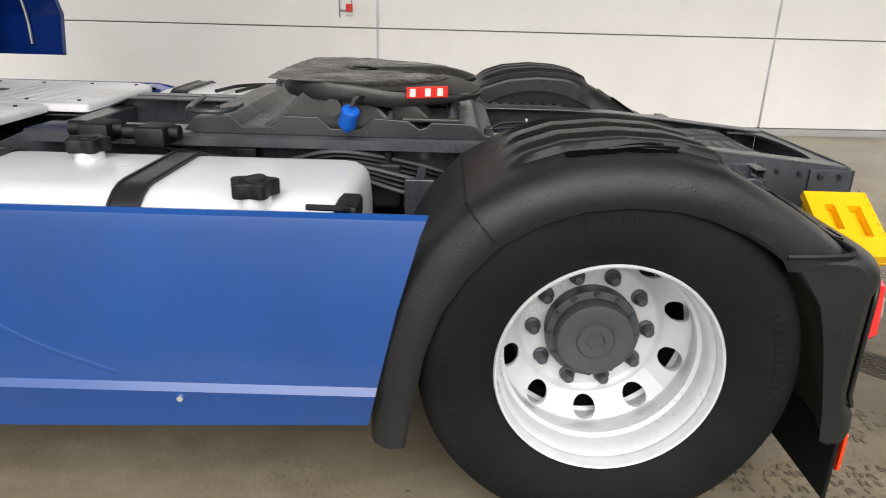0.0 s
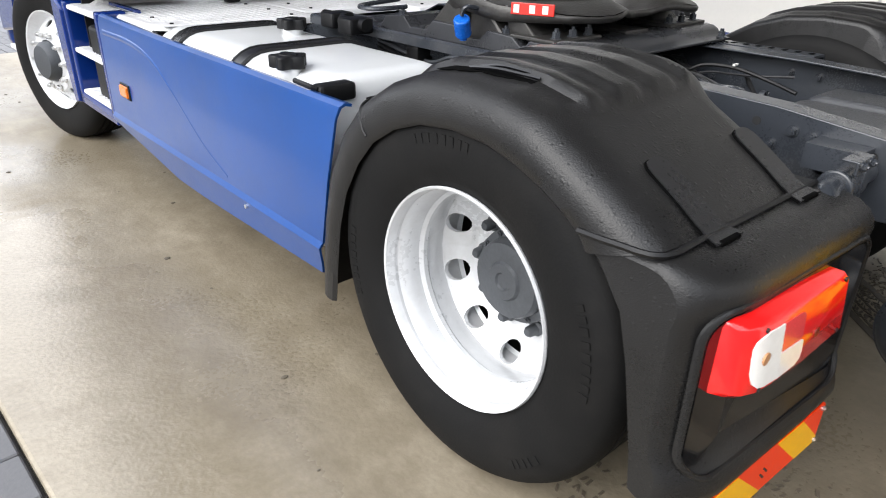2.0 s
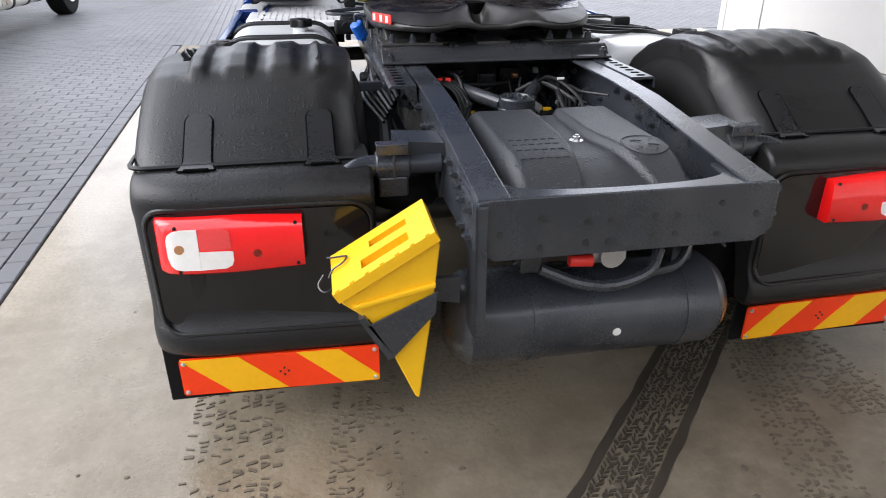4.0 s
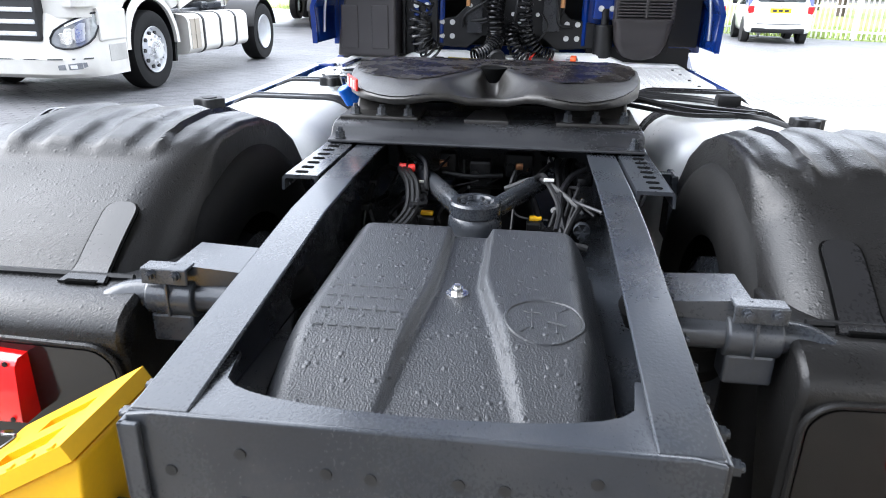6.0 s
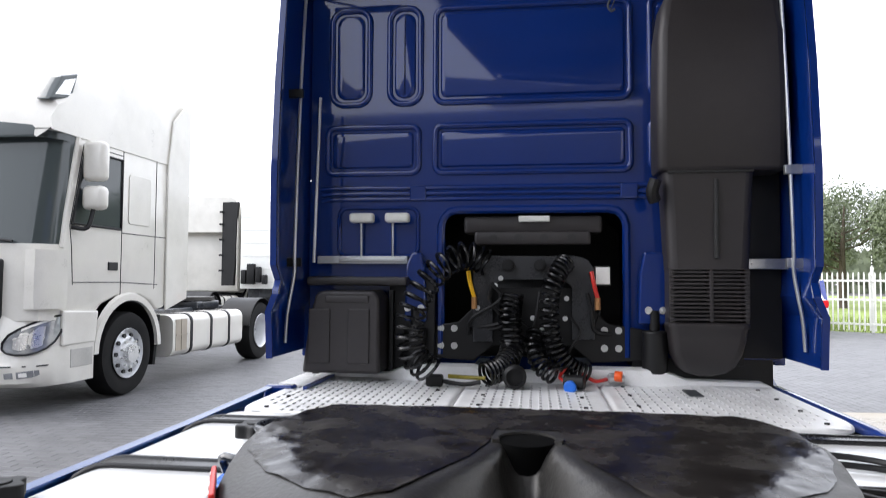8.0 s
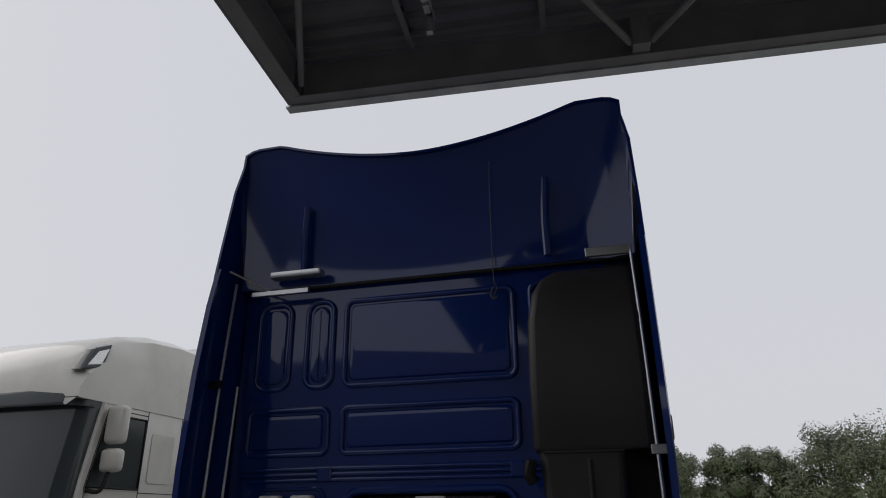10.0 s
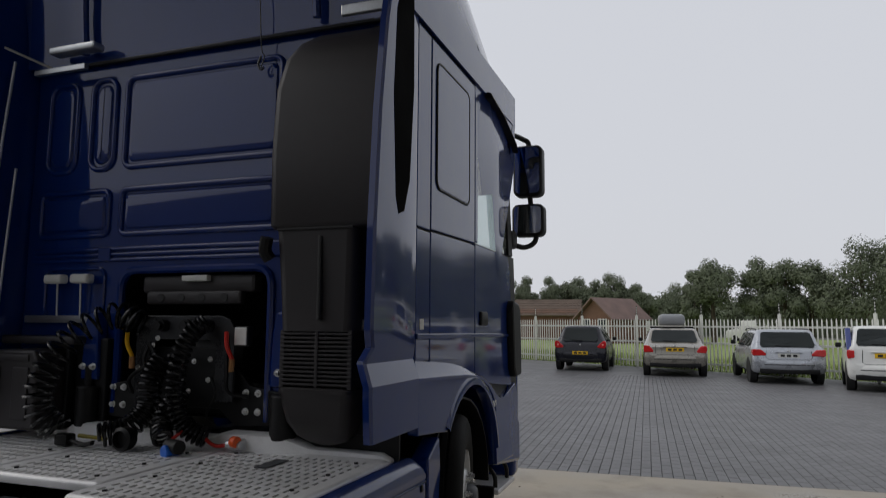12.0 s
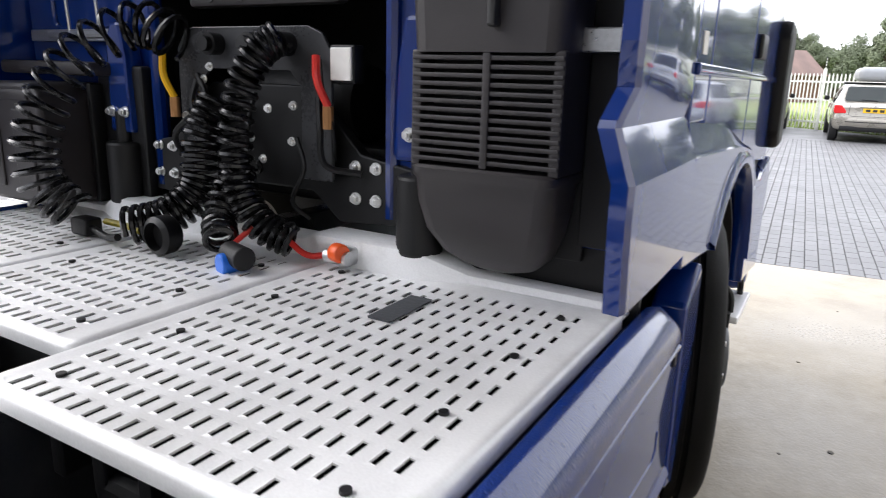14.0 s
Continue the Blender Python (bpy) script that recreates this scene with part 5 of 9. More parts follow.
# fifth wheel on its mounting plate
fw = thing("fifth_wheel", "", "")
fw.parent = truck
bm = B()
prism(bm, [(0.303, 0.950), (0.303, 0.959), (0.338, 0.964), (0.350, 0.972), (0.362, 0.988), (0.382, 0.998), (0.41, 1.001), (0.52, 1.001), (0.535, 0.985), (0.56, 0.978), (0.60, 1.005), (0.72, 1.012), (0.76, 0.975), (0.86, 0.972), (0.90, 1.01), (1.02, 1.012), (1.06, 0.975), (1.16, 0.972), (1.20, 1.01), (1.32, 1.0), (1.36, 0.955), (1.30, 0.945), (0.34, 0.945)], "x", -0.475, 0.475, 0.004)
part("mounting_plate", bm, MOUNT, fw, "dark ribbed steel mounting plate", smooth=30)
for s in (-1, 1):
    bm = B()
    prism(bm, [(s * 0.482, 0.946), (s * 0.397, 0.946), (s * 0.392, 0.86), (s * 0.40, 0.855), (s * 0.406, 0.936), (s * 0.48, 0.936), (s * 0.484, 0.932), (s * 0.486, 0.905), (s * 0.493, 0.905), (s * 0.491, 0.937)], "y", -0.06, 1.9)
    part("mounting_angle", bm, FRAME, fw)
    for k in range(7):
        sl = part("slot", prism(B(), rrect(-0.017, 0.017, -0.009, 0.009, 0.0085, 4), "z", 0.9455, 0.9475), HOLE, fw) if k == 0 else new("slot", sl.data)
        sl.parent, sl.location = fw, (s * 0.447, -0.03 + k * 0.05, 0)
    bolts("bolt", [(s * 0.44, y, 0.960 if y < 0.4 else 1.0) for y in (0.325, 0.66, 0.80, 0.96, 1.25)] + [(s * x, 0.45, 1.013) for x in (0.25, 0.335, 0.42)], (0, 0, 1), fw, FRAME, 0.0145, 0.02)
    bm = B()
    box(bm, (min(s * 0.215, s * 0.465), 0.418, 1.0), (max(s * 0.215, s * 0.465), 0.62, 1.013), 0.004)
    prism(bm, [(0.52, 1.005), (0.66, 1.005), (0.66, 1.075), (0.60, 1.075)], "x", s * 0.26, s * 0.44, 0.008)
    part("bolt_flange", bm, CAST, fw)
    bm = B()
    prism(bm, [(0.58, 0.96), (1.12, 0.96), (1.05, 1.0), (0.95, 1.095), (0.75, 1.095), (0.65, 1.0)], "x", s * 0.36, s * 0.46, 0.012)
    part("pedestal", bm, CAST, fw)
    bm = B()
    cyl(bm, (s * 0.34, 0.85, 1.045), (s * 0.49, 0.85, 1.045), 0.03, 16)
    part("pivot_pin", bm, CAST, fw)


def plate_outline():
    """Half of the coupling plate's outline, from the middle of the rear round to the front."""
    pts = [(0.0, 0.425), (0.06, 0.415), (0.12, 0.388), (0.165, 0.362), (0.21, 0.345), (0.25, 0.346), (0.295, 0.362), (0.34, 0.392), (0.39, 0.44), (0.43, 0.50), (0.465, 0.575), (0.49, 0.66), (0.502, 0.74)]
    for i in range(13):
        a = radians(90 * i / 12)
        pts.append((0.505 * math.cos(a) ** 0.85, 0.82 + 0.27 * math.sin(a) ** 0.9))
    return pts


half = plate_outline()


def drop(x, y):
    """The plate's rear ramps bend down towards the rim, and a valley leads to the throat."""
    if y > 0.80:
        return 0.0
    d = max(0.0, math.hypot(x, y - 0.86) - 0.425)
    out = -(0.13 * d + 1.1 * d * d) * min(1.0, (0.80 - y) / 0.12)
    wide = 0.050 + 0.160 * min(1.0, max(0.0, (0.74 - y) / 0.37)) ** 1.15
    q = abs(x) / wide
    if q < 1:
        f = min(1.0, (1 - q) * 1.35)
        out -= (0.048 + 0.037 * max(0.0, min(1.0, (y - 0.42) / 0.22)) + out * 0.7) * f * f * (3 - 2 * f) * min(1.0, (0.80 - y) / 0.09)
    return out


full = half + [(-x, y) for x, y in half[-2:0:-1]]
bm = B()
rings = []
for f, dz in ((0.965, -0.06), (0.995, -0.045), (1.0, -0.012), (0.988, 0.0)):
    rings.append([(x * f, 0.84 + (y - 0.84) * f, 1.128 + dz * (0.4 + 0.6 * min(1.0, max(0.0, (y - 0.40) / 0.3))) + drop(x, y)) for x, y in full])
loft(bm, rings, caps=False)


def filled(bm, outline, height, step=0.03, shrink=1.0, centre=(0, 0.84)):
    """A sheet inside an outline, following a height."""
    cx, cy = centre
    rim = [Vector((cx + (x - cx) * shrink, cy + (y - cy) * shrink)) for x, y in outline]
    n = len(rim)

    def inside(x, y):
        hit = False
        for i in range(n):
            a, b = rim[i], rim[(i + 1) % n]
            if (a.y > y) != (b.y > y) and x < (b.x - a.x) * (y - a.y) / (b.y - a.y) + a.x:
                hit = not hit
        return hit

    x0, x1 = min(p.x for p in rim), max(p.x for p in rim)
    y0, y1 = min(p.y for p in rim), max(p.y for p in rim)
    pts = list(rim)
    for i in range(int((x1 - x0) / step) + 1):
        for j in range(int((y1 - y0) / step) + 1):
            x, y = x0 + (i + 0.5 * (j % 2)) * step, y0 + j * step
            if inside(x, y) and min((Vector((x, y)) - p).length for p in rim) > step * 0.5:
                pts.append(Vector((x, y)))
    vs, _, fs, *_ = geometry.delaunay_2d_cdt(pts, [(i, (i + 1) % n) for i in range(n)], [], 1, 1e-5)
    t = B()
    vv = [t.verts.new((p.x, p.y, height(p.x, p.y))) for p in vs]
    for f in fs:
        c = sum((vs[i] for i in f), Vector((0, 0))) / len(f)
        if inside(c.x, c.y):
            t.faces.new([vv[i] for i in f])
    return merge(bm, t)


filled(bm, full, lambda x, y: 1.128 + drop(x, y), 0.011, 0.988)
bmesh.ops.remove_doubles(bm, verts=bm.verts[:], dist=0.0015)
part("coupling_plate", bm, CAST, fw, "worn cast plate smeared with black grease", smooth=62)
bm = B()
grng = random.Random(4)
outline = []
for i in range(64):
    a = radians(-90 + 27 + (360 - 54) * i / 63)
    r = 0.446 + grng.uniform(-0.008, 0.004)
    x, y = r * 1.12 * math.cos(a), 0.86 + r * math.sin(a)
    if y > 1.075:
        y = 1.075 + 0.1 * (y - 1.075)
    outline.append((x, y))
cen = [(-0.175, 0.48), (-0.138, 0.57), (-0.09, 0.68), (-0.066, 0.78), (-0.06, 0.885), (0.06, 0.885), (0.066, 0.78), (0.09, 0.68), (0.138, 0.57), (0.175, 0.48)]
filled(bm, outline + cen, lambda x, y: 1.1300 + 0.0022 * noise.noise((x * 28, y * 28, 0)) + 0.0016 * noise.noise((x * 70, y * 70, 2)) + drop(x, y), 0.012)
part("grease", bm, GREASE, fw, "thick black grease", smooth=80)
bm = B()
cyl(bm, (0, 0.80, 1.0), (0, 0.80, 1.1295), 0.05, 24)
part("throat", bm, HOLE, fw, "dark throat of the coupling")
bm = B()
loft(bm, [[(0.05 * math.cos(radians(q)), 0.80 + 0.05 * math.sin(radians(q)), z), (0.063 * math.cos(radians(q)), 0.80 + 0.063 * math.sin(radians(q)), z)] for q in range(-20, 201, 20) for z in (1.134,)], closed=False, thick=0.012)
part("throat_lip", bm, CAST, fw)
bm = B()
prism(bm, [(-0.03, 0.735), (0.045, 0.745), (0.055, 0.765), (-0.045, 0.76)], "z", 1.035, 1.06, 0.004)
part("lock_jaw", bm, STEEL, fw, "worn bright lock jaw")
bm = B()
prism(bm, [(-0.05, 0.60), (0.05, 0.60), (0.07, 0.42), (-0.07, 0.42)], "z", 0.995, 1.012, 0.003)
part("guide_plate", bm, CAST, fw)
bm = B()
box(bm, (-0.006, -0.075, -0.02), (0.002, 0.075, 0.018), 0.002, m=pose(-0.448, 0.537, 1.10, 0, 0, 25))
lab = part("warning_label", bm, REDP, fw, "red and white label")
for y in (-0.045, 0.0, 0.055):
    bm = B()
    box(bm, (-0.008, y - 0.01, -0.014), (-0.004, y + 0.01, 0.012), m=pose(-0.448, 0.537, 1.10, 0, 0, 25))
    part("label_bar", bm, LABEL, lab)
bm = B()
cyl(bm, (-0.515, 0.80, 0.99), (-0.545, 0.78, 1.05), 0.03, 18, bev=0.006)
cyl(bm, (-0.512, 0.802, 0.972), (-0.515, 0.80, 0.99), 0.014, 12)
part("grease_cartridge", bm, BLUEP, fw, "blue plastic cartridge")
bm = B()
tube(bm, [(-0.545, 0.78, 1.06), (-0.54, 0.76, 1.09), (-0.47, 0.74, 1.08)], 0.008, 8, 5)
part("grease_line", bm, FRAME, fw)
bm = B()
tube(bm, [(-0.42, 1.30, 1.06), (-0.62, 1.28, 1.05), (-0.66, 1.2, 1.05), (-0.62, 1.15, 1.05), (-0.5, 1.15, 1.05)], 0.009, 8, 5)
part("release_handle", bm, FRAME, fw)


# running gear under the frame, added to block light reaching the floor
gear = thing("running_gear", "", "")
gear.parent = truck
bm = B()
rev(bm, [(0.0, -0.24), (0.12, -0.22), (0.21, -0.12), (0.23, 0.0), (0.21, 0.12), (0.12, 0.22), (0.0, 0.24)], "y", (0, 0.0, 0.50), 24)
part("differential", bm, BLACK, gear)
bm = B()
cyl(bm, (0, 0.2, 0.52), (0, 2.4, 0.62), 0.055, 16)
part("drive_shaft", bm, BLACK, gear)
bm = B()
box(bm, (-0.30, 2.4, 0.30), (0.30, 4.2, 0.80), 0.08, 3)
part("transmission", bm, BLACK, gear)
# low black box added only to keep reflections off the slab
bm = B()
box(bm, (-0.52, 0.75, 0.27), (0.52, 2.3, 0.42), 0.05, 3)
part("low_light_block", bm, BLACK, gear)
for s in (-1, 1):
    bm = B()
    tube(bm, [(s * 0.42, 0.9, 0.62), (s * 0.44, 0.45, 0.44), (s * 0.46, 0.0, 0.38), (s * 0.47, -0.35, 0.58)], 0.035, 8, 5)
    part("spring_arm", bm, BLACK, gear)
    bm = B()
    cyl(bm, (s * 0.62, 0.0, 0.50), (s * 0.78, 0.0, 0.50), 0.21, 24, bev=0.02)
    part("brake_drum", bm, BLACK, gear)

# wheel chock in its holder, a loose thing
chock = thing("wheel_chock", "bright yellow plastic wheel chock in a dark holder", "wheel chock")
WEDGE = [(-0.69, 0.628), (-0.683, 0.638), (-0.454, 0.775), (-0.450, 0.765), (-0.468, 0.60), (-0.505, 0.325), (-0.515, 0.33), (-0.575, 0.48), (-0.625, 0.575)]
bm = B()
prism(bm, WEDGE, "y", -0.974, -0.784, 0.004)
part("wedge", bm, YELLOW, chock)
UP = Vector((-0.137, 0, 0.229)).normalized()
ALONG = Vector((0.229, 0, 0.137)).normalized()
face = Matrix(((ALONG.x, 0, UP.x, -0.5785), (0, 1, 0, -0.879), (ALONG.z, 0, UP.z, 0.7235), (0, 0, 0, 1)))
bm = B()
for x0, x1, y0, y1 in ((-0.145, 0.14, -0.106, -0.065), (-0.145, 0.14, -0.02, 0.02), (-0.145, 0.14, 0.055, 0.106), (-0.145, -0.06, -0.065, -0.02), (0.075, 0.14, -0.065, -0.02), (-0.145, -0.03, 0.02, 0.055), (0.08, 0.14, 0.02, 0.055)):
    box(bm, (x0, y0, -0.016), (x1, y1, 0.012), m=face)
bmesh.ops.remove_doubles(bm, verts=bm.verts, dist=0.0004)
part("sole", bm, YELLOW, chock, "yellow top plate with two slots")
part("rib", prism(B(), [(-0.668, 0.622), (-0.655, 0.612), (-0.462, 0.655), (-0.462, 0.668)], "y", -0.984, -0.972, 0.002), YELLOW, chock)
for k in range(7):
    part("grip_tooth", box(B(), (-0.138 + k * 0.042, -0.1045, 0.011), (-0.126 + k * 0.042, -0.095, 0.016), 0.001, m=face), YELLOW, chock)
bm = B()
tube(bm, [(-0.712, -0.80, 0.668), (-0.718, -0.815, 0.676), (-0.700, -0.828, 0.682), (-0.678, -0.832, 0.686), (-0.668, -0.848, 0.692), (-0.678, -0.866, 0.686), (-0.704, -0.870, 0.670), (-0.716, -0.874, 0.648)], 0.0027, 6, 5)
tube(bm, [(-0.73, -0.80, 0.62), (-0.745, -0.82, 0.60), (-0.73, -0.84, 0.59), (-0.70, -0.83, 0.60)], 0.0027, 6, 5)
part("wire_latch", bm, FRAME, truck, "bent dark wire latch").matrix_local = truck.matrix_basis.inverted()
bm = B()
prism(bm, [(-0.632, 0.565), (-0.458, 0.645), (-0.462, 0.585), (-0.568, 0.468)], "y", -0.985, -0.979, 0.002)
prism(bm, [(-0.632, 0.565), (-0.458, 0.645), (-0.462, 0.585), (-0.568, 0.468)], "y", -0.780, -0.774, 0.002)
prism(bm, [(-0.652, 0.585), (-0.636, 0.592), (-0.566, 0.468), (-0.584, 0.462)], "y", -0.985, -0.774)
prism(bm, [(-0.458, 0.645), (-0.39, 0.645), (-0.39, 0.57), (-0.458, 0.585)], "y", -0.92, -0.90)
part("chock_holder", bm, FRAME, truck).matrix_local = truck.matrix_basis.inverted()

# tanks behind the skirts
def tank(s, y0, y1):
    tk = thing("fuel_tank", "", "")
    tk.parent = truck
    sec = rrect(0.60, 1.215, 0.32, 0.925, 0.15, 7)
    rings = []
    for y, f in ((y0, 0.80), (y0 + 0.006, 0.90), (y0 + 0.02, 0.955), (y0 + 0.045, 0.99), (y0 + 0.08, 1.0), (y1 - 0.08, 1.0), (y1 - 0.045, 0.99), (y1 - 0.02, 0.955), (y1 - 0.006, 0.90), (y1, 0.80)):
        rings.append([(s * (0.9075 + (x - 0.9075) * f), y, 0.6225 + (z - 0.6225) * f) for x, z in sec])
    part("shell", loft(B(), rings), TANK, tk, "smooth silver painted shell", smooth=50)
    ys = (1.26, 1.82) if y1 < 2.4 else (1.26, 1.86, 2.3)
    for y in ys:
        bm = B()
        sec2 = rrect(0.597, 1.219, 0.317, 0.929, 0.153, 7)
        sec3 = rrect(0.593, 1.224, 0.313, 0.934, 0.156, 7)
        for ya, yb, o in ((y - 0.04, y + 0.04, sec3),):
            loft(bm, [[(s * x, ya, z) for x, z in o], [(s * x, yb, z) for x, z in o]])
        for yb in (y - 0.036, y + 0.036):
            tube(bm, [(s * x, yb, z) for x, z in sec3], 0.006, 6, 0, loop=True)
        part("strap", bm, STRAP, tk, "dark rubber-lined strap")
    for x, y in ((1.145, 0.94),) + (((0.80, 1.52),) if s < 0 else ()):
        bm = B()
        z = 0.915 if x < 1 else 0.893
        cyl(bm, (s * x, y, z - 0.05), (s * x, y, z + 0.035), 0.042, 24)
        nk = part("filler_neck", bm, TANK, tk)
        bm = B()
        prof = []
        for i in range(40):
            a = 2 * math.pi * i / 40
            r = 0.055 + 0.009 * math.cos(5 * a)
            prof.append((s * x + r * math.cos(a), y + r * math.sin(a)))
        prism(bm, prof, "z", z + 0.032, z + 0.072, 0.006)
        cyl(bm, (s * x, y, z + 0.068), (s * x, y, z + 0.076), 0.03, 20, bev=0.003)
        part("cap", bm, BLACK, nk, "black fuel cap")
    for k, xx in enumerate((0.75, 0.98) if s > 0 else ()):
        bm = B()
        tube(bm, [(s * 0.46, 1.05 + 0.1 * k, 0.985), (s * xx, 1.05 + 0.12 * k, 0.945), (s * 1.04, 1.2 + 0.1 * k, 0.935), (s * 0.9, 1.45 + 0.1 * k, 0.938), (s * 0.6, 1.5 + 0.1 * k, 0.945)], 0.009, 8, 6)
        part("cable", bm, BLACK, truck)


tank(-1, 0.70, 2.05)
tank(1, 0.70, 1.96)
bm = B()
box(bm, (-1.19, 0.68, 0.86), (-1.06, 0.74, 0.915), 0.012)
tube(bm, [(-1.19, 0.70, 0.905), (-1.21, 0.72, 0.915), (-1.205, 0.80, 0.915)], 0.008, 8, 5)
part("skirt_bracket", bm, BLACK, truck)
for x, y in ((-0.56, 1.42), (-0.52, 1.62)):
    bm = B()
    box(bm, (x - 0.06, y - 0.05, 0.92), (x + 0.06, y + 0.05, 0.985), 0.012)
    cyl(bm, (x, y - 0.08, 0.96), (x, y + 0.1, 0.96), 0.025, 12)
    part("air_valve", bm, BLACK, truck)
for s in (-1, 1):
    bm = B()
    box(bm, (min(s * 0.6, s * 1.2), 2.2 if s < 0 else 2.12, 0.36), (max(s * 0.6, s * 1.2), 3.0, 0.82), 0.02)
    part("battery_box", bm, BLACK, truck)
    bm = B()
    box(bm, (min(s * 0.39, s * 1.14), 2.13, 0.84), (max(s * 0.39, s * 1.14), 2.19, 0.885), 0.006)
    for k in range(6):
        box(bm, (min(s * (0.5 + k * 0.11), s * (0.53 + k * 0.11)), 2.12, 0.78), (max(s * (0.5 + k * 0.11), s * (0.53 + k * 0.11)), 2.17, 0.85), 0.004)
    part("deck_bearer", bm, BLACK, truck)
bm = B()
tube(bm, [(0.5, 1.15, 1.0), (0.75, 1.1, 0.955), (1.0, 1.12, 0.935), (1.08, 1.0, 0.93), (1.12, 0.85, 0.92)], 0.012, 8, 6)
part("cable", bm, BLACK, truck)
bm = B()
box(bm, (0.92, 1.32, 0.935), (1.02, 1.38, 0.985), 0.012)
part("cable_plug", bm, BLACK, truck)


# side skirts
def skirt(s, y_end):
    ys = [0.505 + 0.0 * i for i in range(1)] + [0.9, 1.3, 1.6, 1.85, 2.2, y_end - 0.02, y_end]
    rows = []
    low = lambda y: 0.32 - 0.03 * min(1, max(0, (y - 0.65) / 0.9)) + (0.09 * min(1, max(0, (y - 1.85) / 0.8)))
    top = lambda y: (0.905 if s < 0 else 0.865) + (0.02 if s < 0 else -0.02) * min(1, max(0, (y - 1.9) / 1.2))
    for k, y in enumerate(ys):
        row = []
        zt, zb = top(y), low(max(y, 0.66))
        for x, z in ((1.195, zt - 0.004), (1.22, zt + 0.002), (1.236, zt - 0.008), (1.243, zt - 0.045), (1.246, 0.66), (1.246, 0.445), (1.258, 0.425), (1.254, 0.405), (1.243, (0.4 + zb) / 2), (1.238, zb + 0.006), (1.21, zb)):
            yy = y
            if k == 0:
                f = max(0.0, (zt - z) / (zt - zb))
                yy = 0.505 + 0.15 * f ** 0.8
            row.append((s * x, yy, z))
        rows.append(row)
    bm = B()
    loft(bm, rows, closed=False, thick=0.008)
    # the near skirt takes the lit copy of the blue
    sk = part("side_skirt", bm, LIT_SPRAYED if s < 0 else BLUE, truck, "blue painted side skirt", smooth=30)
    bm = B()
    h = 1.246 - (0.021 if s < 0 else 0.003)
    tube(bm, [(s * h, y_end - 0.05, 0.84), (s * h, 2.2, 0.84), (s * h, 1.95, 0.80), (s * h, 1.75, 0.70), (s * h, 1.5, 0.55), (s * h, 1.3, 0.47)], 0.0225 if s < 0 else 0.006, 16, 6)
    part("swage_line", bm, LIT_SPRAYED if s < 0 else BLUE, sk)
    bm = B()
    box(bm, (min(s * 1.236, s * 1.262), 2.315, 0.565), (max(s * 1.236, s * 1.262), 2.415, 0.62), 0.006)
    ml = part("marker_lamp", bm, ORANGE, sk, "amber side marker lamp")
    bm = B()
    box(bm, (min(s * 1.24, s * 1.252), 2.305, 0.556), (max(s * 1.24, s * 1.252), 2.425, 0.629), 0.003)
    part("base", bm, BLACK, ml)
    bm = B()
    cyl(bm, (s * 1.24, 1.138, 0.405), (s * 1.262, 1.138, 0.405), 0.008, 10)
    part("screw", bm, CHROME, sk)


skirt(-1, 2.62)
skirt(1, 3.26)
# broad wet shoulder along the top of the far skirt, and its folds
bm = B()
rows = []
for y in (1.97, 1.985, 2.01, 2.04, 2.08, 2.13, 2.4, 2.8, 3.15, 3.20, 3.235, 3.25):
    g = min(1.0, max(0.0, (y - 1.97) / 0.16)) ** 0.6
    e = min(1.0, max(0.0, (3.25 - y) / 0.09)) ** 0.5
    top = 0.845 + 0.06 * g * (0.3 + 0.7 * e)
    inn = 1.232 - 0.06 * g
    rows.append([(inn, y, 0.80), (inn, y, top - 0.012), (inn + 0.008, y, top - 0.002), (inn + 0.02, y, top), (inn + 0.02 + 0.012 * g, y, top - 0.002), (1.240, y, top - 0.028 * g - 0.004), (1.2495, y, top - 0.036 * g - 0.012), (1.2505, y, 0.82), (1.2505, y, 0.80)])
loft(bm, rows)
part("skirt_shoulder", bm, mat("rain_wet_blue_paint", (0.001, 0.022, 0.16), 0.4, var=0.08, coat=1.0, rough_var=0.12, coat_rough=0.12, fine=240, drops=60, bump=0.8, spec=0.2), truck, "rain-wet blue shoulder", smooth=40)
for pts, r in (([(1.2465, 1.55, 0.80), (1.248, 1.8, 0.806), (1.248, 2.3, 0.80), (1.248, 3.25, 0.785)], 0.005), ([(1.2455, 2.28, 0.575), (1.2455, 2.41, 0.598), (1.2455, 2.8, 0.572), (1.2455, 3.07, 0.552)], 0.003), ([(1.2455, 3.07, 0.552), (1.2455, 3.10, 0.57), (1.2455, 3.10, 0.62)], 0.003)):
    part("skirt_fold", tube(B(), pts, r, 8, 0), BLUE, truck)
part("skirt_stop", box(B(), (1.238, 3.20, 0.745), (1.25, 3.225, 0.775), 0.003), BLACK, truck)
for s in (-1, 1):
    bm = B()
    prism(bm, [(3.28, 0.36), (3.28, 0.88), (3.44, 0.96), (3.46, 0.80), (3.42, 0.55), (3.36, 0.34)], "x", s * 1.16, s * 1.25, 0.012)
    part("wheel_panel", bm, BLUE, truck)
    bm = B()
    pts = []
    for i in range(14):
        a = radians(-5 + 185 * i / 13)
        pts.append((3.93 - 0.57 * math.cos(a), 0.53 + 0.57 * math.sin(a)))
    loft(bm, [[(s * 0.86, y, z) for y, z in pts], [(s * 1.2, y, z) for y, z in pts]], closed=False, thick=0.012)
    part("wheel_liner", bm, BLACK, truck)
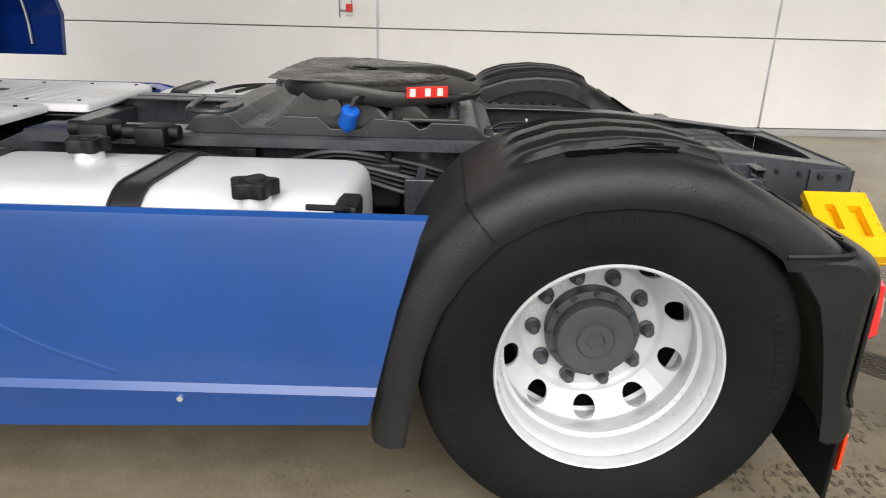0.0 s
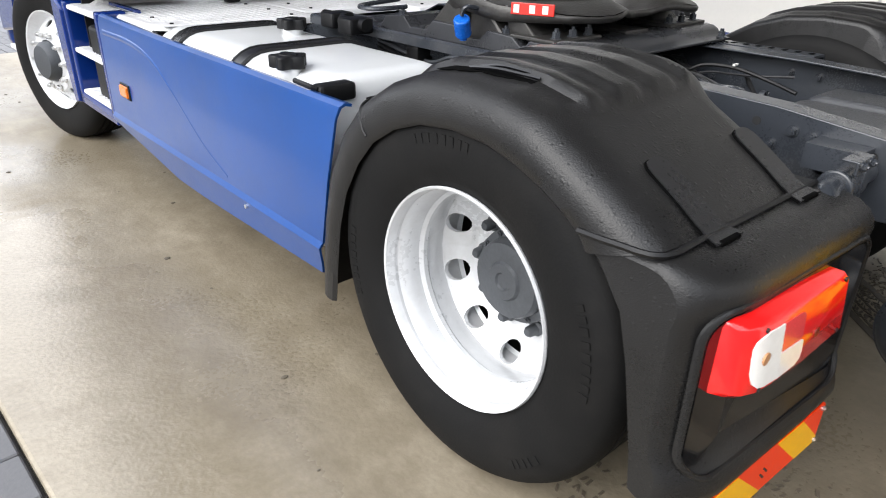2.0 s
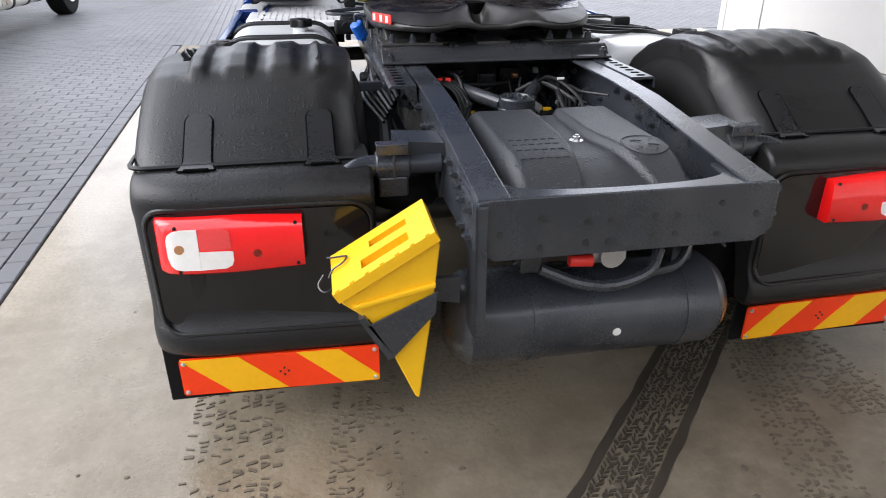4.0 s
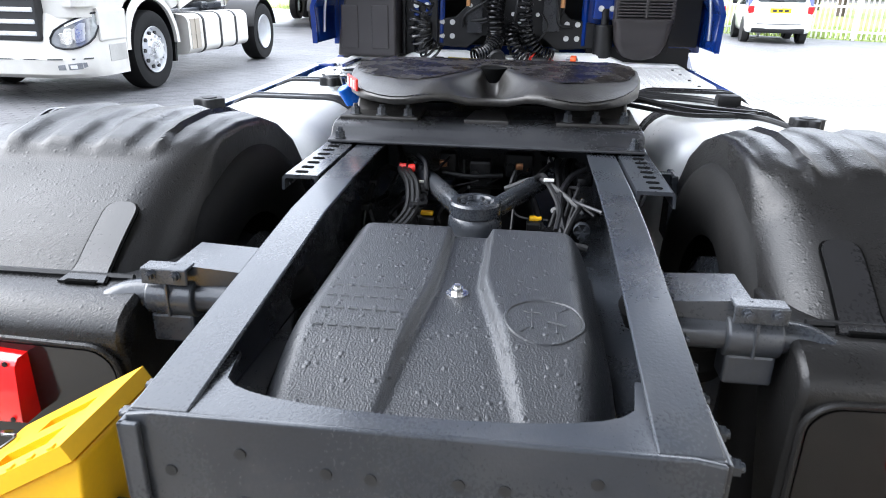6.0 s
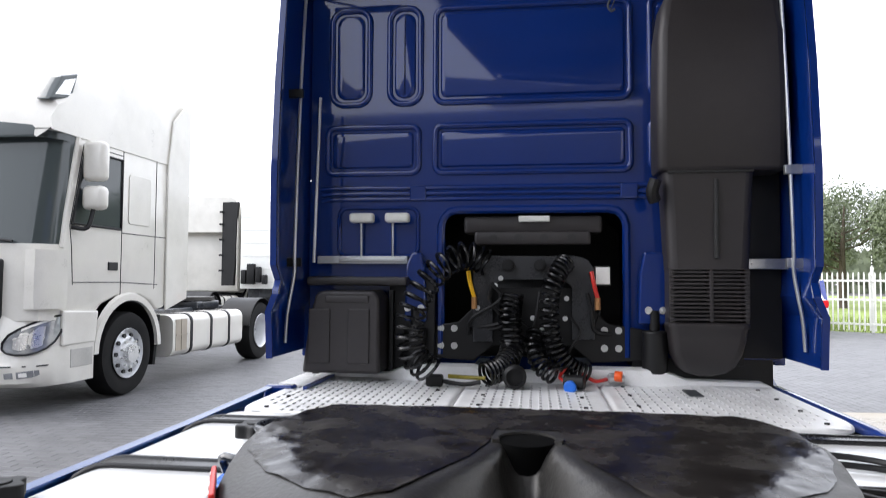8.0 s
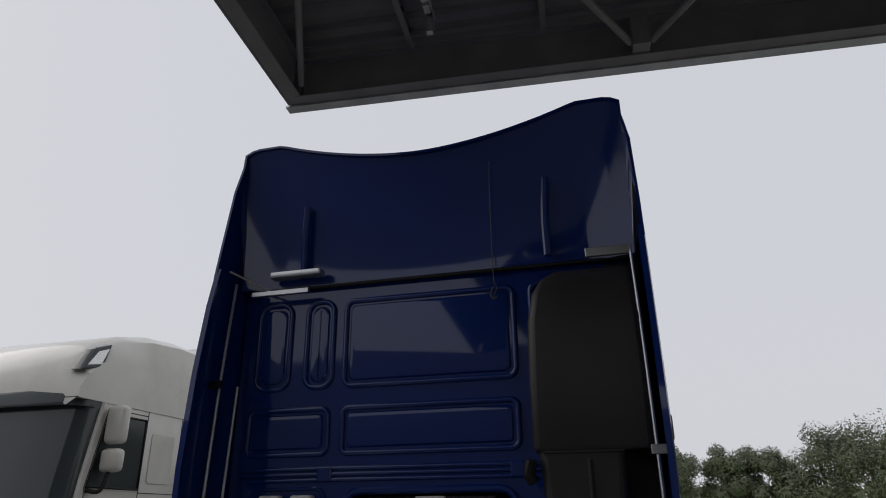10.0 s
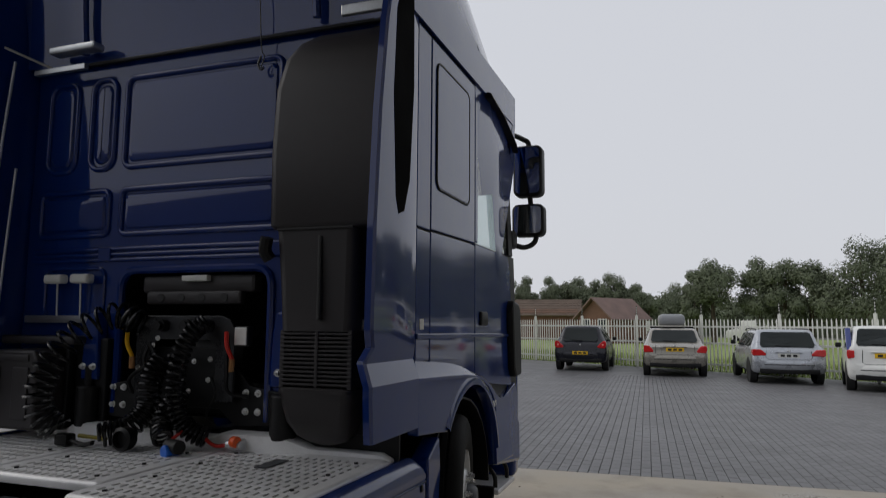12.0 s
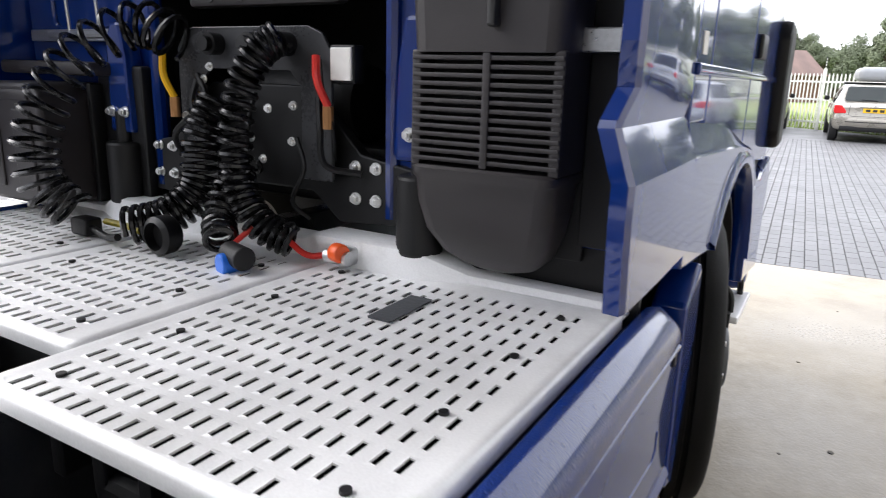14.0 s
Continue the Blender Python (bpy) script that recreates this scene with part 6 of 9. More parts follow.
# steps in the near skirt
st = thing("step_unit", "", "")
st.parent = truck
bm = B()
box(bm, (-1.24, 2.63, 0.40), (-1.10, 2.70, 0.92), 0.01)
box(bm, (-1.24, 3.20, 0.36), (-1.10, 3.27, 0.92), 0.01)
box(bm, (-1.24, 2.63, 0.36), (-1.05, 3.27, 0.43), 0.01)
box(bm, (-1.05, 2.63, 0.36), (-1.03, 3.27, 0.92))
part("frame", bm, BLUE, st)
for z in (0.45, 0.68, 0.905):
    bm = B()
    box(bm, (-1.235, 2.705, z - 0.025), (-1.05, 3.195, z), 0.008)
    for k in range(10):
        box(bm, (-1.22, 2.74 + k * 0.045, z), (-1.08, 2.755 + k * 0.045, z + 0.006))
    part("tread", bm, ALU, st, "silver aluminium step")

# aluminium deck behind the cab
def deck_panel(x0, x1, y0, y1, radii):
    """A pressed panel with rows of raised slots and a plain border."""
    dp = thing("deck_panel", "", "")
    dp.parent = truck
    PX, PY, z = 0.0402, 0.068, 0.905
    nx, ny = int((x1 - x0 - 0.09) / PX), int((y1 - y0 - 0.06) / PY)
    ax, ay = x0 + (x1 - x0 - nx * PX) / 2 - 0.004, y0 + 0.012
    verts, faces = [], []

    def quad(*p):
        i = len(verts)
        verts.extend(p)
        faces.append((i, i + 1, i + 2, i + 3))

    corner = [(x1, y1), (x0, y1), (x0, y0), (x1, y0)]
    for i in range(nx):
        for j in range(ny):
            px, qx, py, qy = ax + i * PX, ax + (i + 1) * PX, ay + j * PY, ay + (j + 1) * PY
            sx0, sx1, sy0, sy1 = px + 0.0145, px + 0.0255, py + 0.012, py + 0.052
            if min(math.hypot(sx0 - c[0], sy0 - c[1]) - 1.15 * r for c, r in zip(corner, radii)) < 0:
                quad((px, py, z), (qx, py, z), (qx, qy, z), (px, qy, z))
                continue
            O = [(px, py, z), (qx, py, z), (qx, qy, z), (px, qy, z)]
            M = [(sx0 - 0.005, sy0 - 0.007, z), (sx1 + 0.005, sy0 - 0.007, z), (sx1 + 0.005, sy1 + 0.007, z), (sx0 - 0.005, sy1 + 0.007, z)]
            I = [(sx0, sy0, z + 0.0022), (sx1, sy0, z + 0.0006), (sx1, sy1, z + 0.0006), (sx0, sy1, z + 0.0022)]
            D = [(p[0], p[1], z - 0.002) for p in I]
            for k in range(4):
                m = (k + 1) % 4
                quad(O[k], O[m], M[m], M[k])
                quad(M[k], M[m], I[m], I[k])
                quad(I[k], I[m], D[m], D[k])
    X0, X1, Y0, Y1 = ax, ax + nx * PX, ay, ay + ny * PY
    me = bpy.data.meshes.new("grating")
    me.from_pydata(verts, [], faces)
    me.materials.append(ALU)
    ob = new("grating", me)
    ob.parent = dp
    tagged(ob, "punched aluminium grating with slots")
    bm = B()
    out = rrect4(x0, x1, y0, y1, radii, 6)
    inn = [(min(max(x, X0), X1), min(max(y, Y0), Y1)) for x, y in out]
    cx, cy = (x0 + x1) / 2, (y0 + y1) / 2
    grow = lambda d: [(x + d * (1 if x > cx else -1), y + d * (1 if y > cy else -1)) for x, y in out]
    rows = [[(x, y, z - 0.035) for x, y in out], [(x, y, z - 0.012) for x, y in out], [(x, y, z - 0.004) for x, y in grow(-0.004)],
            [(x, y, z + 0.002) for x, y in grow(-0.014)], [(x, y, z + 0.001) for x, y in grow(-0.026)], [(ix, iy, z) for ix, iy in inn]]
    for a, b in zip(rows, rows[1:]):
        for k in range(len(a)):
            m = (k + 1) % len(a)
            pts = [a[k], a[m], b[m], b[k]]
            uniq = [p for q, p in enumerate(pts) if p not in pts[:q]]
            if len(uniq) > 2:
                bm.faces.new([bm.verts.new(p) for p in uniq])
    bmesh.ops.remove_doubles(bm, verts=bm.verts[:], dist=1e-5)
    part("border", bm, ALU, dp, "smooth aluminium border", smooth=50)
    for x, y in [(cx + q * (x1 - cx - 0.105), y0 + dy) for q in (-1, 1) for dy in (0.09, 0.335, 0.60, 0.845)]:
        bm = B()
        cyl(bm, (x, y, z), (x, y, z + 0.006), 0.009, 10)
        part("fastener", bm, BLACK, dp)
    # near-black sheet under the grating, for the shade below its slots
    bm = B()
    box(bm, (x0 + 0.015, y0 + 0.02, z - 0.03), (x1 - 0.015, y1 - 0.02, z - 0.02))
    part("dark_backing", bm, HOLE, dp)
    return dp


deck_panel(0.325, 1.15, 2.10, 3.07, (0.012, 0.012, 0.03, 0.15))
deck_panel(-0.32, 0.32, 2.27, 3.07, (0.012, 0.012, 0.03, 0.03))
deck_panel(-1.15, -0.325, 2.10, 3.07, (0.012, 0.012, 0.15, 0.03))
bm = B()
prism(bm, rrect(0.69, 0.75, 2.71, 2.885, 0.004, 2), "z", 0.9065, 0.911)
part("type_plate", bm, HUB, truck, "dark type plate on the deck")
# the raised curb along the front of the deck
bm = B()
prof = []
X = [-1.15, -1.10, -0.75, -0.62, -0.30, -0.22, 0.22, 0.30, 0.62, 0.75, 1.10, 1.15]
Z = [0.905, 0.93, 0.935, 0.985, 0.985, 0.96, 0.96, 0.985, 0.985, 0.935, 0.93, 0.905]
F = [3.062, 3.062, 3.05, 3.0, 3.0, 3.02, 3.02, 3.0, 3.0, 3.05, 3.062, 3.062]
loft(bm, [[(x, f, 0.89), (x, f + 0.006, z - 0.008), (x, f + 0.018, z), (x, 3.105, z), (x, 3.112, z - 0.008), (x, 3.112, 0.89)] for x, z, f in zip(X, Z, F)])
part("deck_curb", bm, ALU, truck, "pale aluminium curb", smooth=40)

# ---- cab ----
cab = thing("cab", "", "")
cab.parent = truck
YB = 3.12


def slab(bm, pts, y0=YB, y1=YB + 0.03):
    return prism(bm, pts, "y", y0, y1)


bm = B()
slab(bm, [(-1.19, 1.02), (-0.475, 1.02), (-0.475, 1.70), (-0.46, 1.745), (-0.43, 1.775), (-0.38, 1.785), (0.38, 1.785), (0.43, 1.775), (0.46, 1.745), (0.475, 1.70), (0.475, 1.02), (1.19, 1.02), (1.19, 3.0), (-1.19, 3.0)])
part("back_wall", bm, BLUE, cab, "glossy blue back wall", smooth=30)


def pressed_panel(x0, x1, z0, z1, r, depth=0.010):
    bm = B()
    tube(bm, [(x, YB - 0.002, z) for x, z in rrect(x0, x1, z0, z1, r, 8)], 0.017, 12, 0, loop=True)
    rings = []
    for d, y in ((0.028, YB - 0.0005), (0.036, YB - depth), (0.05, YB - depth - 0.002)):
        rings.append([(x, y, z) for x, z in rrect(x0 + d, x1 - d, z0 + d, z1 - d, max(0.008, r - d * 0.6))])
    t = B()
    loft(t, rings, caps=False)
    t.faces.new([t.verts.new(p) for p in rings[-1]])
    bmesh.ops.remove_doubles(t, verts=t.verts[:], dist=1e-5)
    merge(bm, t)
    part("pressed_panel", bm, BLUE, cab, smooth=40)


for q in ((-0.51, 0.50, 2.36, 2.87, 0.05), (-0.51, 0.50, 1.985, 2.235, 0.04), (-1.10, -0.60, 1.985, 2.235, 0.04), (-1.08, -0.87, 2.36, 2.88, 0.07), (-0.76, -0.59, 2.36, 2.88, 0.07), (0.60, 0.78, 2.36, 2.88, 0.05), (0.60, 0.78, 1.985, 2.235, 0.04)):
    pressed_panel(*q)
bm = B()
tube(bm, [(-0.475, YB - 0.004, 1.03), (-0.475, YB - 0.004, 1.70), (-0.46, YB - 0.004, 1.745), (-0.43, YB - 0.004, 1.775), (-0.38, YB - 0.004, 1.785), (0.38, YB - 0.004, 1.785), (0.43, YB - 0.004, 1.775), (0.46, YB - 0.004, 1.745), (0.475, YB - 0.004, 1.70), (0.475, YB - 0.004, 1.03)], 0.022, 8, 0)
part("opening_flange", bm, BLUE, cab)
for z in (1.845, 1.875, 1.905):
    bm = B()
    tube(bm, [(-1.13, YB - 0.002, z), (1.13, YB - 0.002, z)], 0.013, 12, 0)
    part("bead", bm, BLUE, cab)
for x in (-0.60, 0.49):
    bm = B()
    box(bm, (x - 0.045, YB - 0.02, 1.835), (x + 0.045, YB, 1.915), 0.008)
    part("bead_block", bm, BLUE, cab)
bm = B()
loft(bm, [[(-0.56, y, 0.95), (-0.56, y, 1.72), (-0.44, y, 1.82), (0.44, y, 1.82), (0.56, y, 1.72), (0.56, y, 0.95)] for y in (YB + 0.03, 3.95)], closed=False, thick=0.02)
bm.faces.new([bm.verts.new(p) for p in ((-0.6, 3.95, 0.95), (-0.6, 3.95, 1.85), (0.6, 3.95, 1.85), (0.6, 3.95, 0.95))])
part("engine_tunnel", bm, BLACK, cab)
bm = B()
box(bm, (-0.36, 3.14, 1.66), (0.36, 3.24, 1.755), 0.02)
box(bm, (-0.30, 3.11, 1.60), (0.30, 3.16, 1.67), 0.015)
part("upper_crossbar", bm, DUCT, cab)
holes("crossbar_hole", [(x, 3.1085, 1.635) for x in (-0.2, -0.07, 0.06, 0.2)], "y", cab, 0.022, 0.004)
bm = B()
box(bm, (-0.07, 3.105, 1.72), (0.09, 3.142, 1.75), 0.004)
part("crossbar_label", bm, LABEL, cab)

# wiring and hose carrier in the opening
hc = thing("hose_carrier", "", "")
hc.parent = truck
bm = B()
prism(bm, [(-0.30, 1.10), (-0.30, 1.48), (-0.27, 1.52), (-0.23, 1.54), (0.23, 1.54), (0.28, 1.52), (0.31, 1.47), (0.31, 1.12), (0.20, 1.12), (0.20, 1.38), (0.16, 1.42), (-0.16, 1.42), (-0.20, 1.38), (-0.20, 1.10)], "y", 3.06, 3.072, 0.003)
part("carrier_plate", bm, MOUNT, hc, "dark steel carrier plate")
for x in (-0.12, 0.04, 0.16):
    bm = B()
    cyl(bm, (x, 3.02, 1.49), (x, 3.06, 1.49), 0.032, 16)
    cyl(bm, (x, 3.0, 1.49), (x, 3.02, 1.49), 0.022, 16)
    part("socket", bm, BLACK, hc)
bm = B()
prism(bm, [(-0.62, 1.02), (-0.62, 1.16), (-0.38, 1.20), (-0.20, 1.38), (0.20, 1.38), (0.38, 1.20), (0.62, 1.16), (0.62, 1.02), (0.30, 1.0), (0.2, 1.08), (-0.2, 1.08), (-0.30, 1.0)], "y", 3.10, 3.14, 0.006)
part("rear_support", bm, BLACK, hc)
for x0 in (-0.437, 0.396):
    bolts("support_bolt", [(x0 + dx, 3.10, 1.12 + dz) for dx in (-0.035, 0.035) for dz in (-0.045, 0.045)], (0, -1, 0), hc, CHROME, 0.0135, 0.012)
for s in (-1, 1):
    bm = B()
    cyl(bm, (s * 0.60, 3.06, 0.96), (s * 0.60, 3.06, 1.17), 0.062, 20, bev=0.01)
    cyl(bm, (s * 0.60, 3.06, 1.17), (s * 0.60, 3.06, 1.27), 0.025, 12)
    part("cab_damper", bm, BLACK, hc)
    bm = B()
    w_ = 0.02 if s > 0 else 0.0
    prism(bm, [(s * (0.54 - w_), 1.20), (s * (0.66 + w_), 1.20), (s * (0.65 + w_), 1.50), (s * (0.62 + w_), 1.56), (s * (0.57 - w_), 1.56), (s * (0.55 - w_), 1.45)], "y", 3.05, 3.118, 0.012)
    part("cab_mount", bm, BLUE, hc, "blue painted cab mount")
    bolts("mount_bolt", [(s * 0.57, 3.05, 1.27), (s * 0.64, 3.05, 1.27)], (0, -1, 0), hc, CHROME, 0.014, 0.014)
rng = random.Random(21)
for k in range(8):
    bolts("small_bolt", [(rng.uniform(-0.28, 0.28), 3.06, rng.uniform(1.14, 1.5))], (0, -1, 0), hc, CHROME, 0.010, 0.008)
bm = B()
box(bm, (0.31, 3.055, 1.39), (0.392, 3.10, 1.49), 0.006)
wl_ = part("work_lamp", bm, BLACK, hc)
bm = B()
box(bm, (0.316, 3.047, 1.397), (0.386, 3.057, 1.483), 0.004)
part("lens", bm, WLENS, wl_, "clear ribbed lens")
for x, m_, z0, z1 in ((-0.322, YELLOW, 1.33, 1.46), (0.292, REDP, 1.33, 1.46)):
    bm = B()
    tube(bm, [(x + 0.03, 3.03, z0), (x + 0.012, 3.01, (z0 + z1) / 2), (x, 3.02, z1)], 0.011, 8, 5)
    part("air_coupling", bm, m_, hc)
    bm = B()
    cyl(bm, (x + 0.03, 3.03, z0 - 0.06), (x + 0.03, 3.03, z0), 0.015, 10)
    part("brass_end", bm, mat("brass_end_%s" % ("a" if x < 0 else "b"), (0.4, 0.2, 0.08), 0.4, 0.6), hc)
COILS = (([(-0.22, 3.0, 1.50), (-0.33, 2.95, 1.54), (-0.46, 2.85, 1.46), (-0.545, 2.78, 1.32), (-0.575, 2.74, 1.18), (-0.55, 2.74, 1.06), (-0.48, 2.78, 0.985)], 0.064, 0.0085, 19),
         ([(-0.10, 3.03, 1.34), (-0.11, 2.97, 1.22), (-0.10, 2.94, 1.08), (-0.14, 2.86, 1.0), (-0.22, 2.78, 0.972)], 0.052, 0.0085, 20),
         ([(0.02, 3.03, 1.16), (0.01, 2.96, 1.09), (0.04, 2.89, 1.01), (0.11, 2.83, 0.965)], 0.042, 0.0085, 10),
         ([(0.17, 3.02, 1.51), (0.13, 2.97, 1.46), (0.09, 2.94, 1.35), (0.085, 2.92, 1.2), (0.115, 2.91, 1.08), (0.18, 2.92, 1.0), (0.26, 2.95, 0.965)], 0.042, 0.0085, 25))
for pts, big, r, turns in COILS:
    part("spiral_hose", coil(B(), pts, big, r, turns), HOSE, hc, "black spiral hose")
bm = B()
rev(bm, [(0.0, 0.0), (0.05, 0.0), (0.055, -0.01), (0.055, -0.05), (0.04, -0.06), (0.04, -0.03), (0.0, -0.03)], "y", (-0.08, 2.82, 0.965), 20)
part("large_plug", bm, BLACK, hc)
bm = B()
cyl(bm, (0.15, 2.82, 0.945), (0.24, 2.79, 0.945), 0.032, 16, bev=0.004)
part("plug", bm, BLACK, hc)
bm = B()
cyl(bm, (0.17, 2.765, 0.925), (0.19, 2.83, 0.925), 0.03, 16, 0.03, 0.006)
part("plug_cap", bm, BLUEP, hc, "blue plug cap")
bm = B()
tube(bm, [(0.16, 2.9, 1.0), (0.13, 2.86, 0.96), (0.15, 2.83, 0.945)], 0.008, 8, 5)
part("red_sleeve", bm, REDP, hc)
bm = B()
tube(bm, [(0.24, 2.95, 0.965), (0.30, 2.96, 0.93), (0.36, 2.99, 0.935)], 0.009, 8, 5)
part("red_sleeve", bm, REDP, hc)
bm = B()
box(bm, (0.365, 2.975, 0.915), (0.44, 3.03, 0.965), 0.012)
cyl(bm, (0.365, 2.965, 0.94), (0.44, 2.965, 0.94), 0.02, 12)
part("coupling_head", bm, STEEL, hc)
bm = B()
cyl(bm, (0.395, 2.96, 0.955), (0.43, 2.95, 0.955), 0.026, 16, bev=0.005)
part("coupling_cap", bm, mat("orange_red_cap", (0.8, 0.10, 0.01), 0.35), hc, "orange-red coupling cap")
bm = B()
box(bm, (-0.50, 2.775, 0.91), (-0.42, 2.835, 0.965), 0.01)
part("square_plug", bm, BLACK, hc)
bm = B()
tube(bm, [(-0.42, 2.80, 0.935), (-0.32, 2.78, 0.925), (-0.24, 2.76, 0.94)], 0.011, 8, 5)
part("cable", bm, BLACK, hc)
bm = B()
tube(bm, [(-0.40, 2.83, 0.955), (-0.32, 2.84, 0.95), (-0.22, 2.82, 0.95)], 0.010, 8, 5)
part("taped_cable", bm, mat("yellow_tape", (0.4, 0.33, 0.03), 0.5, var=0.5, fine=90), hc)
for k in range(9):
    bm = B()
    x, z = rng.uniform(-0.3, 0.3), rng.uniform(1.2, 1.48)
    tube(bm, [(x, 3.05, z), (x + rng.uniform(-0.05, 0.05), 3.03, z - 0.08), (x + rng.uniform(-0.1, 0.1), 3.035, z - 0.18), (x + rng.uniform(-0.14, 0.14), 3.08, z - rng.uniform(0.2, 0.3))], rng.choice((0.005, 0.007, 0.01)), 7, 6)
    part("cable", bm, BLACK, hc)
bm = B()
rev(bm, [(0.0, -0.2), (0.12, -0.2), (0.14, -0.15), (0.14, 0.15), (0.12, 0.2), (0, 0.2)], "x", (0.0, 3.4, 1.32), 24)
box(bm, (-0.35, 3.3, 1.0), (0.35, 3.8, 1.2), 0.03)
part("engine_end", bm, BLACK, hc)

# folding platform bracket and box on the near side
bm = B()
tube(bm, [(-1.02, 3.09, 1.52), (-0.66, 3.09, 1.52)], 0.014, 8, 0)
tube(bm, [(-0.90, 3.09, 1.52), (-0.90, 3.08, 1.72)], 0.006, 8, 0)
tube(bm, [(-0.73, 3.09, 1.52), (-0.73, 3.08, 1.72)], 0.006, 8, 0)
part("bracket", bm, STEEL, cab)
for x in (-0.89, -0.70):
    bm = B()
    box(bm, (x - 0.065, 3.03, 1.715), (x + 0.065, 3.09, 1.765), 0.015, 3)
    part("bracket_pad", bm, LABEL, cab, "pale plastic pad")
bm = B()
tube(bm, [(x, YB - 0.003, z) for x, z in rrect(-1.03, -0.60, 1.54, 1.80, 0.05)], 0.012, 8, 0, loop=True)
part("recess_flange", bm, BLUE, cab)
bm = B()
box(bm, (-1.16, 2.97, 1.385), (-0.63, 3.115, 1.43), 0.012)
part("box_ledge", bm, DUCT, cab)
bm = B()
box(bm, (-1.14, 3.085, 1.50), (-0.65, 3.115, 1.54), 0.003)
part("bracket_rail", bm, STEEL, cab)
bm = B()
box(bm, (-0.98, 2.98, 3.02), (-0.64, 3.06, 3.06), 0.012)
box(bm, (-1.10, 3.0, 2.915), (-0.72, 3.03, 2.945), 0.003)
part("upper_bracket", bm, STEEL, cab)
bm = B()
tube(bm, [(-1.19, 2.88, 3.05), (-0.98, 3.02, 2.95)], 0.007, 6, 0)
part("stay", bm, STEEL, cab)
bm = B()
box(bm, (0.93, 2.92, 2.935), (1.17, 2.945, 2.985), 0.004)
part("deflector_bracket", bm, STEEL, cab)
bm = B()
tube(bm, [(0.40, 3.06, 2.80), (0.42, 3.06, 2.86), (0.405, 3.05, 2.93), (0.41, 3.0, 3.4), (0.42, 2.97, 3.62)], 0.003, 6, 5)
tube(bm, [(0.40, 3.06, 2.86), (0.385, 3.06, 2.82), (0.40, 3.06, 2.79), (0.42, 3.06, 2.80)], 0.006, 6, 5)
part("hook_wire", bm, HUB, cab)
bm = B()
prism(bm, [(-1.14, 0.95), (-0.745, 0.95), (-0.745, 1.32), (-0.775, 1.36), (-1.04, 1.36), (-1.075, 1.34), (-1.105, 1.22)], "y", 2.86, 3.10, 0.016, 3)
sb = part("storage_box", bm, DUCT, truck, "black plastic storage box")
for x0, x1, z0, z1 in ((-1.02, -0.80, 1.30, 1.335), (-1.105, -0.995, 1.0, 1.27), (-0.905, -0.795, 1.0, 1.27)):
    bm = B()
    box(bm, (x0, 2.852, z0), (x1, 2.862, z1), 0.005)
    part("raised_panel", bm, DUCT, sb)
bm = B()
box(bm, (-0.742, 3.07, 0.95), (-0.50, 3.115, 1.42), 0.01)
box(bm, (-0.735, 3.02, 0.95), (-0.71, 3.07, 1.36), 0.006)
part("mounting_panel", bm, BLACK, truck)

for s in (-1, 1):
    bm = B()
    prism(bm, [(s * 0.5, 0.62), (s * 0.5, 1.03), (s * 1.17, 1.03), (s * 1.17, 0.62)], "y", 3.118, 3.135)
    part("rear_sill", bm, BLACK, cab)
# black sheets put in for the deep shade between duct and deflector
bm = B()
box(bm, (1.02, 3.085, 1.04), (1.206, 3.112, 2.94), 0.003)
box(bm, (0.90, 3.092, 1.0), (1.03, 3.110, 1.25), 0.003)
part("gap_shade", bm, BLACK, cab)

# air intake duct
dk = thing("air_intake", "", "")
dk.parent = truck
bm = B()
rings = []
for z, x0, x1, y0 in ((0.955, 0.79, 0.88, 3.04), (0.97, 0.74, 0.93, 3.02), (1.0, 0.70, 0.965, 2.99), (1.06, 0.668, 0.99, 2.955), (1.13, 0.655, 1.005, 2.935), (1.185, 0.65, 1.01, 2.93), (1.195, 0.645, 1.02, 2.922), (1.212, 0.645, 1.02, 2.922), (1.218, 0.65, 1.01, 2.93)):
    rings.append([(x, y, z) for x, y in rrect(x0, x1, y0, 3.115, 0.04, 4)])
loft(bm, rings)
part("bowl", bm, DUCT, dk, smooth=50)
bm = B()
rings = []
for z, x0, x1, y0 in ((1.47, 0.645, 1.02, 2.93), (1.70, 0.635, 1.03, 2.92), (1.935, 0.62, 1.04, 2.905), (1.94, 0.60, 1.175, 2.895), (1.96, 0.592, 1.185, 2.885), (2.3, 0.592, 1.19, 2.875), (2.6, 0.60, 1.185, 2.885), (2.76, 0.625, 1.175, 2.92), (2.85, 0.67, 1.17, 2.97), (2.90, 0.73, 1.165, 3.02)):
    rings.append([(x, y, z) for x, y in rrect(x0, x1, y0, 3.115, 0.045, 4)])
loft(bm, rings)
part("duct", bm, DUCT, dk, "matt black moulded duct", smooth=50)
bm = B()
box(bm, (0.852, 2.900, 1.52), (0.872, 2.935, 1.90), 0.006)
box(bm, (0.64, 2.895, 1.928), (1.03, 2.912, 1.94), 0.003)
part("duct_groove", bm, INK, dk)
bm = B()
box(bm, (0.665, 3.0, 1.215), (1.0, 3.115, 1.475))
part("grille_core", bm, INK, dk)
for k in range(13):
    bm = B()
    box(bm, (0.652, 2.935, 1.228 + k * 0.0188), (1.015, 3.03, 1.238 + k * 0.0188), 0.002)
    part("grille_slat", bm, DUCT, dk)
bm = B()
box(bm, (0.832, 2.931, 1.22), (0.85, 3.0, 1.47), 0.003)
part("grille_bar", bm, DUCT, dk)
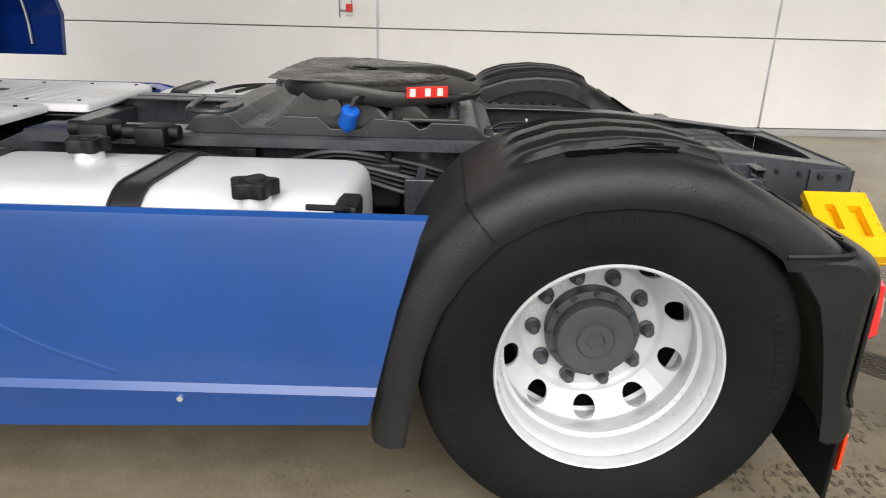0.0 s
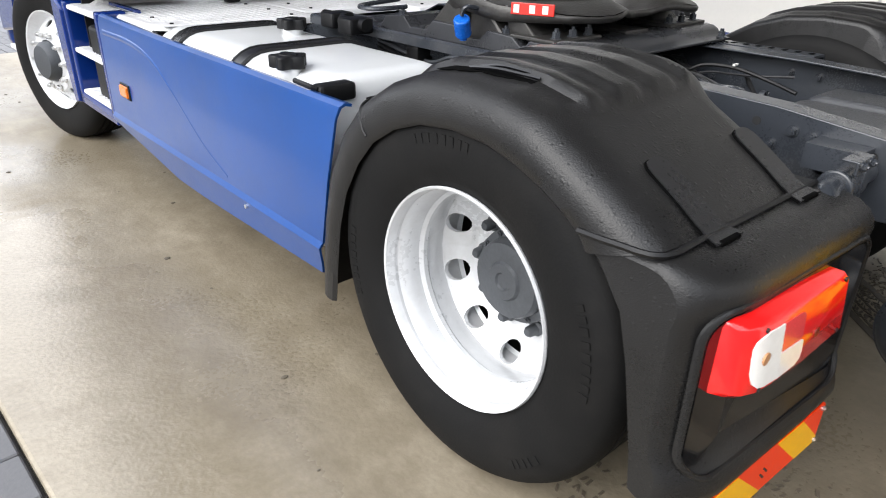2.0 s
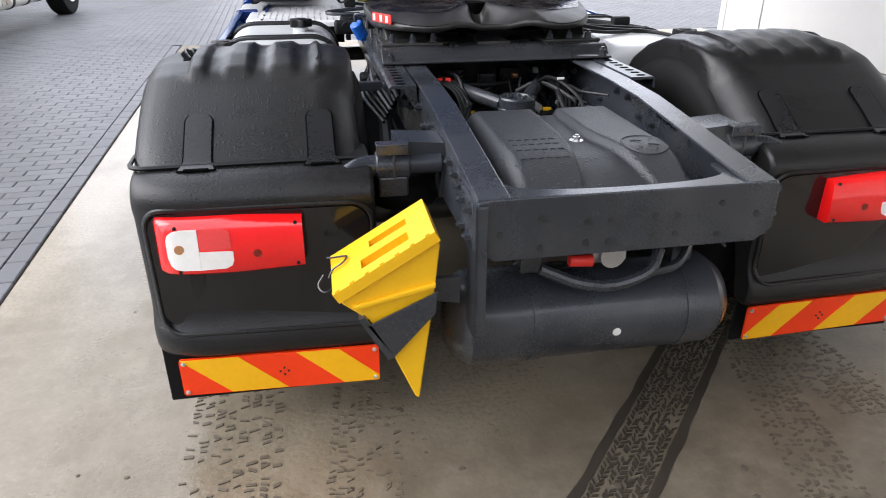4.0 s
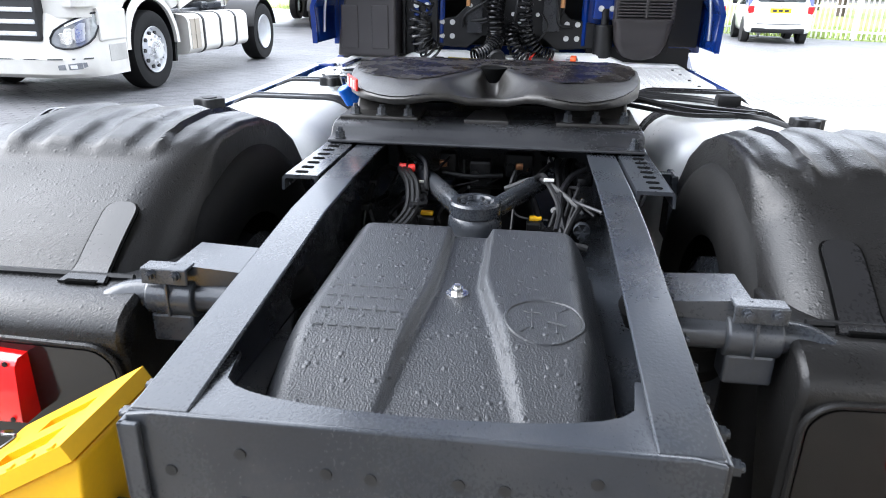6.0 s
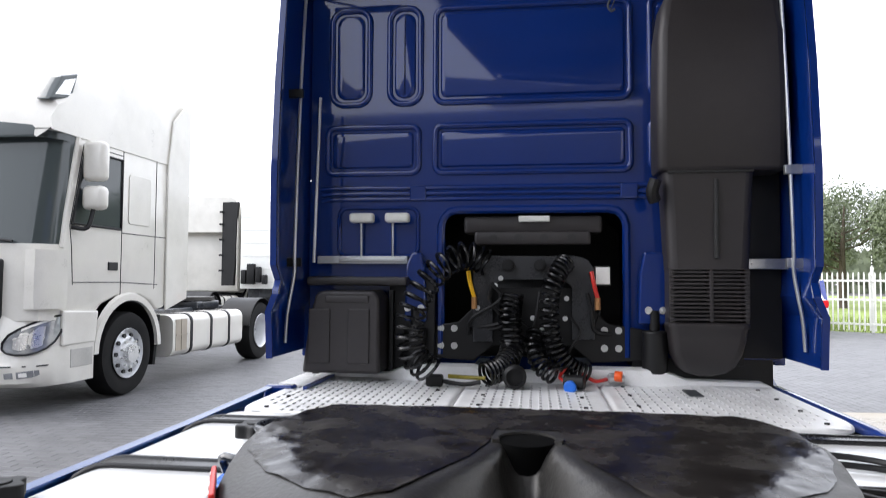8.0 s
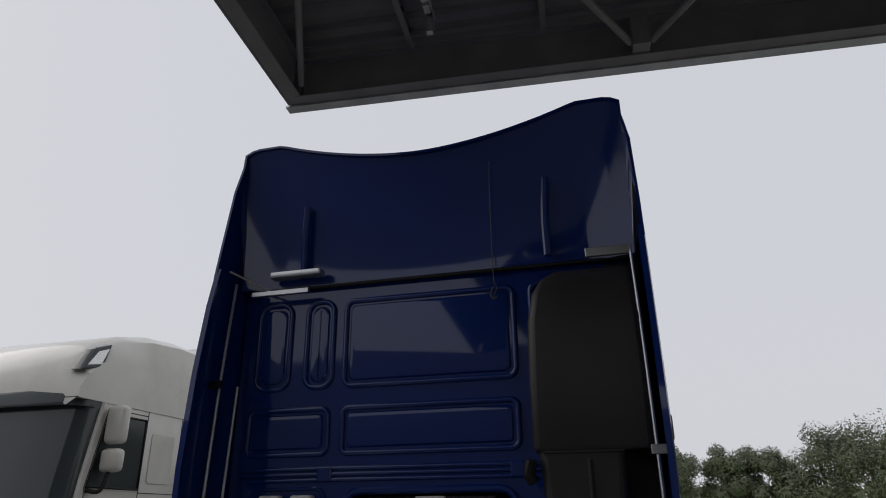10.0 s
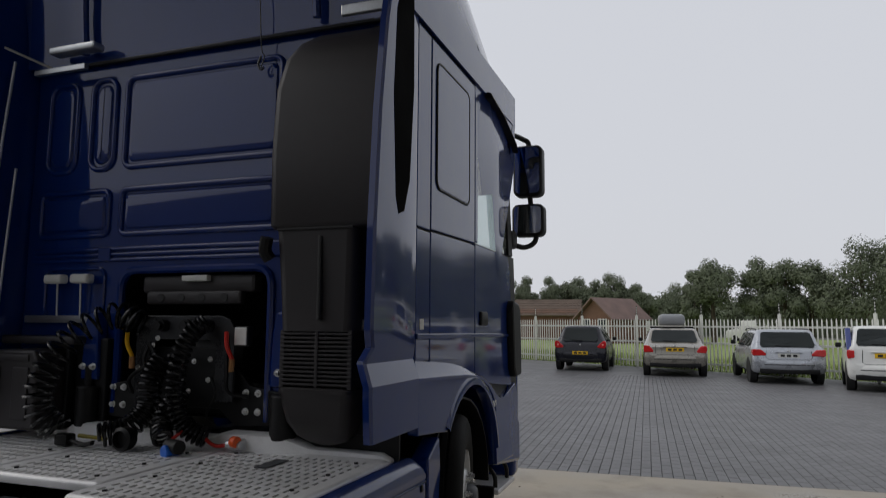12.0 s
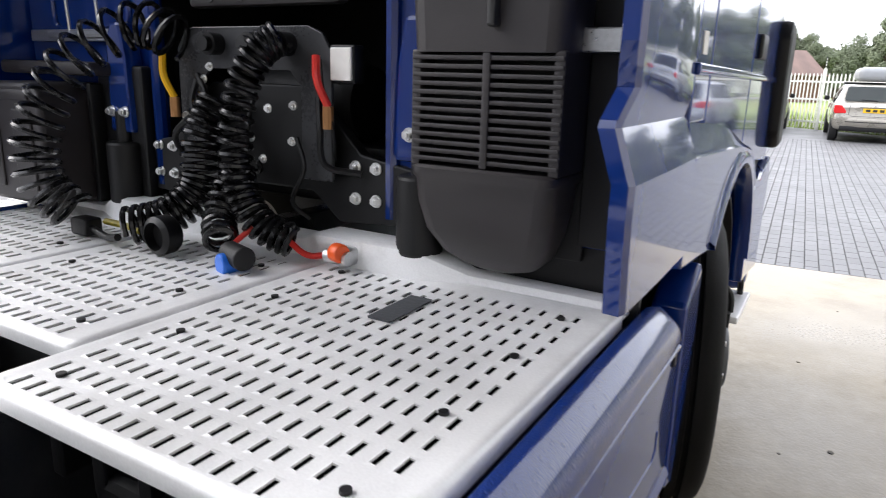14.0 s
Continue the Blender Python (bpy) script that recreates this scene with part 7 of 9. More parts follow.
for x in (0.66, 1.005):
    bm = B()
    box(bm, (x - 0.012, 2.938, 1.215), (x + 0.012, 3.11, 1.475), 0.004)
    part("grille_side", bm, DUCT, dk)
bm = B()
tube(bm, [(0.585, 2.93, 1.80), (0.57, 2.91, 1.84), (0.585, 2.90, 1.90)], 0.03, 10, 5)
part("duct_latch", bm, BLACK, dk)

# side deflectors
EDGE = [(1.04, 2.66, 1.25), (1.20, 2.645, 1.25), (1.26, 2.64, 1.252), (1.27, 2.64, 1.248), (1.335, 2.645, 1.225), (1.348, 2.647, 1.220), (1.36, 2.65, 1.222), (1.41, 2.70, 1.230), (1.48, 2.665, 1.240),
        (1.9, 2.665, 1.245), (2.4, 2.70, 1.245), (2.8, 2.755, 1.245), (3.0, 2.80, 1.245), (3.05, 2.815, 1.245)]


def deflector(s):
    d = thing("side_deflector", "", "")
    d.parent = truck
    rows = []
    for z, ye, xr in EDGE:
        back = xr - 0.001 if z < 1.40 else 1.227
        rows.append([(s * (xr - 0.035), ye + 0.004, z), (s * (xr - 0.006), ye, z), (s * xr, ye + 0.02, z), (s * (xr + 0.001), 2.9, z), (s * (xr * 0.5 + back * 0.5), 3.08, z), (s * back, 3.155, z)])
    bm = B()
    loft(bm, rows, closed=False, thick=0.02)
    part("blade", bm, BLUE, d, "blue painted deflector blade", smooth=14)
    bm = B()
    x = 1.115
    tube(bm, [(s * 1.165, 2.93, 2.98), (s * 1.175, 2.89, 2.4), (s * 1.18, 2.85, 1.6), (s * 1.18, 2.85, 1.45), (s * 1.205, 2.83, 1.25), (s * 1.215, 2.83, 1.10)], 0.009, 8, 4)
    part("stay_rod", bm, STEEL, d, "bright steel stay rod")
    if s < 0:
        bm = B()
        tube(bm, [(s * 1.08, 2.92, 2.35), (s * 1.09, 2.88, 1.50)], 0.008, 8, 0)
        part("stay_rod", bm, STEEL, d)
    for z in (1.50, 2.36 if s < 0 else 1.93):
        bm = B()
        box(bm, (min(s * 1.15, s * 1.235), 2.85, z - 0.022), (max(s * 1.15, s * 1.235), 2.875, z + 0.022), 0.004)
        part("rod_clamp", bm, STEEL if s > 0 else BLACK, d)
    if s > 0:
        bm = B()
        box(bm, (0.98, 3.02, 1.475), (1.235, 3.05, 1.525), 0.004)
        part("arm", bm, STEEL, d)
    bm = B()
    prism(bm, [(2.90, 1.98), (2.87, 2.05), (2.835, 2.5), (2.86, 2.9), (2.90, 3.0), (3.05, 3.02), (3.06, 2.6), (3.02, 2.15), (2.96, 2.0)], "x", s * 1.2415, s * 1.2475, 0.0)
    part("vent", bm, HOLE, d)


both(deflector)

# cab sides, from panels
def side(s):
    sd = thing("cab_side", "", "")
    sd.parent = truck
    bm = B()
    prism(bm, [(3.16, 1.05), (3.16, 3.0), (4.99, 3.0), (5.0, 2.9), (4.165, 2.9), (4.165, 2.0), (5.16, 2.0), (5.22, 1.45), (5.22, 0.95), (4.55, 0.95), (4.5, 1.1), (4.30, 1.16), (3.6, 1.16), (3.45, 1.05)], "x", s * 1.18, s * 1.205)
    part("inner_skin", bm, BLACK, sd)

    def panel(name, pts, mat_=BLUE, x0=1.20, x1=1.226, bev=0.006, label=""):
        bm = B()
        prism(bm, pts, "x", s * x0, s * x1, bev)
        return part(name, bm, mat_, sd, label)

    panel("rear_panel", [(3.165, 1.33), (3.165, 1.955), (3.342, 1.955), (3.342, 1.33)])
    panel("rear_panel", [(3.165, 1.965), (3.165, 2.97), (3.342, 2.97), (3.342, 1.965)])
    panel("sleeper_panel", [(3.354, 1.32), (3.354, 1.962), (4.098, 1.98), (4.098, 1.18)])
    panel("sleeper_panel", [(3.354, 1.972), (3.354, 2.97), (4.098, 2.97), (4.098, 1.99)])
    panel("blank_window", rrect(3.43, 3.97, 2.20, 2.86, 0.05), BLUE, 1.224, 1.231, 0.004)
    part("window_seal", tube(B(), [(s * 1.2275, y, z) for y, z in rrect(3.424, 3.976, 2.194, 2.866, 0.054)], 0.007, 6, 0, loop=True), BLACK, sd)
    panel("door", [(4.11, 1.17), (4.11, 1.99), (4.90, 1.99), (4.96, 1.90), (5.02, 1.5), (4.99, 1.08)], label="blue cab door")
    panel("door_frame", [(4.11, 2.0), (4.11, 2.97), (4.165, 2.97), (4.165, 2.0)])
    panel("door_frame", [(4.16, 2.90), (4.16, 2.97), (4.80, 2.97), (4.80, 2.90)])
    panel("door_frame", [(4.80, 2.97), (4.88, 2.97), (5.05, 2.0), (4.93, 2.0)], BLACK)
    panel("sill_band", [(3.165, 1.436), (3.165, 1.462), (4.10, 1.455), (5.0, 1.445), (5.0, 1.42), (4.10, 1.43)], BLUE, 1.22, 1.236, 0.005)
    AY, AZ, AR = 4.0, 0.635, 0.525
    arch = [(AY - AR * math.cos(radians(q)), AZ + AR * math.sin(radians(q))) for q in range(38, 173, 6)]
    low = [(3.16, 1.262), (3.16, 1.0), (3.44, 0.975)] + arch + [(4.53, 0.62), (5.0, 0.60), (5.1, 1.0), (5.03, 1.10), (4.72, 1.03), (4.56, 1.05), (4.40, 1.135), (4.20, 1.20), (3.95, 1.232), (3.60, 1.245)]
    bm = B()
    prism(bm, low, "x", s * 1.19, s * 1.245, 0.008)
    part("lower_panel", bm, BLUE, sd)
    # the ledge over the lower panel, falling towards the front round the arch
    bm = B()
    crest = [(3.155, 1.335, 1.262), (3.4, 1.322, 1.253), (3.65, 1.303, 1.243), (3.85, 1.275, 1.234), (4.0, 1.242, 1.222), (4.18, 1.205, 1.198), (4.32, 1.14, 1.15), (4.42, 1.06, 1.085), (4.50, 0.95, 0.98)]
    loft(bm, [[(s * 1.216, y, z + 0.004), (s * 1.226, y, z), (s * 1.245, y, w + 0.006), (s * 1.252, y, w - 0.004), (s * 1.25, y, w - 0.02), (s * 1.20, y, w - 0.02)] for y, z, w in crest])
    part("ledge", bm, BLUE, sd, smooth=30)
    bm = B()
    loft(bm, [[(s * 1.236, y, z) for y, z in arch], [(s * 1.256, AY + (y - AY) * 1.01, AZ + (z - AZ) * 1.01) for y, z in arch], [(s * 1.258, AY + (y - AY) * 1.06, AZ + (z - AZ) * 1.06) for y, z in arch], [(s * 1.244, AY + (y - AY) * 1.11, AZ + (z - AZ) * 1.11) for y, z in arch]], closed=False)
    part("arch_flare", bm, BLUE, sd, smooth=50)
    bm = B()
    prism(bm, [(4.165, 2.005), (4.165, 2.895), (4.81, 2.895), (4.925, 2.005)], "x", s * 1.203, s * 1.209)
    g = part("door_window", bm, CLEAR, sd)
    g.visible_shadow = False
    bm = B()
    box(bm, (min(s * 1.222, s * 1.242), 4.20, 1.50), (max(s * 1.222, s * 1.242), 4.34, 1.585), 0.012)
    h = part("door_handle", bm, BLACK, sd, "black door handle")
    bm = B()
    box(bm, (min(s * 1.225, s * 1.229), 3.21, 1.48), (max(s * 1.225, s * 1.229), 3.26, 1.53))
    part("sticker", bm, LABEL, sd)
    bm = B()
    prism(bm, [(4.90, 1.20), (4.86, 1.62), (4.90, 1.68), (5.05, 1.66), (5.10, 1.60), (5.12, 1.15), (4.96, 1.14)], "x", s * 1.20, s * 1.275, 0.02)
    part("corner_vane", bm, BLACK, sd)
    bm = B()
    prism(bm, [(4.60, 0.60), (4.53, 0.88), (4.62, 1.0), (5.0, 0.98), (5.22, 0.80), (5.22, 0.52)], "x", s * 1.0, s * 1.235, 0.025, 3)
    part("bumper_corner", bm, BLUE, sd)
    for y in (4.62, 4.92):
        bm = B()
        tube(bm, [(s * 1.12, y, 0.62), (s * 1.20, y, 0.54), (s * 1.21, y, 0.45)], 0.014, 8, 4)
        part("step_hanger", bm, BLACK, sd)
    bm = B()
    box(bm, (min(s * 1.02, s * 1.25), 4.55, 0.43), (max(s * 1.02, s * 1.25), 4.98, 0.46), 0.006)
    part("step_tread", bm, ALU, sd)
    bm = B()
    prism(bm, [(4.50, 0.34), (4.52, 0.48), (4.56, 0.48), (4.53, 0.33)], "x", s * 1.03, s * 1.22)
    part("spray_flap", bm, RUBBER, sd)
    bm = B()
    box(bm, (min(s * 1.232, s * 1.25), 4.42, 0.99), (max(s * 1.232, s * 1.25), 4.50, 1.03), 0.004)
    part("side_marker", bm, LABEL, sd)
    # mirrors on their arm
    mr = thing("mirror", "", "")
    mr.parent = truck
    bm = B()
    tube(bm, [(s * 1.16, 5.14, 2.12), (s * 1.27, 5.24, 2.09), (s * 1.34, 5.32, 2.15), (s * 1.33, 5.36, 2.30), (s * 1.29, 5.36, 2.50), (s * 1.29, 5.36, 2.88), (s * 1.24, 5.32, 2.955), (s * 1.12, 5.1, 2.97)], 0.02, 10, 6)
    box(bm, (min(s * 1.15, s * 1.23), 5.05, 2.07), (max(s * 1.15, s * 1.23), 5.2, 2.2), 0.025, 3)
    part("arm", bm, BLACK, mr)
    for z0, z1, w in ((2.49, 2.89, 0.115), (2.18, 2.43, 0.125)):
        bm = B()
        prism(bm, [(s * 1.29 + x, z) for x, z in rrect(-w, w, z0, z1, 0.05)], "y", 5.27, 5.40, 0.025, 3, m=None)
        hs = part("housing", bm, BLACK, mr, "black mirror housing")
        bm = B()
        prism(bm, [(s * 1.29 + x, z) for x, z in rrect(-w + 0.02, w - 0.02, z0 + 0.02, z1 - 0.02, 0.035)], "y", 5.262, 5.271)
        part("mirror_glass", bm, MIRROR, hs)
    bm = B()
    loft(bm, [[(s * 1.16, y, z + 0.02), (s * 1.27, y, z - 0.01), (s * 1.29, y, z - 0.05), (s * 1.17, y, z - 0.03)] for y, z in ((4.30, 3.0), (4.6, 2.96), (4.95, 2.86), (5.0, 2.80))], bev=0.01)
    part("visor", bm, BLACK, sd)


both(side)
# windscreen, front and floor
bm = B()
prism(bm, [(5.0, 2.95), (5.02, 2.97), (5.28, 1.62), (5.26, 1.60)], "x", -1.12, 1.12)
ws = part("windscreen", bm, CLEAR, cab)
ws.visible_shadow = False
bm = B()
prism(bm, [(5.16, 0.40), (5.20, 1.58), (5.30, 1.55), (5.36, 0.95), (5.34, 0.40)], "x", -1.2, 1.2, 0.05, 3)
part("front_panel", bm, BLUE, cab)
bm = B()
box(bm, (-1.18, 3.15, 1.28), (-0.60, 5.15, 1.33))
box(bm, (0.60, 3.15, 1.28), (1.18, 5.15, 1.33))
box(bm, (-0.60, 3.15, 1.86), (0.60, 4.4, 1.9))
part("cab_floor", bm, BLACK, cab)
bm = B()
box(bm, (-1.18, 4.05, 1.9), (1.18, 4.08, 2.95))
part("cab_curtain", bm, BLACK, cab)
for s in (-1, 1):
    bm = B()
    tube(bm, [(s * 1.13, 5.27, 1.60), (s * 1.14, 5.0, 2.97)], 0.05, 8, 0)
    part("windscreen_post", bm, BLUE, cab)
    bm = B()
    box(bm, (s * 0.6 - 0.24, 4.2, 1.5), (s * 0.6 + 0.24, 4.35, 2.35), 0.06, 3)
    box(bm, (s * 0.6 - 0.25, 4.3, 1.45), (s * 0.6 + 0.25, 4.75, 1.6), 0.05, 3)
    part("seat", bm, BLACK, cab)

# roof fairing with its raised wings
def rim(y):
    """Cross-section of the roof at y: side, wing and dip."""
    if y < 3.0:
        side_z, wing, mid, w = 3.885, 3.922, 3.73, 1.205
    else:
        f = (y - 3.0) / 2.2
        mid = 3.735 - 0.12 * f - 0.62 * f ** 2.4
        side_z, wing, w = 3.875 - 0.78 * f ** 1.15, 3.915 - 0.79 * f ** 1.2, 1.205 - 0.05 * f
        wing = max(wing, mid + 0.02 * (1 - f)) if f < 0.6 else min(wing, mid)
        side_z = min(side_z, wing - 0.05)
    pts = []
    for i in range(49):
        x = -1 + 2 * i / 48
        a = abs(x)
        if a > 0.78:
            z = wing + (side_z - wing) * max(0.0, (a - 0.93) / 0.07) ** 1.5
        else:
            q = a / 0.78
            z = mid + (wing - mid) * q ** 1.8
        pts.append((x * w, y, z))
    lowl = [(-1.243, y, 2.98), (-1.243, y, 3.2), (-1.235, y, side_z - 0.28), (-1.205, y, side_z - 0.10)]
    return lowl + pts + [(-x, yy, z) for x, yy, z in lowl[::-1]]


ROOF_Y = [2.93, 3.0, 3.2, 3.5, 3.8, 4.1, 4.4, 4.7, 4.95, 5.08]
rows = []
for y in ROOF_Y:
    ring = []
    for x, yy, z in rim(y):
        ring.append((x, yy - (0.12 * max(0.0, (3.9 - z) / 0.85) ** 1.2 if y < 2.95 else 0.0), z))
    rows.append(ring)
bm = B()
loft(bm, rows, closed=False, thick=0.015)
rf = part("roof_fairing", bm, BLUE, cab, "blue roof fairing with raised wings", smooth=45)
# the inner face under the wings
bm = B()
rows = []
top = [p for p in rim(2.93) if p[2] > 3.5]
for f in (0.0, 0.12, 0.4, 0.7, 0.9, 1.0):
    row = []
    for x, y, z in top:
        xb = max(-1.19, min(1.19, x))
        zz = 2.975 + (z - 0.008 - 2.975) * f
        yy = 3.10 + (2.945 - 3.10) * f ** 1.7 - 0.06 * max(0, abs(x) - 0.95) / 0.25 * (1 - f)
        row.append((xb + (x - xb) * f, yy, zz))
    rows.append(row)
loft(bm, rows, closed=False)
part("fairing_back", bm, BLUE, cab, "glossy blue inner face of the fairing", smooth=50)
for x in (-0.78, 0.72):
    bm = B()
    tube(bm, [(x, 3.06, 3.02), (x, 3.035, 3.25), (x + 0.02, 3.0, 3.48)], 0.022, 8, 5)
    part("fairing_rib", bm, BLUE, cab)
bm = B()
tube(bm, [(-1.18, 3.09, 2.972), (1.18, 3.09, 2.972)], 0.012, 8, 0)
part("roof_seam", bm, BLACK, cab)


# ---- what stands round the yard ----
def truck_wheel(parent, x, y, s, r=0.51, deep=False):
    w = thing("wheel", "", "")
    w.parent = parent
    w.location = (x, y, r)
    bm = B()
    rev(bm, [(0.29, s * -0.30), (0.4, s * -0.31), (0.48, s * -0.30), (r, s * -0.26), (r, s * -0.05), (0.49, s * -0.01), (0.4, 0.0), (0.29, s * -0.02)], "x", (0, 0, 0), 40)
    part("tyre", bm, RUBBER, w)
    bm = B()
    a = -0.24 if deep else 0.0
    rev(bm, [(0.0, s * (a + 0.02)), (0.19, s * (a + 0.01)), (0.25, s * (a - 0.06 if not deep else a + 0.02)), (0.27, s * -0.07), (0.285, s * -0.02), (0.305, s * 0.0), (0.30, s * 0.008), (0.28, s * -0.03)], "x", (0, 0, 0), 40)
    rimo = part("rim", bm, RIM, w)
    for i in range(10):
        g = 2 * math.pi * i / 10
        bm = B()
        cyl(bm, (s * (a + 0.0), 0.225 * math.cos(g), 0.225 * math.sin(g)), (s * (a - 0.028 if not deep else a + 0.022), 0.225 * math.cos(g), 0.225 * math.sin(g)), 0.026, 12)
        if i == 0:
            me = part("hand_hole", bm, INK, rimo).data
        else:
            bm.free()
            o = new("hand_hole", me)
            o.parent = rimo
            o.rotation_euler = (g, 0, 0)
    for i in range(10):
        bm = B()
        g = 2 * math.pi * (i + 0.5) / 10
        cyl(bm, (s * (a + 0.0), 0.167 * math.cos(g), 0.167 * math.sin(g)), (s * (a + 0.045), 0.167 * math.cos(g), 0.167 * math.sin(g)), 0.017, 8)
        part("wheel_nut", bm, CHROME, w)
    bm = B()
    rev(bm, [(0.12, s * a), (0.11, s * (a + 0.07)), (0.0, s * (a + 0.08))], "x", (0, 0, 0), 24)
    part("hub", bm, CHROME, w)


def white_truck(m, label, detail=True, chassis=True):
    """A white tractor unit facing +y, its front axle at the origin; the flank on its own left is the one that is seen."""
    t = thing("tractor_unit", label, "truck", m, group="white tractor units")
    prof = [(-0.85, 1.05), (-0.85, 3.02), (1.02, 3.02), (1.12, 2.4), (1.20, 1.75), (1.22, 1.0), (0.62, 1.0), (0.5, 1.12), (0.25, 1.2), (-0.25, 1.2), (-0.5, 1.12), (-0.62, 1.0)]
    bm = B()
    prism(bm, prof, "x", -1.2, 1.2, 0.05, 3)
    part("cab_body", bm, TRUCKWHITE, t, "white cab body", smooth=30)
    bm = B()
    rings = []
    for y, z, w in ((-1.28, 4.14, 1.17), (-1.12, 4.14, 1.18), (-0.98, 4.03, 1.18), (-0.4, 4.04, 1.18), (0.2, 3.99, 1.17), (0.7, 3.88, 1.16), (1.1, 3.70, 1.14), (1.32, 3.48, 1.12), (1.42, 3.2, 1.10), (1.42, 2.99, 1.09)):
        rings.append([(-1.21, y, 2.98), (-1.2, y, 3.0 + (z - 3.0) * 0.55), (-w + 0.05, y, z - 0.09), (-w + 0.2, y, z), (w - 0.2, y, z), (w - 0.05, y, z - 0.09), (1.2, y, 3.0 + (z - 3.0) * 0.55), (1.21, y, 2.98)])
    loft(bm, rings, bev=0.0)
    part("roof", bm, TRUCKWHITE, t, "white high roof", smooth=40)
    bm = B()
    prism(bm, [(-1.33, 1.15), (-0.79, 1.0), (-0.79, 3.0), (-0.90, 3.6), (-1.27, 3.95), (-1.35, 3.9), (-1.35, 3.1)], "x", -1.235, -1.205, 0.01)
    part("side_fairing", bm, TRUCKWHITE, t)
    bm = B()
    prism(bm, [(-1.33, 1.15), (-0.79, 1.0), (-0.79, 3.0), (-0.90, 3.6), (-1.27, 3.95), (-1.35, 3.9), (-1.35, 3.1)], "x", 1.205, 1.235, 0.01)
    part("side_fairing", bm, TRUCKWHITE, t)
    # the front bows round its corners
    def bow(z, out=0.0):
        yf = (1.52 if z < 1.75 else 1.52 - 0.17 * (z - 1.75) / 1.23) + out
        half_ = [(-1.202, yf - 0.34), (-1.19, yf - 0.22), (-1.13, yf - 0.10), (-0.98, yf - 0.03), (-0.5, yf)]
        return [(x, y, z) for x, y in half_] + [(-x, y, z) for x, y in half_[::-1]]

    bm = B()
    loft(bm, [bow(z) for z in (0.98, 1.3, 1.78)], closed=False, thick=0.03)
    part("front_panel", bm, TRUCKWHITE, t)
    bm = B()
    loft(bm, [bow(z) for z in (1.78, 2.1, 2.5, 2.98)], closed=False, thick=0.02)
    part("windscreen", bm, GLASS, t, "dark glass windscreen", smooth=50)
    bm = B()
    loft(bm, [bow(2.90, 0.10), bow(3.0, 0.12), bow(3.14, 0.06)], closed=False, thick=0.02)
    part("sun_visor", bm, GLASS, t, "dark sun visor", smooth=50)
    for s in (-1, 1):
        bm = B()
        tube(bm, [(s * 1.196, 1.21, 1.75), (s * 1.196, 1.16, 2.1), (s * 1.196, 1.0, 2.98)], 0.035, 8, 0)
        part("windscreen_post", bm, TRUCKWHITE, t)
    bm = B()
    tube(bm, [(-0.9, 1.535, 1.80), (-0.4, 1.56, 1.86), (0.3, 1.56, 1.84)], 0.014, 6, 0)
    part("wiper", bm, BLACK, t)
    # front: grille, bumper, lamps
    NOSE = [(0.30, 1.55), (0.35, 1.63), (0.52, 1.66), (0.58, 1.625), (0.80, 1.61), (1.0, 1.55), (1.08, 1.50)]

    def nose(a, z, out=0.0):
        """A point of the bowed nose, a from 0 at the middle to 1 behind the corner."""
        k = max(j for j in range(len(NOSE) - 1) if NOSE[j][0] <= z + 1e-6)
        f = min(1.0, (z - NOSE[k][0]) / (NOSE[k + 1][0] - NOSE[k][0]))
        yf = NOSE[k][1] + (NOSE[k + 1][1] - NOSE[k][1]) * f + out
        plan = [(0.0, yf), (0.45, yf - 0.005), (0.80, yf - 0.03), (1.0, yf - 0.09), (1.13, yf - 0.19), (1.20 + out, yf - 0.34), (1.235 + out, yf - 0.55), (1.238 + out, 0.68)]
        q = a * (len(plan) - 1)
        j = min(int(q), len(plan) - 2)
        return (plan[j][0] + (plan[j + 1][0] - plan[j][0]) * (q - j), plan[j][1] + (plan[j + 1][1] - plan[j][1]) * (q - j), z)

    def patch(cols, out, s):
        """A piece lying on the nose, from columns of a and its lower and upper edge."""
        rows = []
        for a, z0, z1 in cols:
            p, q, r, o = nose(a, z0, out), nose(a, z1, out), nose(a, z1, out - 0.02), nose(a, z0, out - 0.02)
            rows.append([(s * v[0], v[1], v[2]) for v in (p, q, r, o)])
        return loft(B(), rows)

    bm = B()
    steps = [i / 21 for i in range(22)]
    loft(bm, [[(-x, y, zz) for x, y, zz in (nose(a, z) for a in reversed(steps))] + [nose(a, z) for a in steps[1:]] for z, _ in NOSE], caps=True)
    part("bumper", bm, TRUCKWHITE, t, smooth=35)
    bm = B()
    box(bm, (-0.78, 1.40, 0.72), (0.78, 1.635, 1.62), 0.03)
    gr = part("grille", bm, INK, t)
    for k in range(6):
        bm = B()
        box(bm, (-0.75, 1.45, 0.78 + k * 0.13), (0.75, 1.655, 0.83 + k * 0.13), 0.012)
        part("slat", bm, RIM, gr)
    for s in (-1, 1):
        shape = [(0.33, 0.70, 0.76), (0.36, 0.66, 0.84), (0.42, 0.64, 0.90), (0.50, 0.64, 0.95), (0.58, 0.66, 0.99), (0.66, 0.70, 1.02), (0.72, 0.76, 1.03), (0.76, 0.86, 1.02)]
        hl = part("headlamp", patch(shape, 0.012, s), LAMPGLASS, t, "swept clear headlamp", smooth=50)
        rim_ = [nose(a, z0, 0.014) for a, z0, z1 in shape] + [nose(a, z1, 0.014) for a, z0, z1 in shape[::-1]]
        part("lamp_bezel", tube(B(), [(s * x, y, z) for x, y, z in rim_], 0.012, 6, 0, loop=True), BLACK, hl)
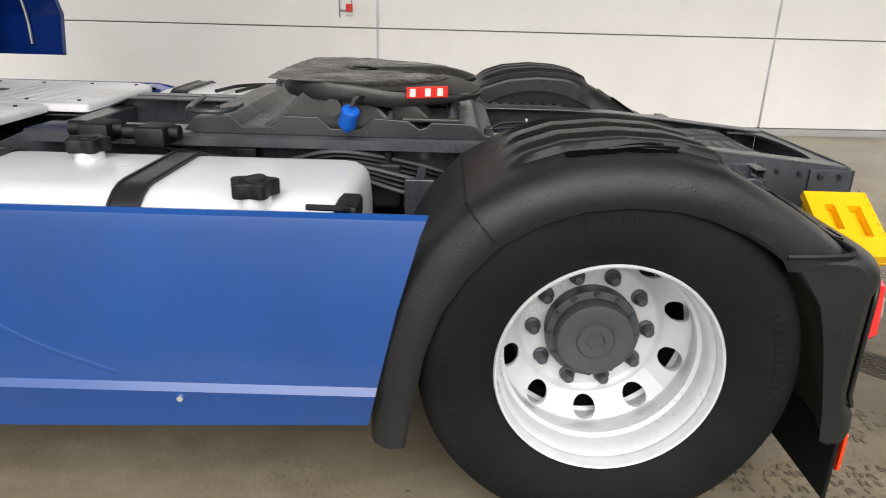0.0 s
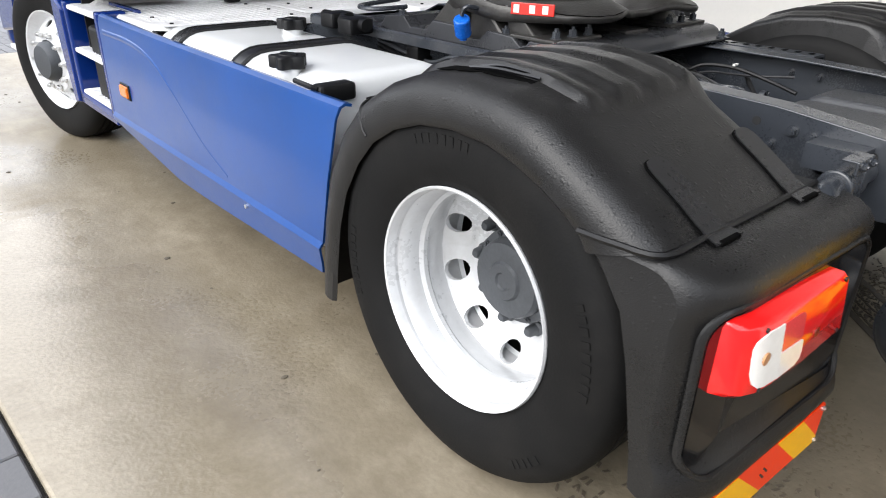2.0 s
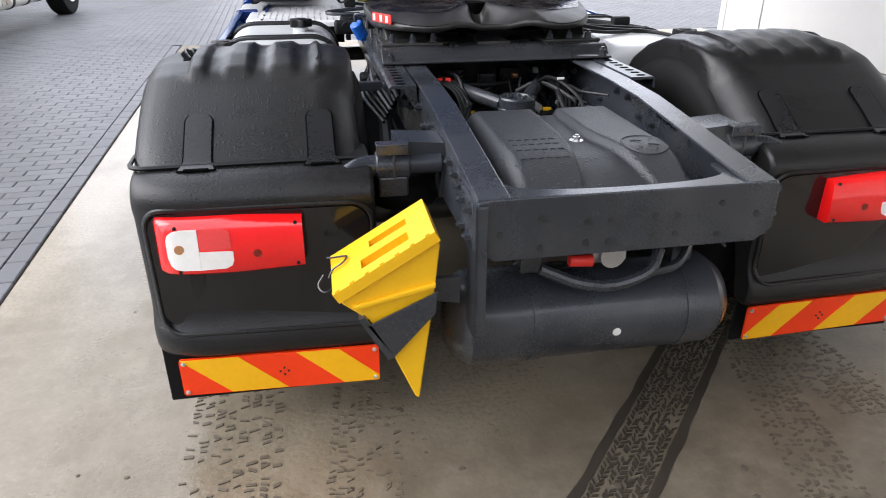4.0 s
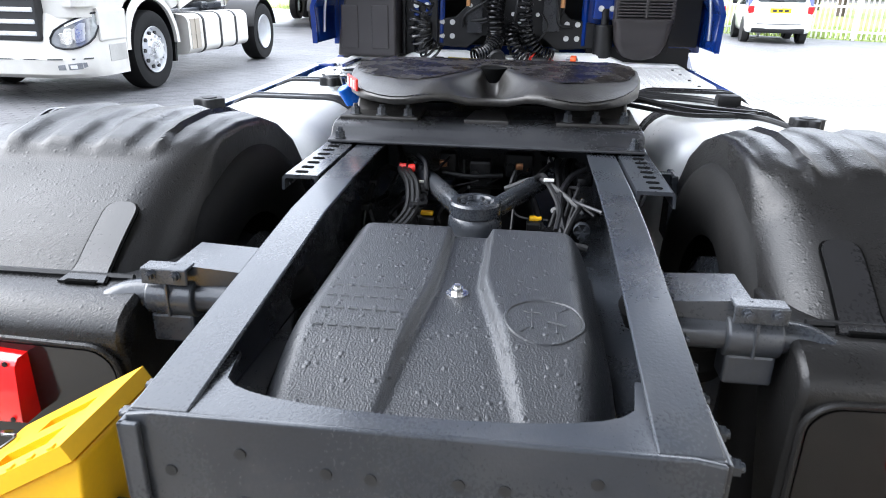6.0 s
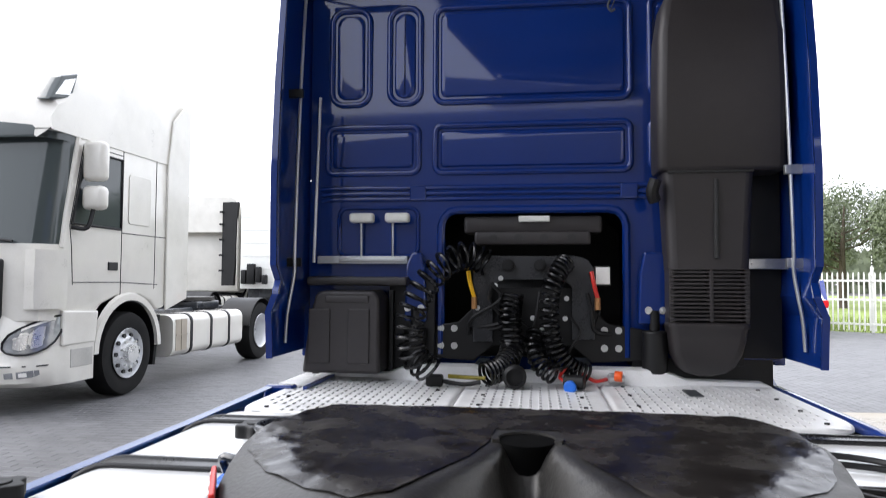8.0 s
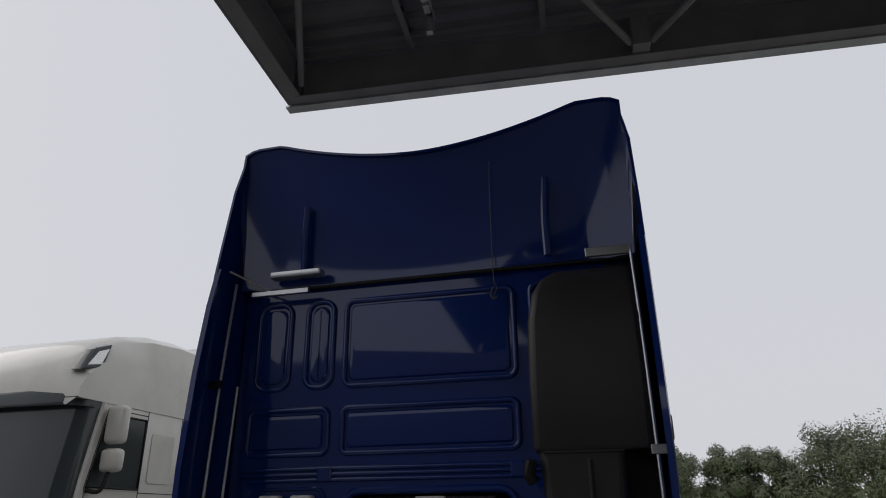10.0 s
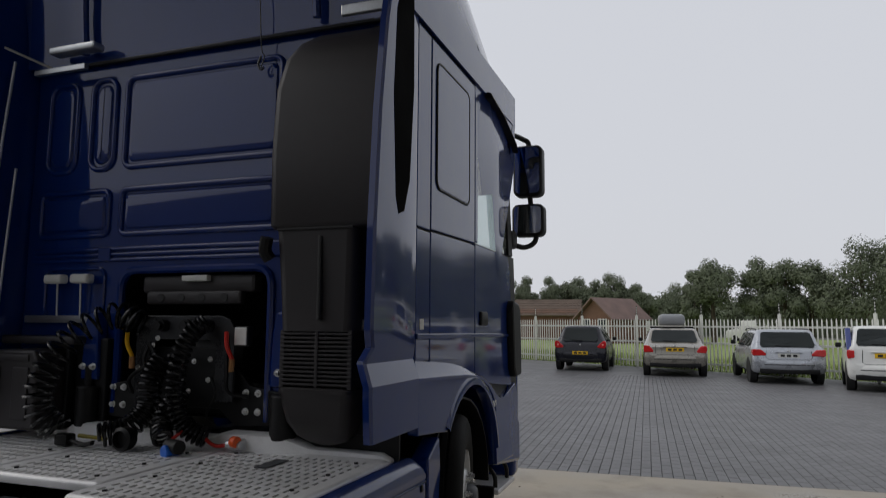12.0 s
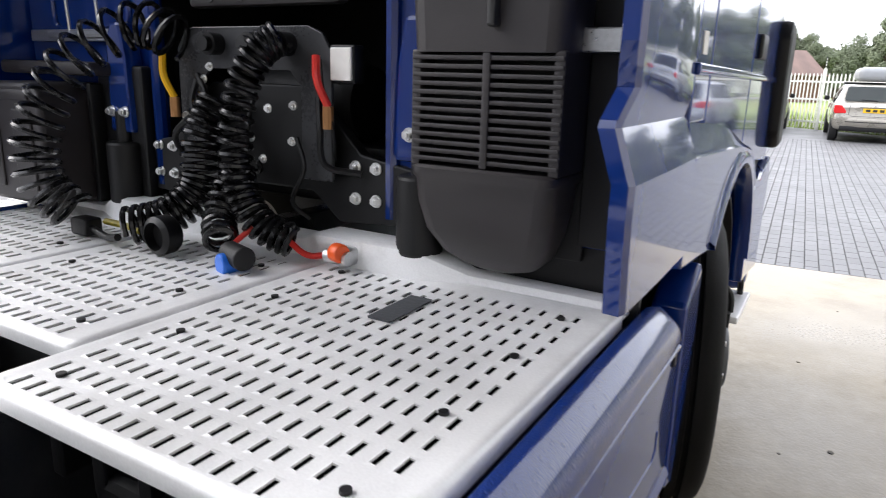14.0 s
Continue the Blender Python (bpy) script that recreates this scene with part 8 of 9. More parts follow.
        part("reflector", patch([(0.40, 0.70, 0.80), (0.45, 0.68, 0.84), (0.50, 0.70, 0.84)], 0.018, s), CHROME, hl)
        part("reflector", patch([(0.53, 0.70, 0.88), (0.58, 0.71, 0.92), (0.62, 0.73, 0.92)], 0.018, s), CHROME, hl)
        part("lamp_strip", patch([(0.44, 0.88, 0.905), (0.56, 0.94, 0.965), (0.68, 0.985, 1.005)], 0.018, s), WLENS, hl)
        fog = part("fog_lamp", patch([(0.36, 0.40, 0.455), (0.46, 0.40, 0.47), (0.56, 0.41, 0.48), (0.62, 0.43, 0.48)], 0.008, s), LAMPGLASS, t)
        part("lens", patch([(0.46, 0.415, 0.455), (0.52, 0.415, 0.46)], 0.014, s), WLENS, fog)
        part("chin_line", patch([(a / 10, 0.515, 0.53) for a in range(0, 8)], 0.004, s), INK, t)
        # the air vane on the cab's corner
        bm = B()
        rows = []
        for z, k in ((1.10, 0.6), (1.2, 1.0), (1.5, 0.9), (1.72, 0.75)):
            rows.append([(s * 1.02, 1.50, z), (s * 1.13, 1.47 + 0.03 * k, z), (s * 1.215, 1.36 + 0.02 * k, z), (s * 1.255, 1.22 - 0.06 * k, z), (s * 1.215, 1.20 - 0.06 * k, z), (s * 1.16, 1.36, z)])
        loft(bm, rows)
        part("corner_vane", bm, TRUCKWHITE, t, smooth=45)
        bm = B()
        prism(bm, [(1.415, 3.30), (1.24, 3.60), (0.98, 3.70), (1.08, 3.38)], "x", s * 1.0, s * 1.172, 0.02)
        rl_ = part("roof_lamp", bm, GLASS, t, "clear roof lamp in a dark bezel")
        bm = B()
        prism(bm, [(1.34, 3.37), (1.20, 3.56), (1.03, 3.63), (1.12, 3.42)], "x", s * 1.168, s * 1.176, 0.003)
        part("lens", bm, CHROME, rl_)
    s = -1
    for s in (-1, 1):
        bm = B()
        prism(bm, [(0.20, 2.02), (0.20, 2.86), (0.88, 2.86), (1.06, 2.02)], "x", s * 1.196, s * 1.206, 0.0)
        part("door_window", bm, GLASS, t)
        bm = B()
        tube(bm, [(s * 1.207, y, z) for y, z in ((0.20, 2.02), (0.20, 2.86), (0.88, 2.86), (1.06, 2.02))], 0.022, 6, 0, loop=True)
        part("window_frame", bm, BLACK, t)
        bm = B()
        prism(bm, rrect(-0.42, 0.05, 2.10, 2.72, 0.05), "x", s * 1.2, s * 1.212, 0.004)
        part("blank_window", bm, TRUCKWHITE, t)
        for pts in (((0.17, 1.15), (0.17, 2.98)), ((1.02, 1.35), (1.05, 1.75), (1.09, 2.0), (0.90, 2.92), (0.17, 2.92)), ((0.17, 1.38), (1.02, 1.38)), ((-0.55, 1.3), (-0.55, 2.98)), ((-0.8, 1.98), (0.17, 1.98)), ((-0.62, 1.35), (0.17, 1.38))):
            bm = B()
            tube(bm, [(s * 1.2005, y, z) for y, z in pts], 0.006, 5, 0)
            part("panel_gap", bm, INK, t)
        bm = B()
        box(bm, (min(s * 1.19, s * 1.215), 0.24, 1.52), (max(s * 1.19, s * 1.215), 0.42, 1.62), 0.01)
        part("door_handle", bm, BLACK, t)
        for z0, z1 in ((2.5, 2.95), (2.18, 2.45)):
            bm = B()
            box(bm, (s * 1.36 - 0.13, 0.82, z0), (s * 1.36 + 0.13, 0.98, z1), 0.06, 3)
            part("mirror_housing", bm, TRUCKWHITE, t)
        bm = B()
        tube(bm, [(s * 1.2, 1.06, 1.98), (s * 1.33, 0.98, 1.98), (s * 1.36, 0.92, 2.2)], 0.025, 8, 5)
        part("mirror_arm", bm, BLACK, t)
        bm = B()
        arch = [(0.60 * math.cos(radians(180 * i / 16)), 0.56 + 0.60 * math.sin(radians(180 * i / 16))) for i in range(17)]
        loft(bm, [[(s * 1.18, y, z) for y, z in arch], [(s * 1.245, y, z) for y, z in arch], [(s * 1.245, y * 1.13, 0.56 + (z - 0.56) * 1.13) for y, z in arch], [(s * 1.20, y * 1.16, 0.56 + (z - 0.56) * 1.16) for y, z in arch]], closed=False)
        part("arch_flare", bm, TRUCKWHITE, t)
        bm = B()
        loft(bm, [[(s * 0.8, y, z) for y, z in arch], [(s * 1.20, y, z) for y, z in arch]], closed=False, thick=0.01)
        part("wheel_liner", bm, BLACK, t)
        bm = B()
        prism(bm, [(0.66, 0.70), (0.62, 1.06), (1.2, 1.08), (1.2, 0.70)], "x", s * 1.0, s * 1.246, 0.02)
        part("entry_panel", bm, TRUCKWHITE, t)
        # near-flush box; the shade of a step recess is put into its colour
        part("step_shade", box(B(), (min(s * 1.0, s * 1.242), 0.70, 0.46), (max(s * 1.0, s * 1.242), 1.06, 0.66), 0.006), mat("shaded_step_%s" % ("a" if s < 0 else "b"), (0.42, 0.41, 0.38), 0.6), t)
        truck_wheel(t, s * 1.22, 0, s)
        if chassis:
            truck_wheel(t, s * 1.22, -4.0, s, deep=True)
            bm = B()
            box(bm, (min(s * 0.32, s * 0.39), -4.95, 0.72), (max(s * 0.32, s * 0.39), 0.4, 0.95), 0.01)
            part("frame_rail", bm, FRAME, t)
            bm = B()
            sec = rrect(0.62, 1.2, 0.34, 0.92, 0.12, 5)
            loft(bm, [[(s * x, y, z) for x, z in sec] for y in (-3.25, -1.05)])
            tk = part("fuel_tank", bm, TRUCKWHITE, t, "white fuel tank", smooth=40)
            for y in (-1.55, -2.15, -2.75):
                bm = B()
                sec2 = rrect(0.61, 1.21, 0.33, 0.93, 0.125, 5)
                loft(bm, [[(s * x, yy, z) for x, z in sec2] for yy in (y - 0.03, y + 0.03)])
                part("strap", bm, BLACK, tk)
            # step plates in a darker cream, slightly proud of the tank
            bm = B()
            box(bm, (min(s * 1.195, s * 1.205), -1.42, 0.42), (max(s * 1.195, s * 1.205), -1.12, 0.86))
            box(bm, (min(s * 1.19, s * 1.215), -1.28, 0.42), (max(s * 1.19, s * 1.215), -1.26, 0.86))
            box(bm, (min(s * 1.19, s * 1.215), -1.42, 0.63), (max(s * 1.19, s * 1.215), -1.12, 0.65))
            part("tank_step", bm, mat("darker_cream_%s" % ("a" if s < 0 else "b"), (0.35, 0.31, 0.25), 0.6), tk)
            bm = B()
            prism(bm, [(-0.62, 0.30), (-0.72, 0.95), (-0.66, 0.95), (-0.56, 0.30)], "x", s * 0.9, s * 1.2)
            part("spray_flap", bm, RUBBER, t)
            bm = B()
            guard = [(-4.0 + 0.57 * math.cos(radians(10 + 160 * i / 12)), 0.53 + 0.57 * math.sin(radians(10 + 160 * i / 12))) for i in range(13)]
            loft(bm, [[(s * 0.65, y, z) for y, z in guard], [(s * 1.24, y, z) for y, z in guard]], closed=False, thick=0.012)
            part("mudguard", bm, BLACK, t)
    bm = B()
    box(bm, (-0.6, -1.1, 0.9), (0.6, -0.82, 2.6), 0.02)
    part("cab_back_gear", bm, BLACK, t)
    # black box added under the cab to block light and deepen the ground shadow
    part("underbody_block", box(B(), (-1.0, -0.9, 0.30), (1.0, 1.45, 0.95), 0.05), BLACK, t)
    if chassis:
        bm = B()
        cyl(bm, (0, -3.5, 1.06), (0, -3.5, 1.12), 0.5, 28)
        part("fifth_wheel", bm, CAST, t)
        bm = B()
        box(bm, (-0.45, -3.9, 0.93), (0.45, -3.1, 1.05), 0.02)
        part("fifth_wheel_base", bm, FRAME, t)
    return t


# the white tractor unit beside the slab, and others farther back
first = white_truck(pose(-6.22, 7.33, 0, 0, 0, 180), "white high-roof tractor unit with dark windscreen parked on pavers")
copy_thing(first, pose(-9.9, 13.5, 0, 0, 0, 186))
far = copy_thing(first, pose(-10.95, 21.5, 0, 0, 0, 2))
bpy.data.objects.remove([o for o in far.children if o.name.startswith("cab_back_gear")][0])
copy_thing(first, pose(-5.2, 22.4, 0, 0, 0, 2))

# the dark folding deflector at the far unit's cab edge
bm = B()
loft(bm, [[(0.72, -1.34, z), (0.72 + w, -1.40, z), (0.74 + w, -1.30, z), (0.74, -1.24, z)] for z, w in ((1.25, 0.42), (2.0, 0.46), (3.4, 0.50), (3.95, 0.55))])
fold = part("air_deflector", bm, BLACK, far, "dark folding air deflector", smooth=30)
for z in (1.7, 2.2, 2.7, 3.2, 3.6):
    part("hinge", box(B(), (0.64, -1.40, z), (0.76, -1.30, z + 0.06), 0.008), BLACK, fold)

# a box trailer front beyond the trucks
tr = thing("box_trailer", "white box trailer with dark air deflector frame", "trailer", pose(-8.3, 20.2, 0, 0, 0, 1))
bm = B()
box(bm, (-1.25, 0, 1.15), (1.25, 9.0, 3.95), 0.03)
part("box_body", bm, WHITE, tr)
for k in range(6):
    bm = B()
    box(bm, (-1.2, -0.012, 1.35 + k * 0.42), (1.2, 0.0, 1.38 + k * 0.42))
    part("wall_rib", bm, LABEL, tr)
bm = B()
box(bm, (-1.1, 0.3, 0.85), (1.1, 8.8, 1.15), 0.02)
part("chassis", bm, FRAME, tr)
for k, (x0, x1, z0, z1) in enumerate(((-1.15, -0.98, 1.3, 1.75), (-0.95, -0.70, 1.3, 1.95), (-0.66, -0.50, 1.35, 1.85), (-0.45, -0.30, 1.3, 1.6))):
    bm = B()
    box(bm, (x0, -0.20, z0), (x1, -0.012, z1), 0.03)
    part("coupling_gear", bm, BLACK, tr)
for s in (-1, 1):
    for y in (6.0, 7.3):
        truck_wheel(tr, s * 1.2, y, s, deep=True)
    bm = B()
    box(bm, (s * 0.9 - 0.06, 1.5, 0.0), (s * 0.9 + 0.06, 1.62, 0.9))
    part("landing_leg", bm, FRAME, tr)

# a lorry rear with an orange marker plate
rl = thing("lorry", "dark lorry seen from behind with a yellow-orange marker plate", "truck", pose(-5.3, 25.5, 0, 0, 0, 0))
rl.location = (-9.0, 33.0, 0)
bm = B()
box(bm, (-1.24, 0.4, 0.9), (1.24, 6.5, 3.6), 0.04)
part("body", bm, REDP, rl)
bm = B()
box(bm, (-1.2, 0.0, 0.45), (1.2, 0.4, 1.0), 0.03)
part("rear_frame", bm, FRAME, rl)
bm = B()
box(bm, (-0.85, -0.02, 0.62), (0.85, 0.0, 0.92), 0.004)
part("marker_plate", bm, ORANGE, rl, "yellow-orange marker plate")
for s in (-1, 1):
    truck_wheel(rl, s * 1.22, 1.2, s, deep=True)
    truck_wheel(rl, s * 1.22, 5.4, s)
    bm = B()
    box(bm, (s * 1.0 - 0.15, -0.03, 0.95), (s * 1.0 + 0.15, 0.0, 1.08), 0.01)
    part("tail_lamp", bm, RED, rl)


# ---- parked cars ----
def car(m, label, paint, length, width, height, shape, lamp, slim=1.0, group="parked cars", plate=PLATE, glass=GLASS, low=0.0):
    """A parked car with its rear bumper at the origin, facing +y."""
    c = thing("car", label, "car", m, group=group)
    w = width / 2
    deck, roof0, roof1, cowl, tailz = shape  # rear glass foot, rear roof edge, front roof edge, foot of windscreen, height of the rear panel
    hood = 0.96
    lean = lambda f: (deck + (roof0 - deck) * f, tailz + 0.03 + (height - 0.06 - tailz) * f)
    stations = [(0.0, 0.42, 0.55, 0.60, 0.78, 0.70), (0.012, 0.37, 0.60, 0.645, 0.88, 0.78), (0.03, 0.33, 0.66, 0.70, 0.94, 0.83), (0.05, 0.31, 0.72, tailz - 0.08, 0.965, 0.85),
                (max(0.075, deck * 0.45), 0.30, tailz - 0.10, tailz - 0.005, 0.985, 0.845), (deck, 0.28, tailz - 0.03, tailz + 0.03, 1.0, 0.81),
                (lean(0.3)[0], 0.27, 0.94, lean(0.3)[1], 1.0, 0.80), (lean(0.65)[0], 0.27, 0.95, lean(0.65)[1], 1.0, 0.775), (roof0, 0.27, 0.95, height - 0.03, 1.0, 0.755), (roof0 + 0.12, 0.26, 0.95, height - 0.012, 1.0, 0.755),
                (roof0 + 0.4, 0.26, 0.95, height, 1.0, 0.76), ((roof0 + roof1) / 2 + 0.2, 0.26, 0.95, height, 1.0, 0.76), (roof1, 0.26, 0.94, height - 0.05, 1.0, 0.75), (cowl, 0.26, 0.90, hood, 1.0, 0.80),
                (length - 0.55, 0.27, 0.76, 0.84, 0.97, 0.80), (length - 0.15, 0.30, 0.64, 0.70, 0.88, 0.74), (length, 0.36, 0.52, 0.56, 0.72, 0.62)]
    rings = []
    for y, zl, zb, zt, wb, wt in stations:
        wt *= slim
        g = zt - zb
        half_ = [(wb * 0.82, zl), (wb * 0.94, zl + 0.03), (wb * 0.985, zl + 0.11), (wb, zl + (zb - zl) * 0.5), (wb * 0.995, zl + (zb - zl) * 0.75), (wb * 0.965, zb), (wb * 0.945, zb + g * 0.06),
                 (wt + (wb * 0.945 - wt) * 0.16, zb + g * 0.80), (wt + 0.004, zb + g * 0.91), (wt * 0.955, zb + g * 0.97), (wt * 0.86, zt - 0.004), (wt * 0.45, zt + 0.006)]
        rings.append([(-w * a, y, z) for a, z in half_] + [(w * a, y, z) for a, z in half_[::-1]])
    bm = B()
    loft(bm, rings)
    part("body", bm, paint, c, smooth=50)

    def pane(name, pts, off):
        bm = B()
        bm.faces.new([bm.verts.new(p) for p in pts])
        bmesh.ops.solidify(bm, geom=bm.faces[:], thickness=0.006)
        return part(name, bm, glass, c)

    y0, z0, y1, z1 = deck, tailz + 0.03, roof0, height - 0.03
    n = Vector((0, -(z1 - z0), (y1 - y0))).normalized() * 0.016
    f = lambda t: (y0 + (y1 - y0) * t + n.y, z0 + (z1 - z0) * t + n.z)
    a, b = f(0.08), f(0.90)
    c_, d_ = f(0.20), f(0.82)
    pane("rear_window", [(w * slim * x, *p) for x, p in ((-0.69, a), (0.69, a), (0.735, c_), (0.675, d_), (0.62, b), (-0.62, b), (-0.675, d_), (-0.735, c_))], 0)
    for s in (-1, 1):
        X0, X1 = s * (w * 0.955 + 0.006), s * (w * 0.80 * (0.35 + 0.65 * slim) + 0.012)
        e1, e2 = roof0 + 0.22, (roof0 + roof1) / 2 - 0.02
        pane("side_window", [(X0, roof0 + 0.12, 0.99), (X1, e1, height - 0.10), (X1, e2, height - 0.09), (X0, e2, 0.985)], 0)
        pane("side_window", [(X0, e2 + 0.07, 0.985), (X1, e2 + 0.07, height - 0.09), (X1, roof1 - 0.08, height - 0.11), (X0, cowl - 0.45, 0.97)], 0)
        for y in (0.72, length - 0.80):
            wh = thing("wheel", "", "")
            wh.parent = c
            wh.location = (s * (w - 0.01), y, 0.31)
            bm = B()
            rev(bm, [(0.2, s * -0.02), (0.29, s * 0.0), (0.31, s * -0.03), (0.31, s * -0.17), (0.28, s * -0.2), (0.2, s * -0.2)], "x", (0, 0, 0), 28)
            part("tyre", bm, RUBBER, wh)
            bm = B()
            rev(bm, [(0.0, s * -0.015), (0.06, s * -0.01), (0.16, s * -0.03), (0.19, s * -0.005), (0.205, s * -0.01), (0.2, s * -0.1)], "x", (0, 0, 0), 28)
            part("rim", bm, RIM, wh)
            bm = B()
            cyl(bm, (s * (w - 0.16), y, 0.33), (s * (w + 0.004), y, 0.33), 0.36, 28)
            part("wheel_arch", bm, INK, c)
        bm = B()
        prism(bm, [(s * w * a, tailz + b) for a, b in lamp], "y", 0.022, 0.24, 0.018)
        tl_ = part("tail_lamp", bm, CARRED, c)
        mx_, mz_ = sum(a for a, b in lamp) / len(lamp), tailz + sum(b for a, b in lamp) / len(lamp)
        # a pale disc gives the lit lamp its glow by colour alone
        if low:
            part("lamp_glow", rev(B(), [(0.0, 0.014), (0.03, 0.016), (0.036, 0.024)], "y", (s * w * mx_, 0, mz_), 16), LAMPGLOW, tl_)
        bm = B()
        box(bm, (s * (w + 0.07) - 0.07, cowl - 0.32, hood + 0.02), (s * (w + 0.07) + 0.07, cowl - 0.22, hood + 0.15), 0.03)
        part("door_mirror", bm, BLACK, c)
    py = -0.052 if low else 0.022
    pl = part("number_plate", box(B(), (-0.26, py, tailz - 0.20 - low), (0.26, py + 0.04, tailz - 0.09 - low), 0.004), plate, c)
    for k in range(3):
        part("bar", box(B(), (-0.20 + k * 0.15, py - 0.004, tailz - 0.175 - low), (-0.10 + k * 0.15, py + 0.004, tailz - 0.115 - low)), INK, pl)
    if not low:
        part("plate_trim", box(B(), (-0.34, 0.018, tailz - 0.075), (0.34, 0.06, tailz - 0.055), 0.004), paint, c)
    part("badge", rev(B(), [(0.0, 0.010), (0.028, 0.012), (0.034, 0.024)], "y", (0, 0.012, tailz - 0.03), 16), CHROME, c)
    lid = [(-w * 0.60, 0.048, tailz - 0.02), (-w * 0.62, 0.030, 0.70), (-w * 0.55, 0.016, 0.655), (w * 0.55, 0.016, 0.655), (w * 0.62, 0.030, 0.70), (w * 0.60, 0.048, tailz - 0.02)]
    part("lid_gap", tube(B(), lid, 0.006, 5, 0), INK, c)
    rows = []
    for k in range(15):
        a = -1 + k / 7
        y = -0.045 + 0.16 * abs(a) ** 3.2
        rows.append([(w * 0.975 * a, y + 0.02, 0.39), (w * 0.975 * a, y, 0.43), (w * 0.975 * a, y - 0.004, 0.55), (w * 0.975 * a, y + 0.012, 0.605), (w * 0.975 * a, y + 0.05, 0.625), (w * 0.975 * a, y + 0.14, 0.625), (w * 0.975 * a, y + 0.14, 0.39)])
    part("bumper", loft(B(), rows), paint, c, smooth=50)
    part("bumper_strip", loft(B(), [[(p[2][0] * 0.98, p[2][1] - 0.004, 0.505), (p[2][0] * 0.98, p[2][1] - 0.004, 0.525), (p[2][0] * 0.98, p[2][1] + 0.01, 0.525), (p[2][0] * 0.98, p[2][1] + 0.01, 0.505)] for p in rows]), INK, c)
    bm = B()
    box(bm, (-w * 0.8, -0.02, 0.28), (w * 0.8, 0.12, 0.41), 0.02)
    part("lower_valance", bm, BLACK, c)
    bm = B()
    tube(bm, [(-0.30, f(0.16)[0] - 0.012, f(0.16)[1]), (0.06, f(0.12)[0] - 0.014, f(0.12)[1])], 0.012, 6, 0)
    part("wiper", bm, BLACK, c)
    return c


car(pose(-1.15, 23.5, 0, 0, 0, 2), "small dark grey hatchback parked facing the fence", DARKCAR, 3.9, 1.74, 1.50, (0.16, 0.52, 2.2, 3.05, 0.90), ((0.985, 0.05), (0.985, -0.07), (0.93, -0.15), (0.66, -0.13), (0.64, -0.09), (0.86, 0.09), (0.94, 0.10)), 0.9, low=0.16)
car(pose(1.92, 22.0, 0, 0, 0, 4), "beige saloon with a grey roof box, parked facing the fence", BEIGE, 4.75, 1.84, 1.45, (0.42, 0.98, 2.75, 3.6, 0.95), ((0.975, -0.02), (0.99, -0.14), (0.96, -0.24), (0.68, -0.23), (0.68, -0.17), (0.80, -0.03)), glass=GLASS)
wagon = car(pose(4.8, 20.3, 0, 0, 0, 4), "silver estate car with roof rails and white plate", SILVER, 4.5, 1.80, 1.44, (0.12, 0.50, 2.7, 3.4, 0.90), ((0.975, 0.02), (0.99, -0.10), (0.96, -0.16), (0.62, -0.15), (0.60, -0.10), (0.74, 0.01)), plate=LABEL)
small = car(pose(6.65, 18.6, 0, 0, 0, -8), "small white and blue car parked at the fence", WHITE, 3.5, 1.66, 1.55, (0.08, 0.45, 2.0, 2.75, 1.0), ((0.975, -0.02), (0.99, -0.14), (0.96, -0.23), (0.80, -0.20), (0.80, -0.03)))
for s_ in (-1, 1):
    bm = B()
    prism(bm, [(0.12, 0.95), (0.45, 1.50), (1.0, 1.50), (0.7, 0.95)], "x", s_ * 0.70, s_ * 0.815, 0.02)
    part("rear_quarter", bm, CARBLUE, small, "blue rear quarter")
bm = B()
box(bm, (-0.40, -0.02, 0.03), (0.40, 1.9, 0.40), 0.14, 4)
rb = thing("roof_box", "grey plastic roof box on the beige saloon", "roof box", pose(1.92, 22.0, 0, 0, 0, 4) @ pose(0, 1.35, 1.50))
part("shell", bm, GREYB, rb)
for y in (0.35, 1.1):
    bm = B()
    box(bm, (-0.66, y - 0.03, -0.09), (0.66, y + 0.03, 0.0), 0.01)
    part("roof_bar", bm, BLACK, rb)
for s in (-1, 1):
    bm = B()
    tube(bm, [(s * 0.66, 0.8, 1.40), (s * 0.66, 1.0, 1.45), (s * 0.66, 2.4, 1.45), (s * 0.66, 2.6, 1.40)], 0.018, 8, 4)
    part("roof_rail", bm, BLACK, wagon)

# ---- fence, verge, houses, trees ----
FA, FB = Vector((-13.0, 35.6, 0)), Vector((16.0, 16.2, 0))
fd = (FB - FA).normalized()
fn = Vector((-fd.y, fd.x, 0))
FM = Matrix(((fd.x, fn.x, 0, FA.x), (fd.y, fn.y, 0, FA.y), (0, 0, 1, 0), (0, 0, 0, 1)))
fence = thing("fence", "long white steel picket fence with wire posts", "fence", FM)
FL = (FB - FA).length
for z in (0.25, 0.95, 1.50):
    bm = B()
    box(bm, (0, -0.025, z - 0.03), (FL, 0.025, z + 0.03), 0.004)
    part("rail", bm, FENCE, fence)
n = int(FL / 0.135)
ob = part("picket", prism(B(), [(-0.02, 0.06), (0.02, 0.06), (0.02, 1.70), (0.0, 1.76), (-0.02, 1.70)], "y", -0.045, -0.027), FENCE, fence)
pm = ob.data
for k in range(n):
    if k:
        ob = new("picket", pm)
        ob.parent = fence
    ob.location = (0.08 + k * 0.135, 0, 0)
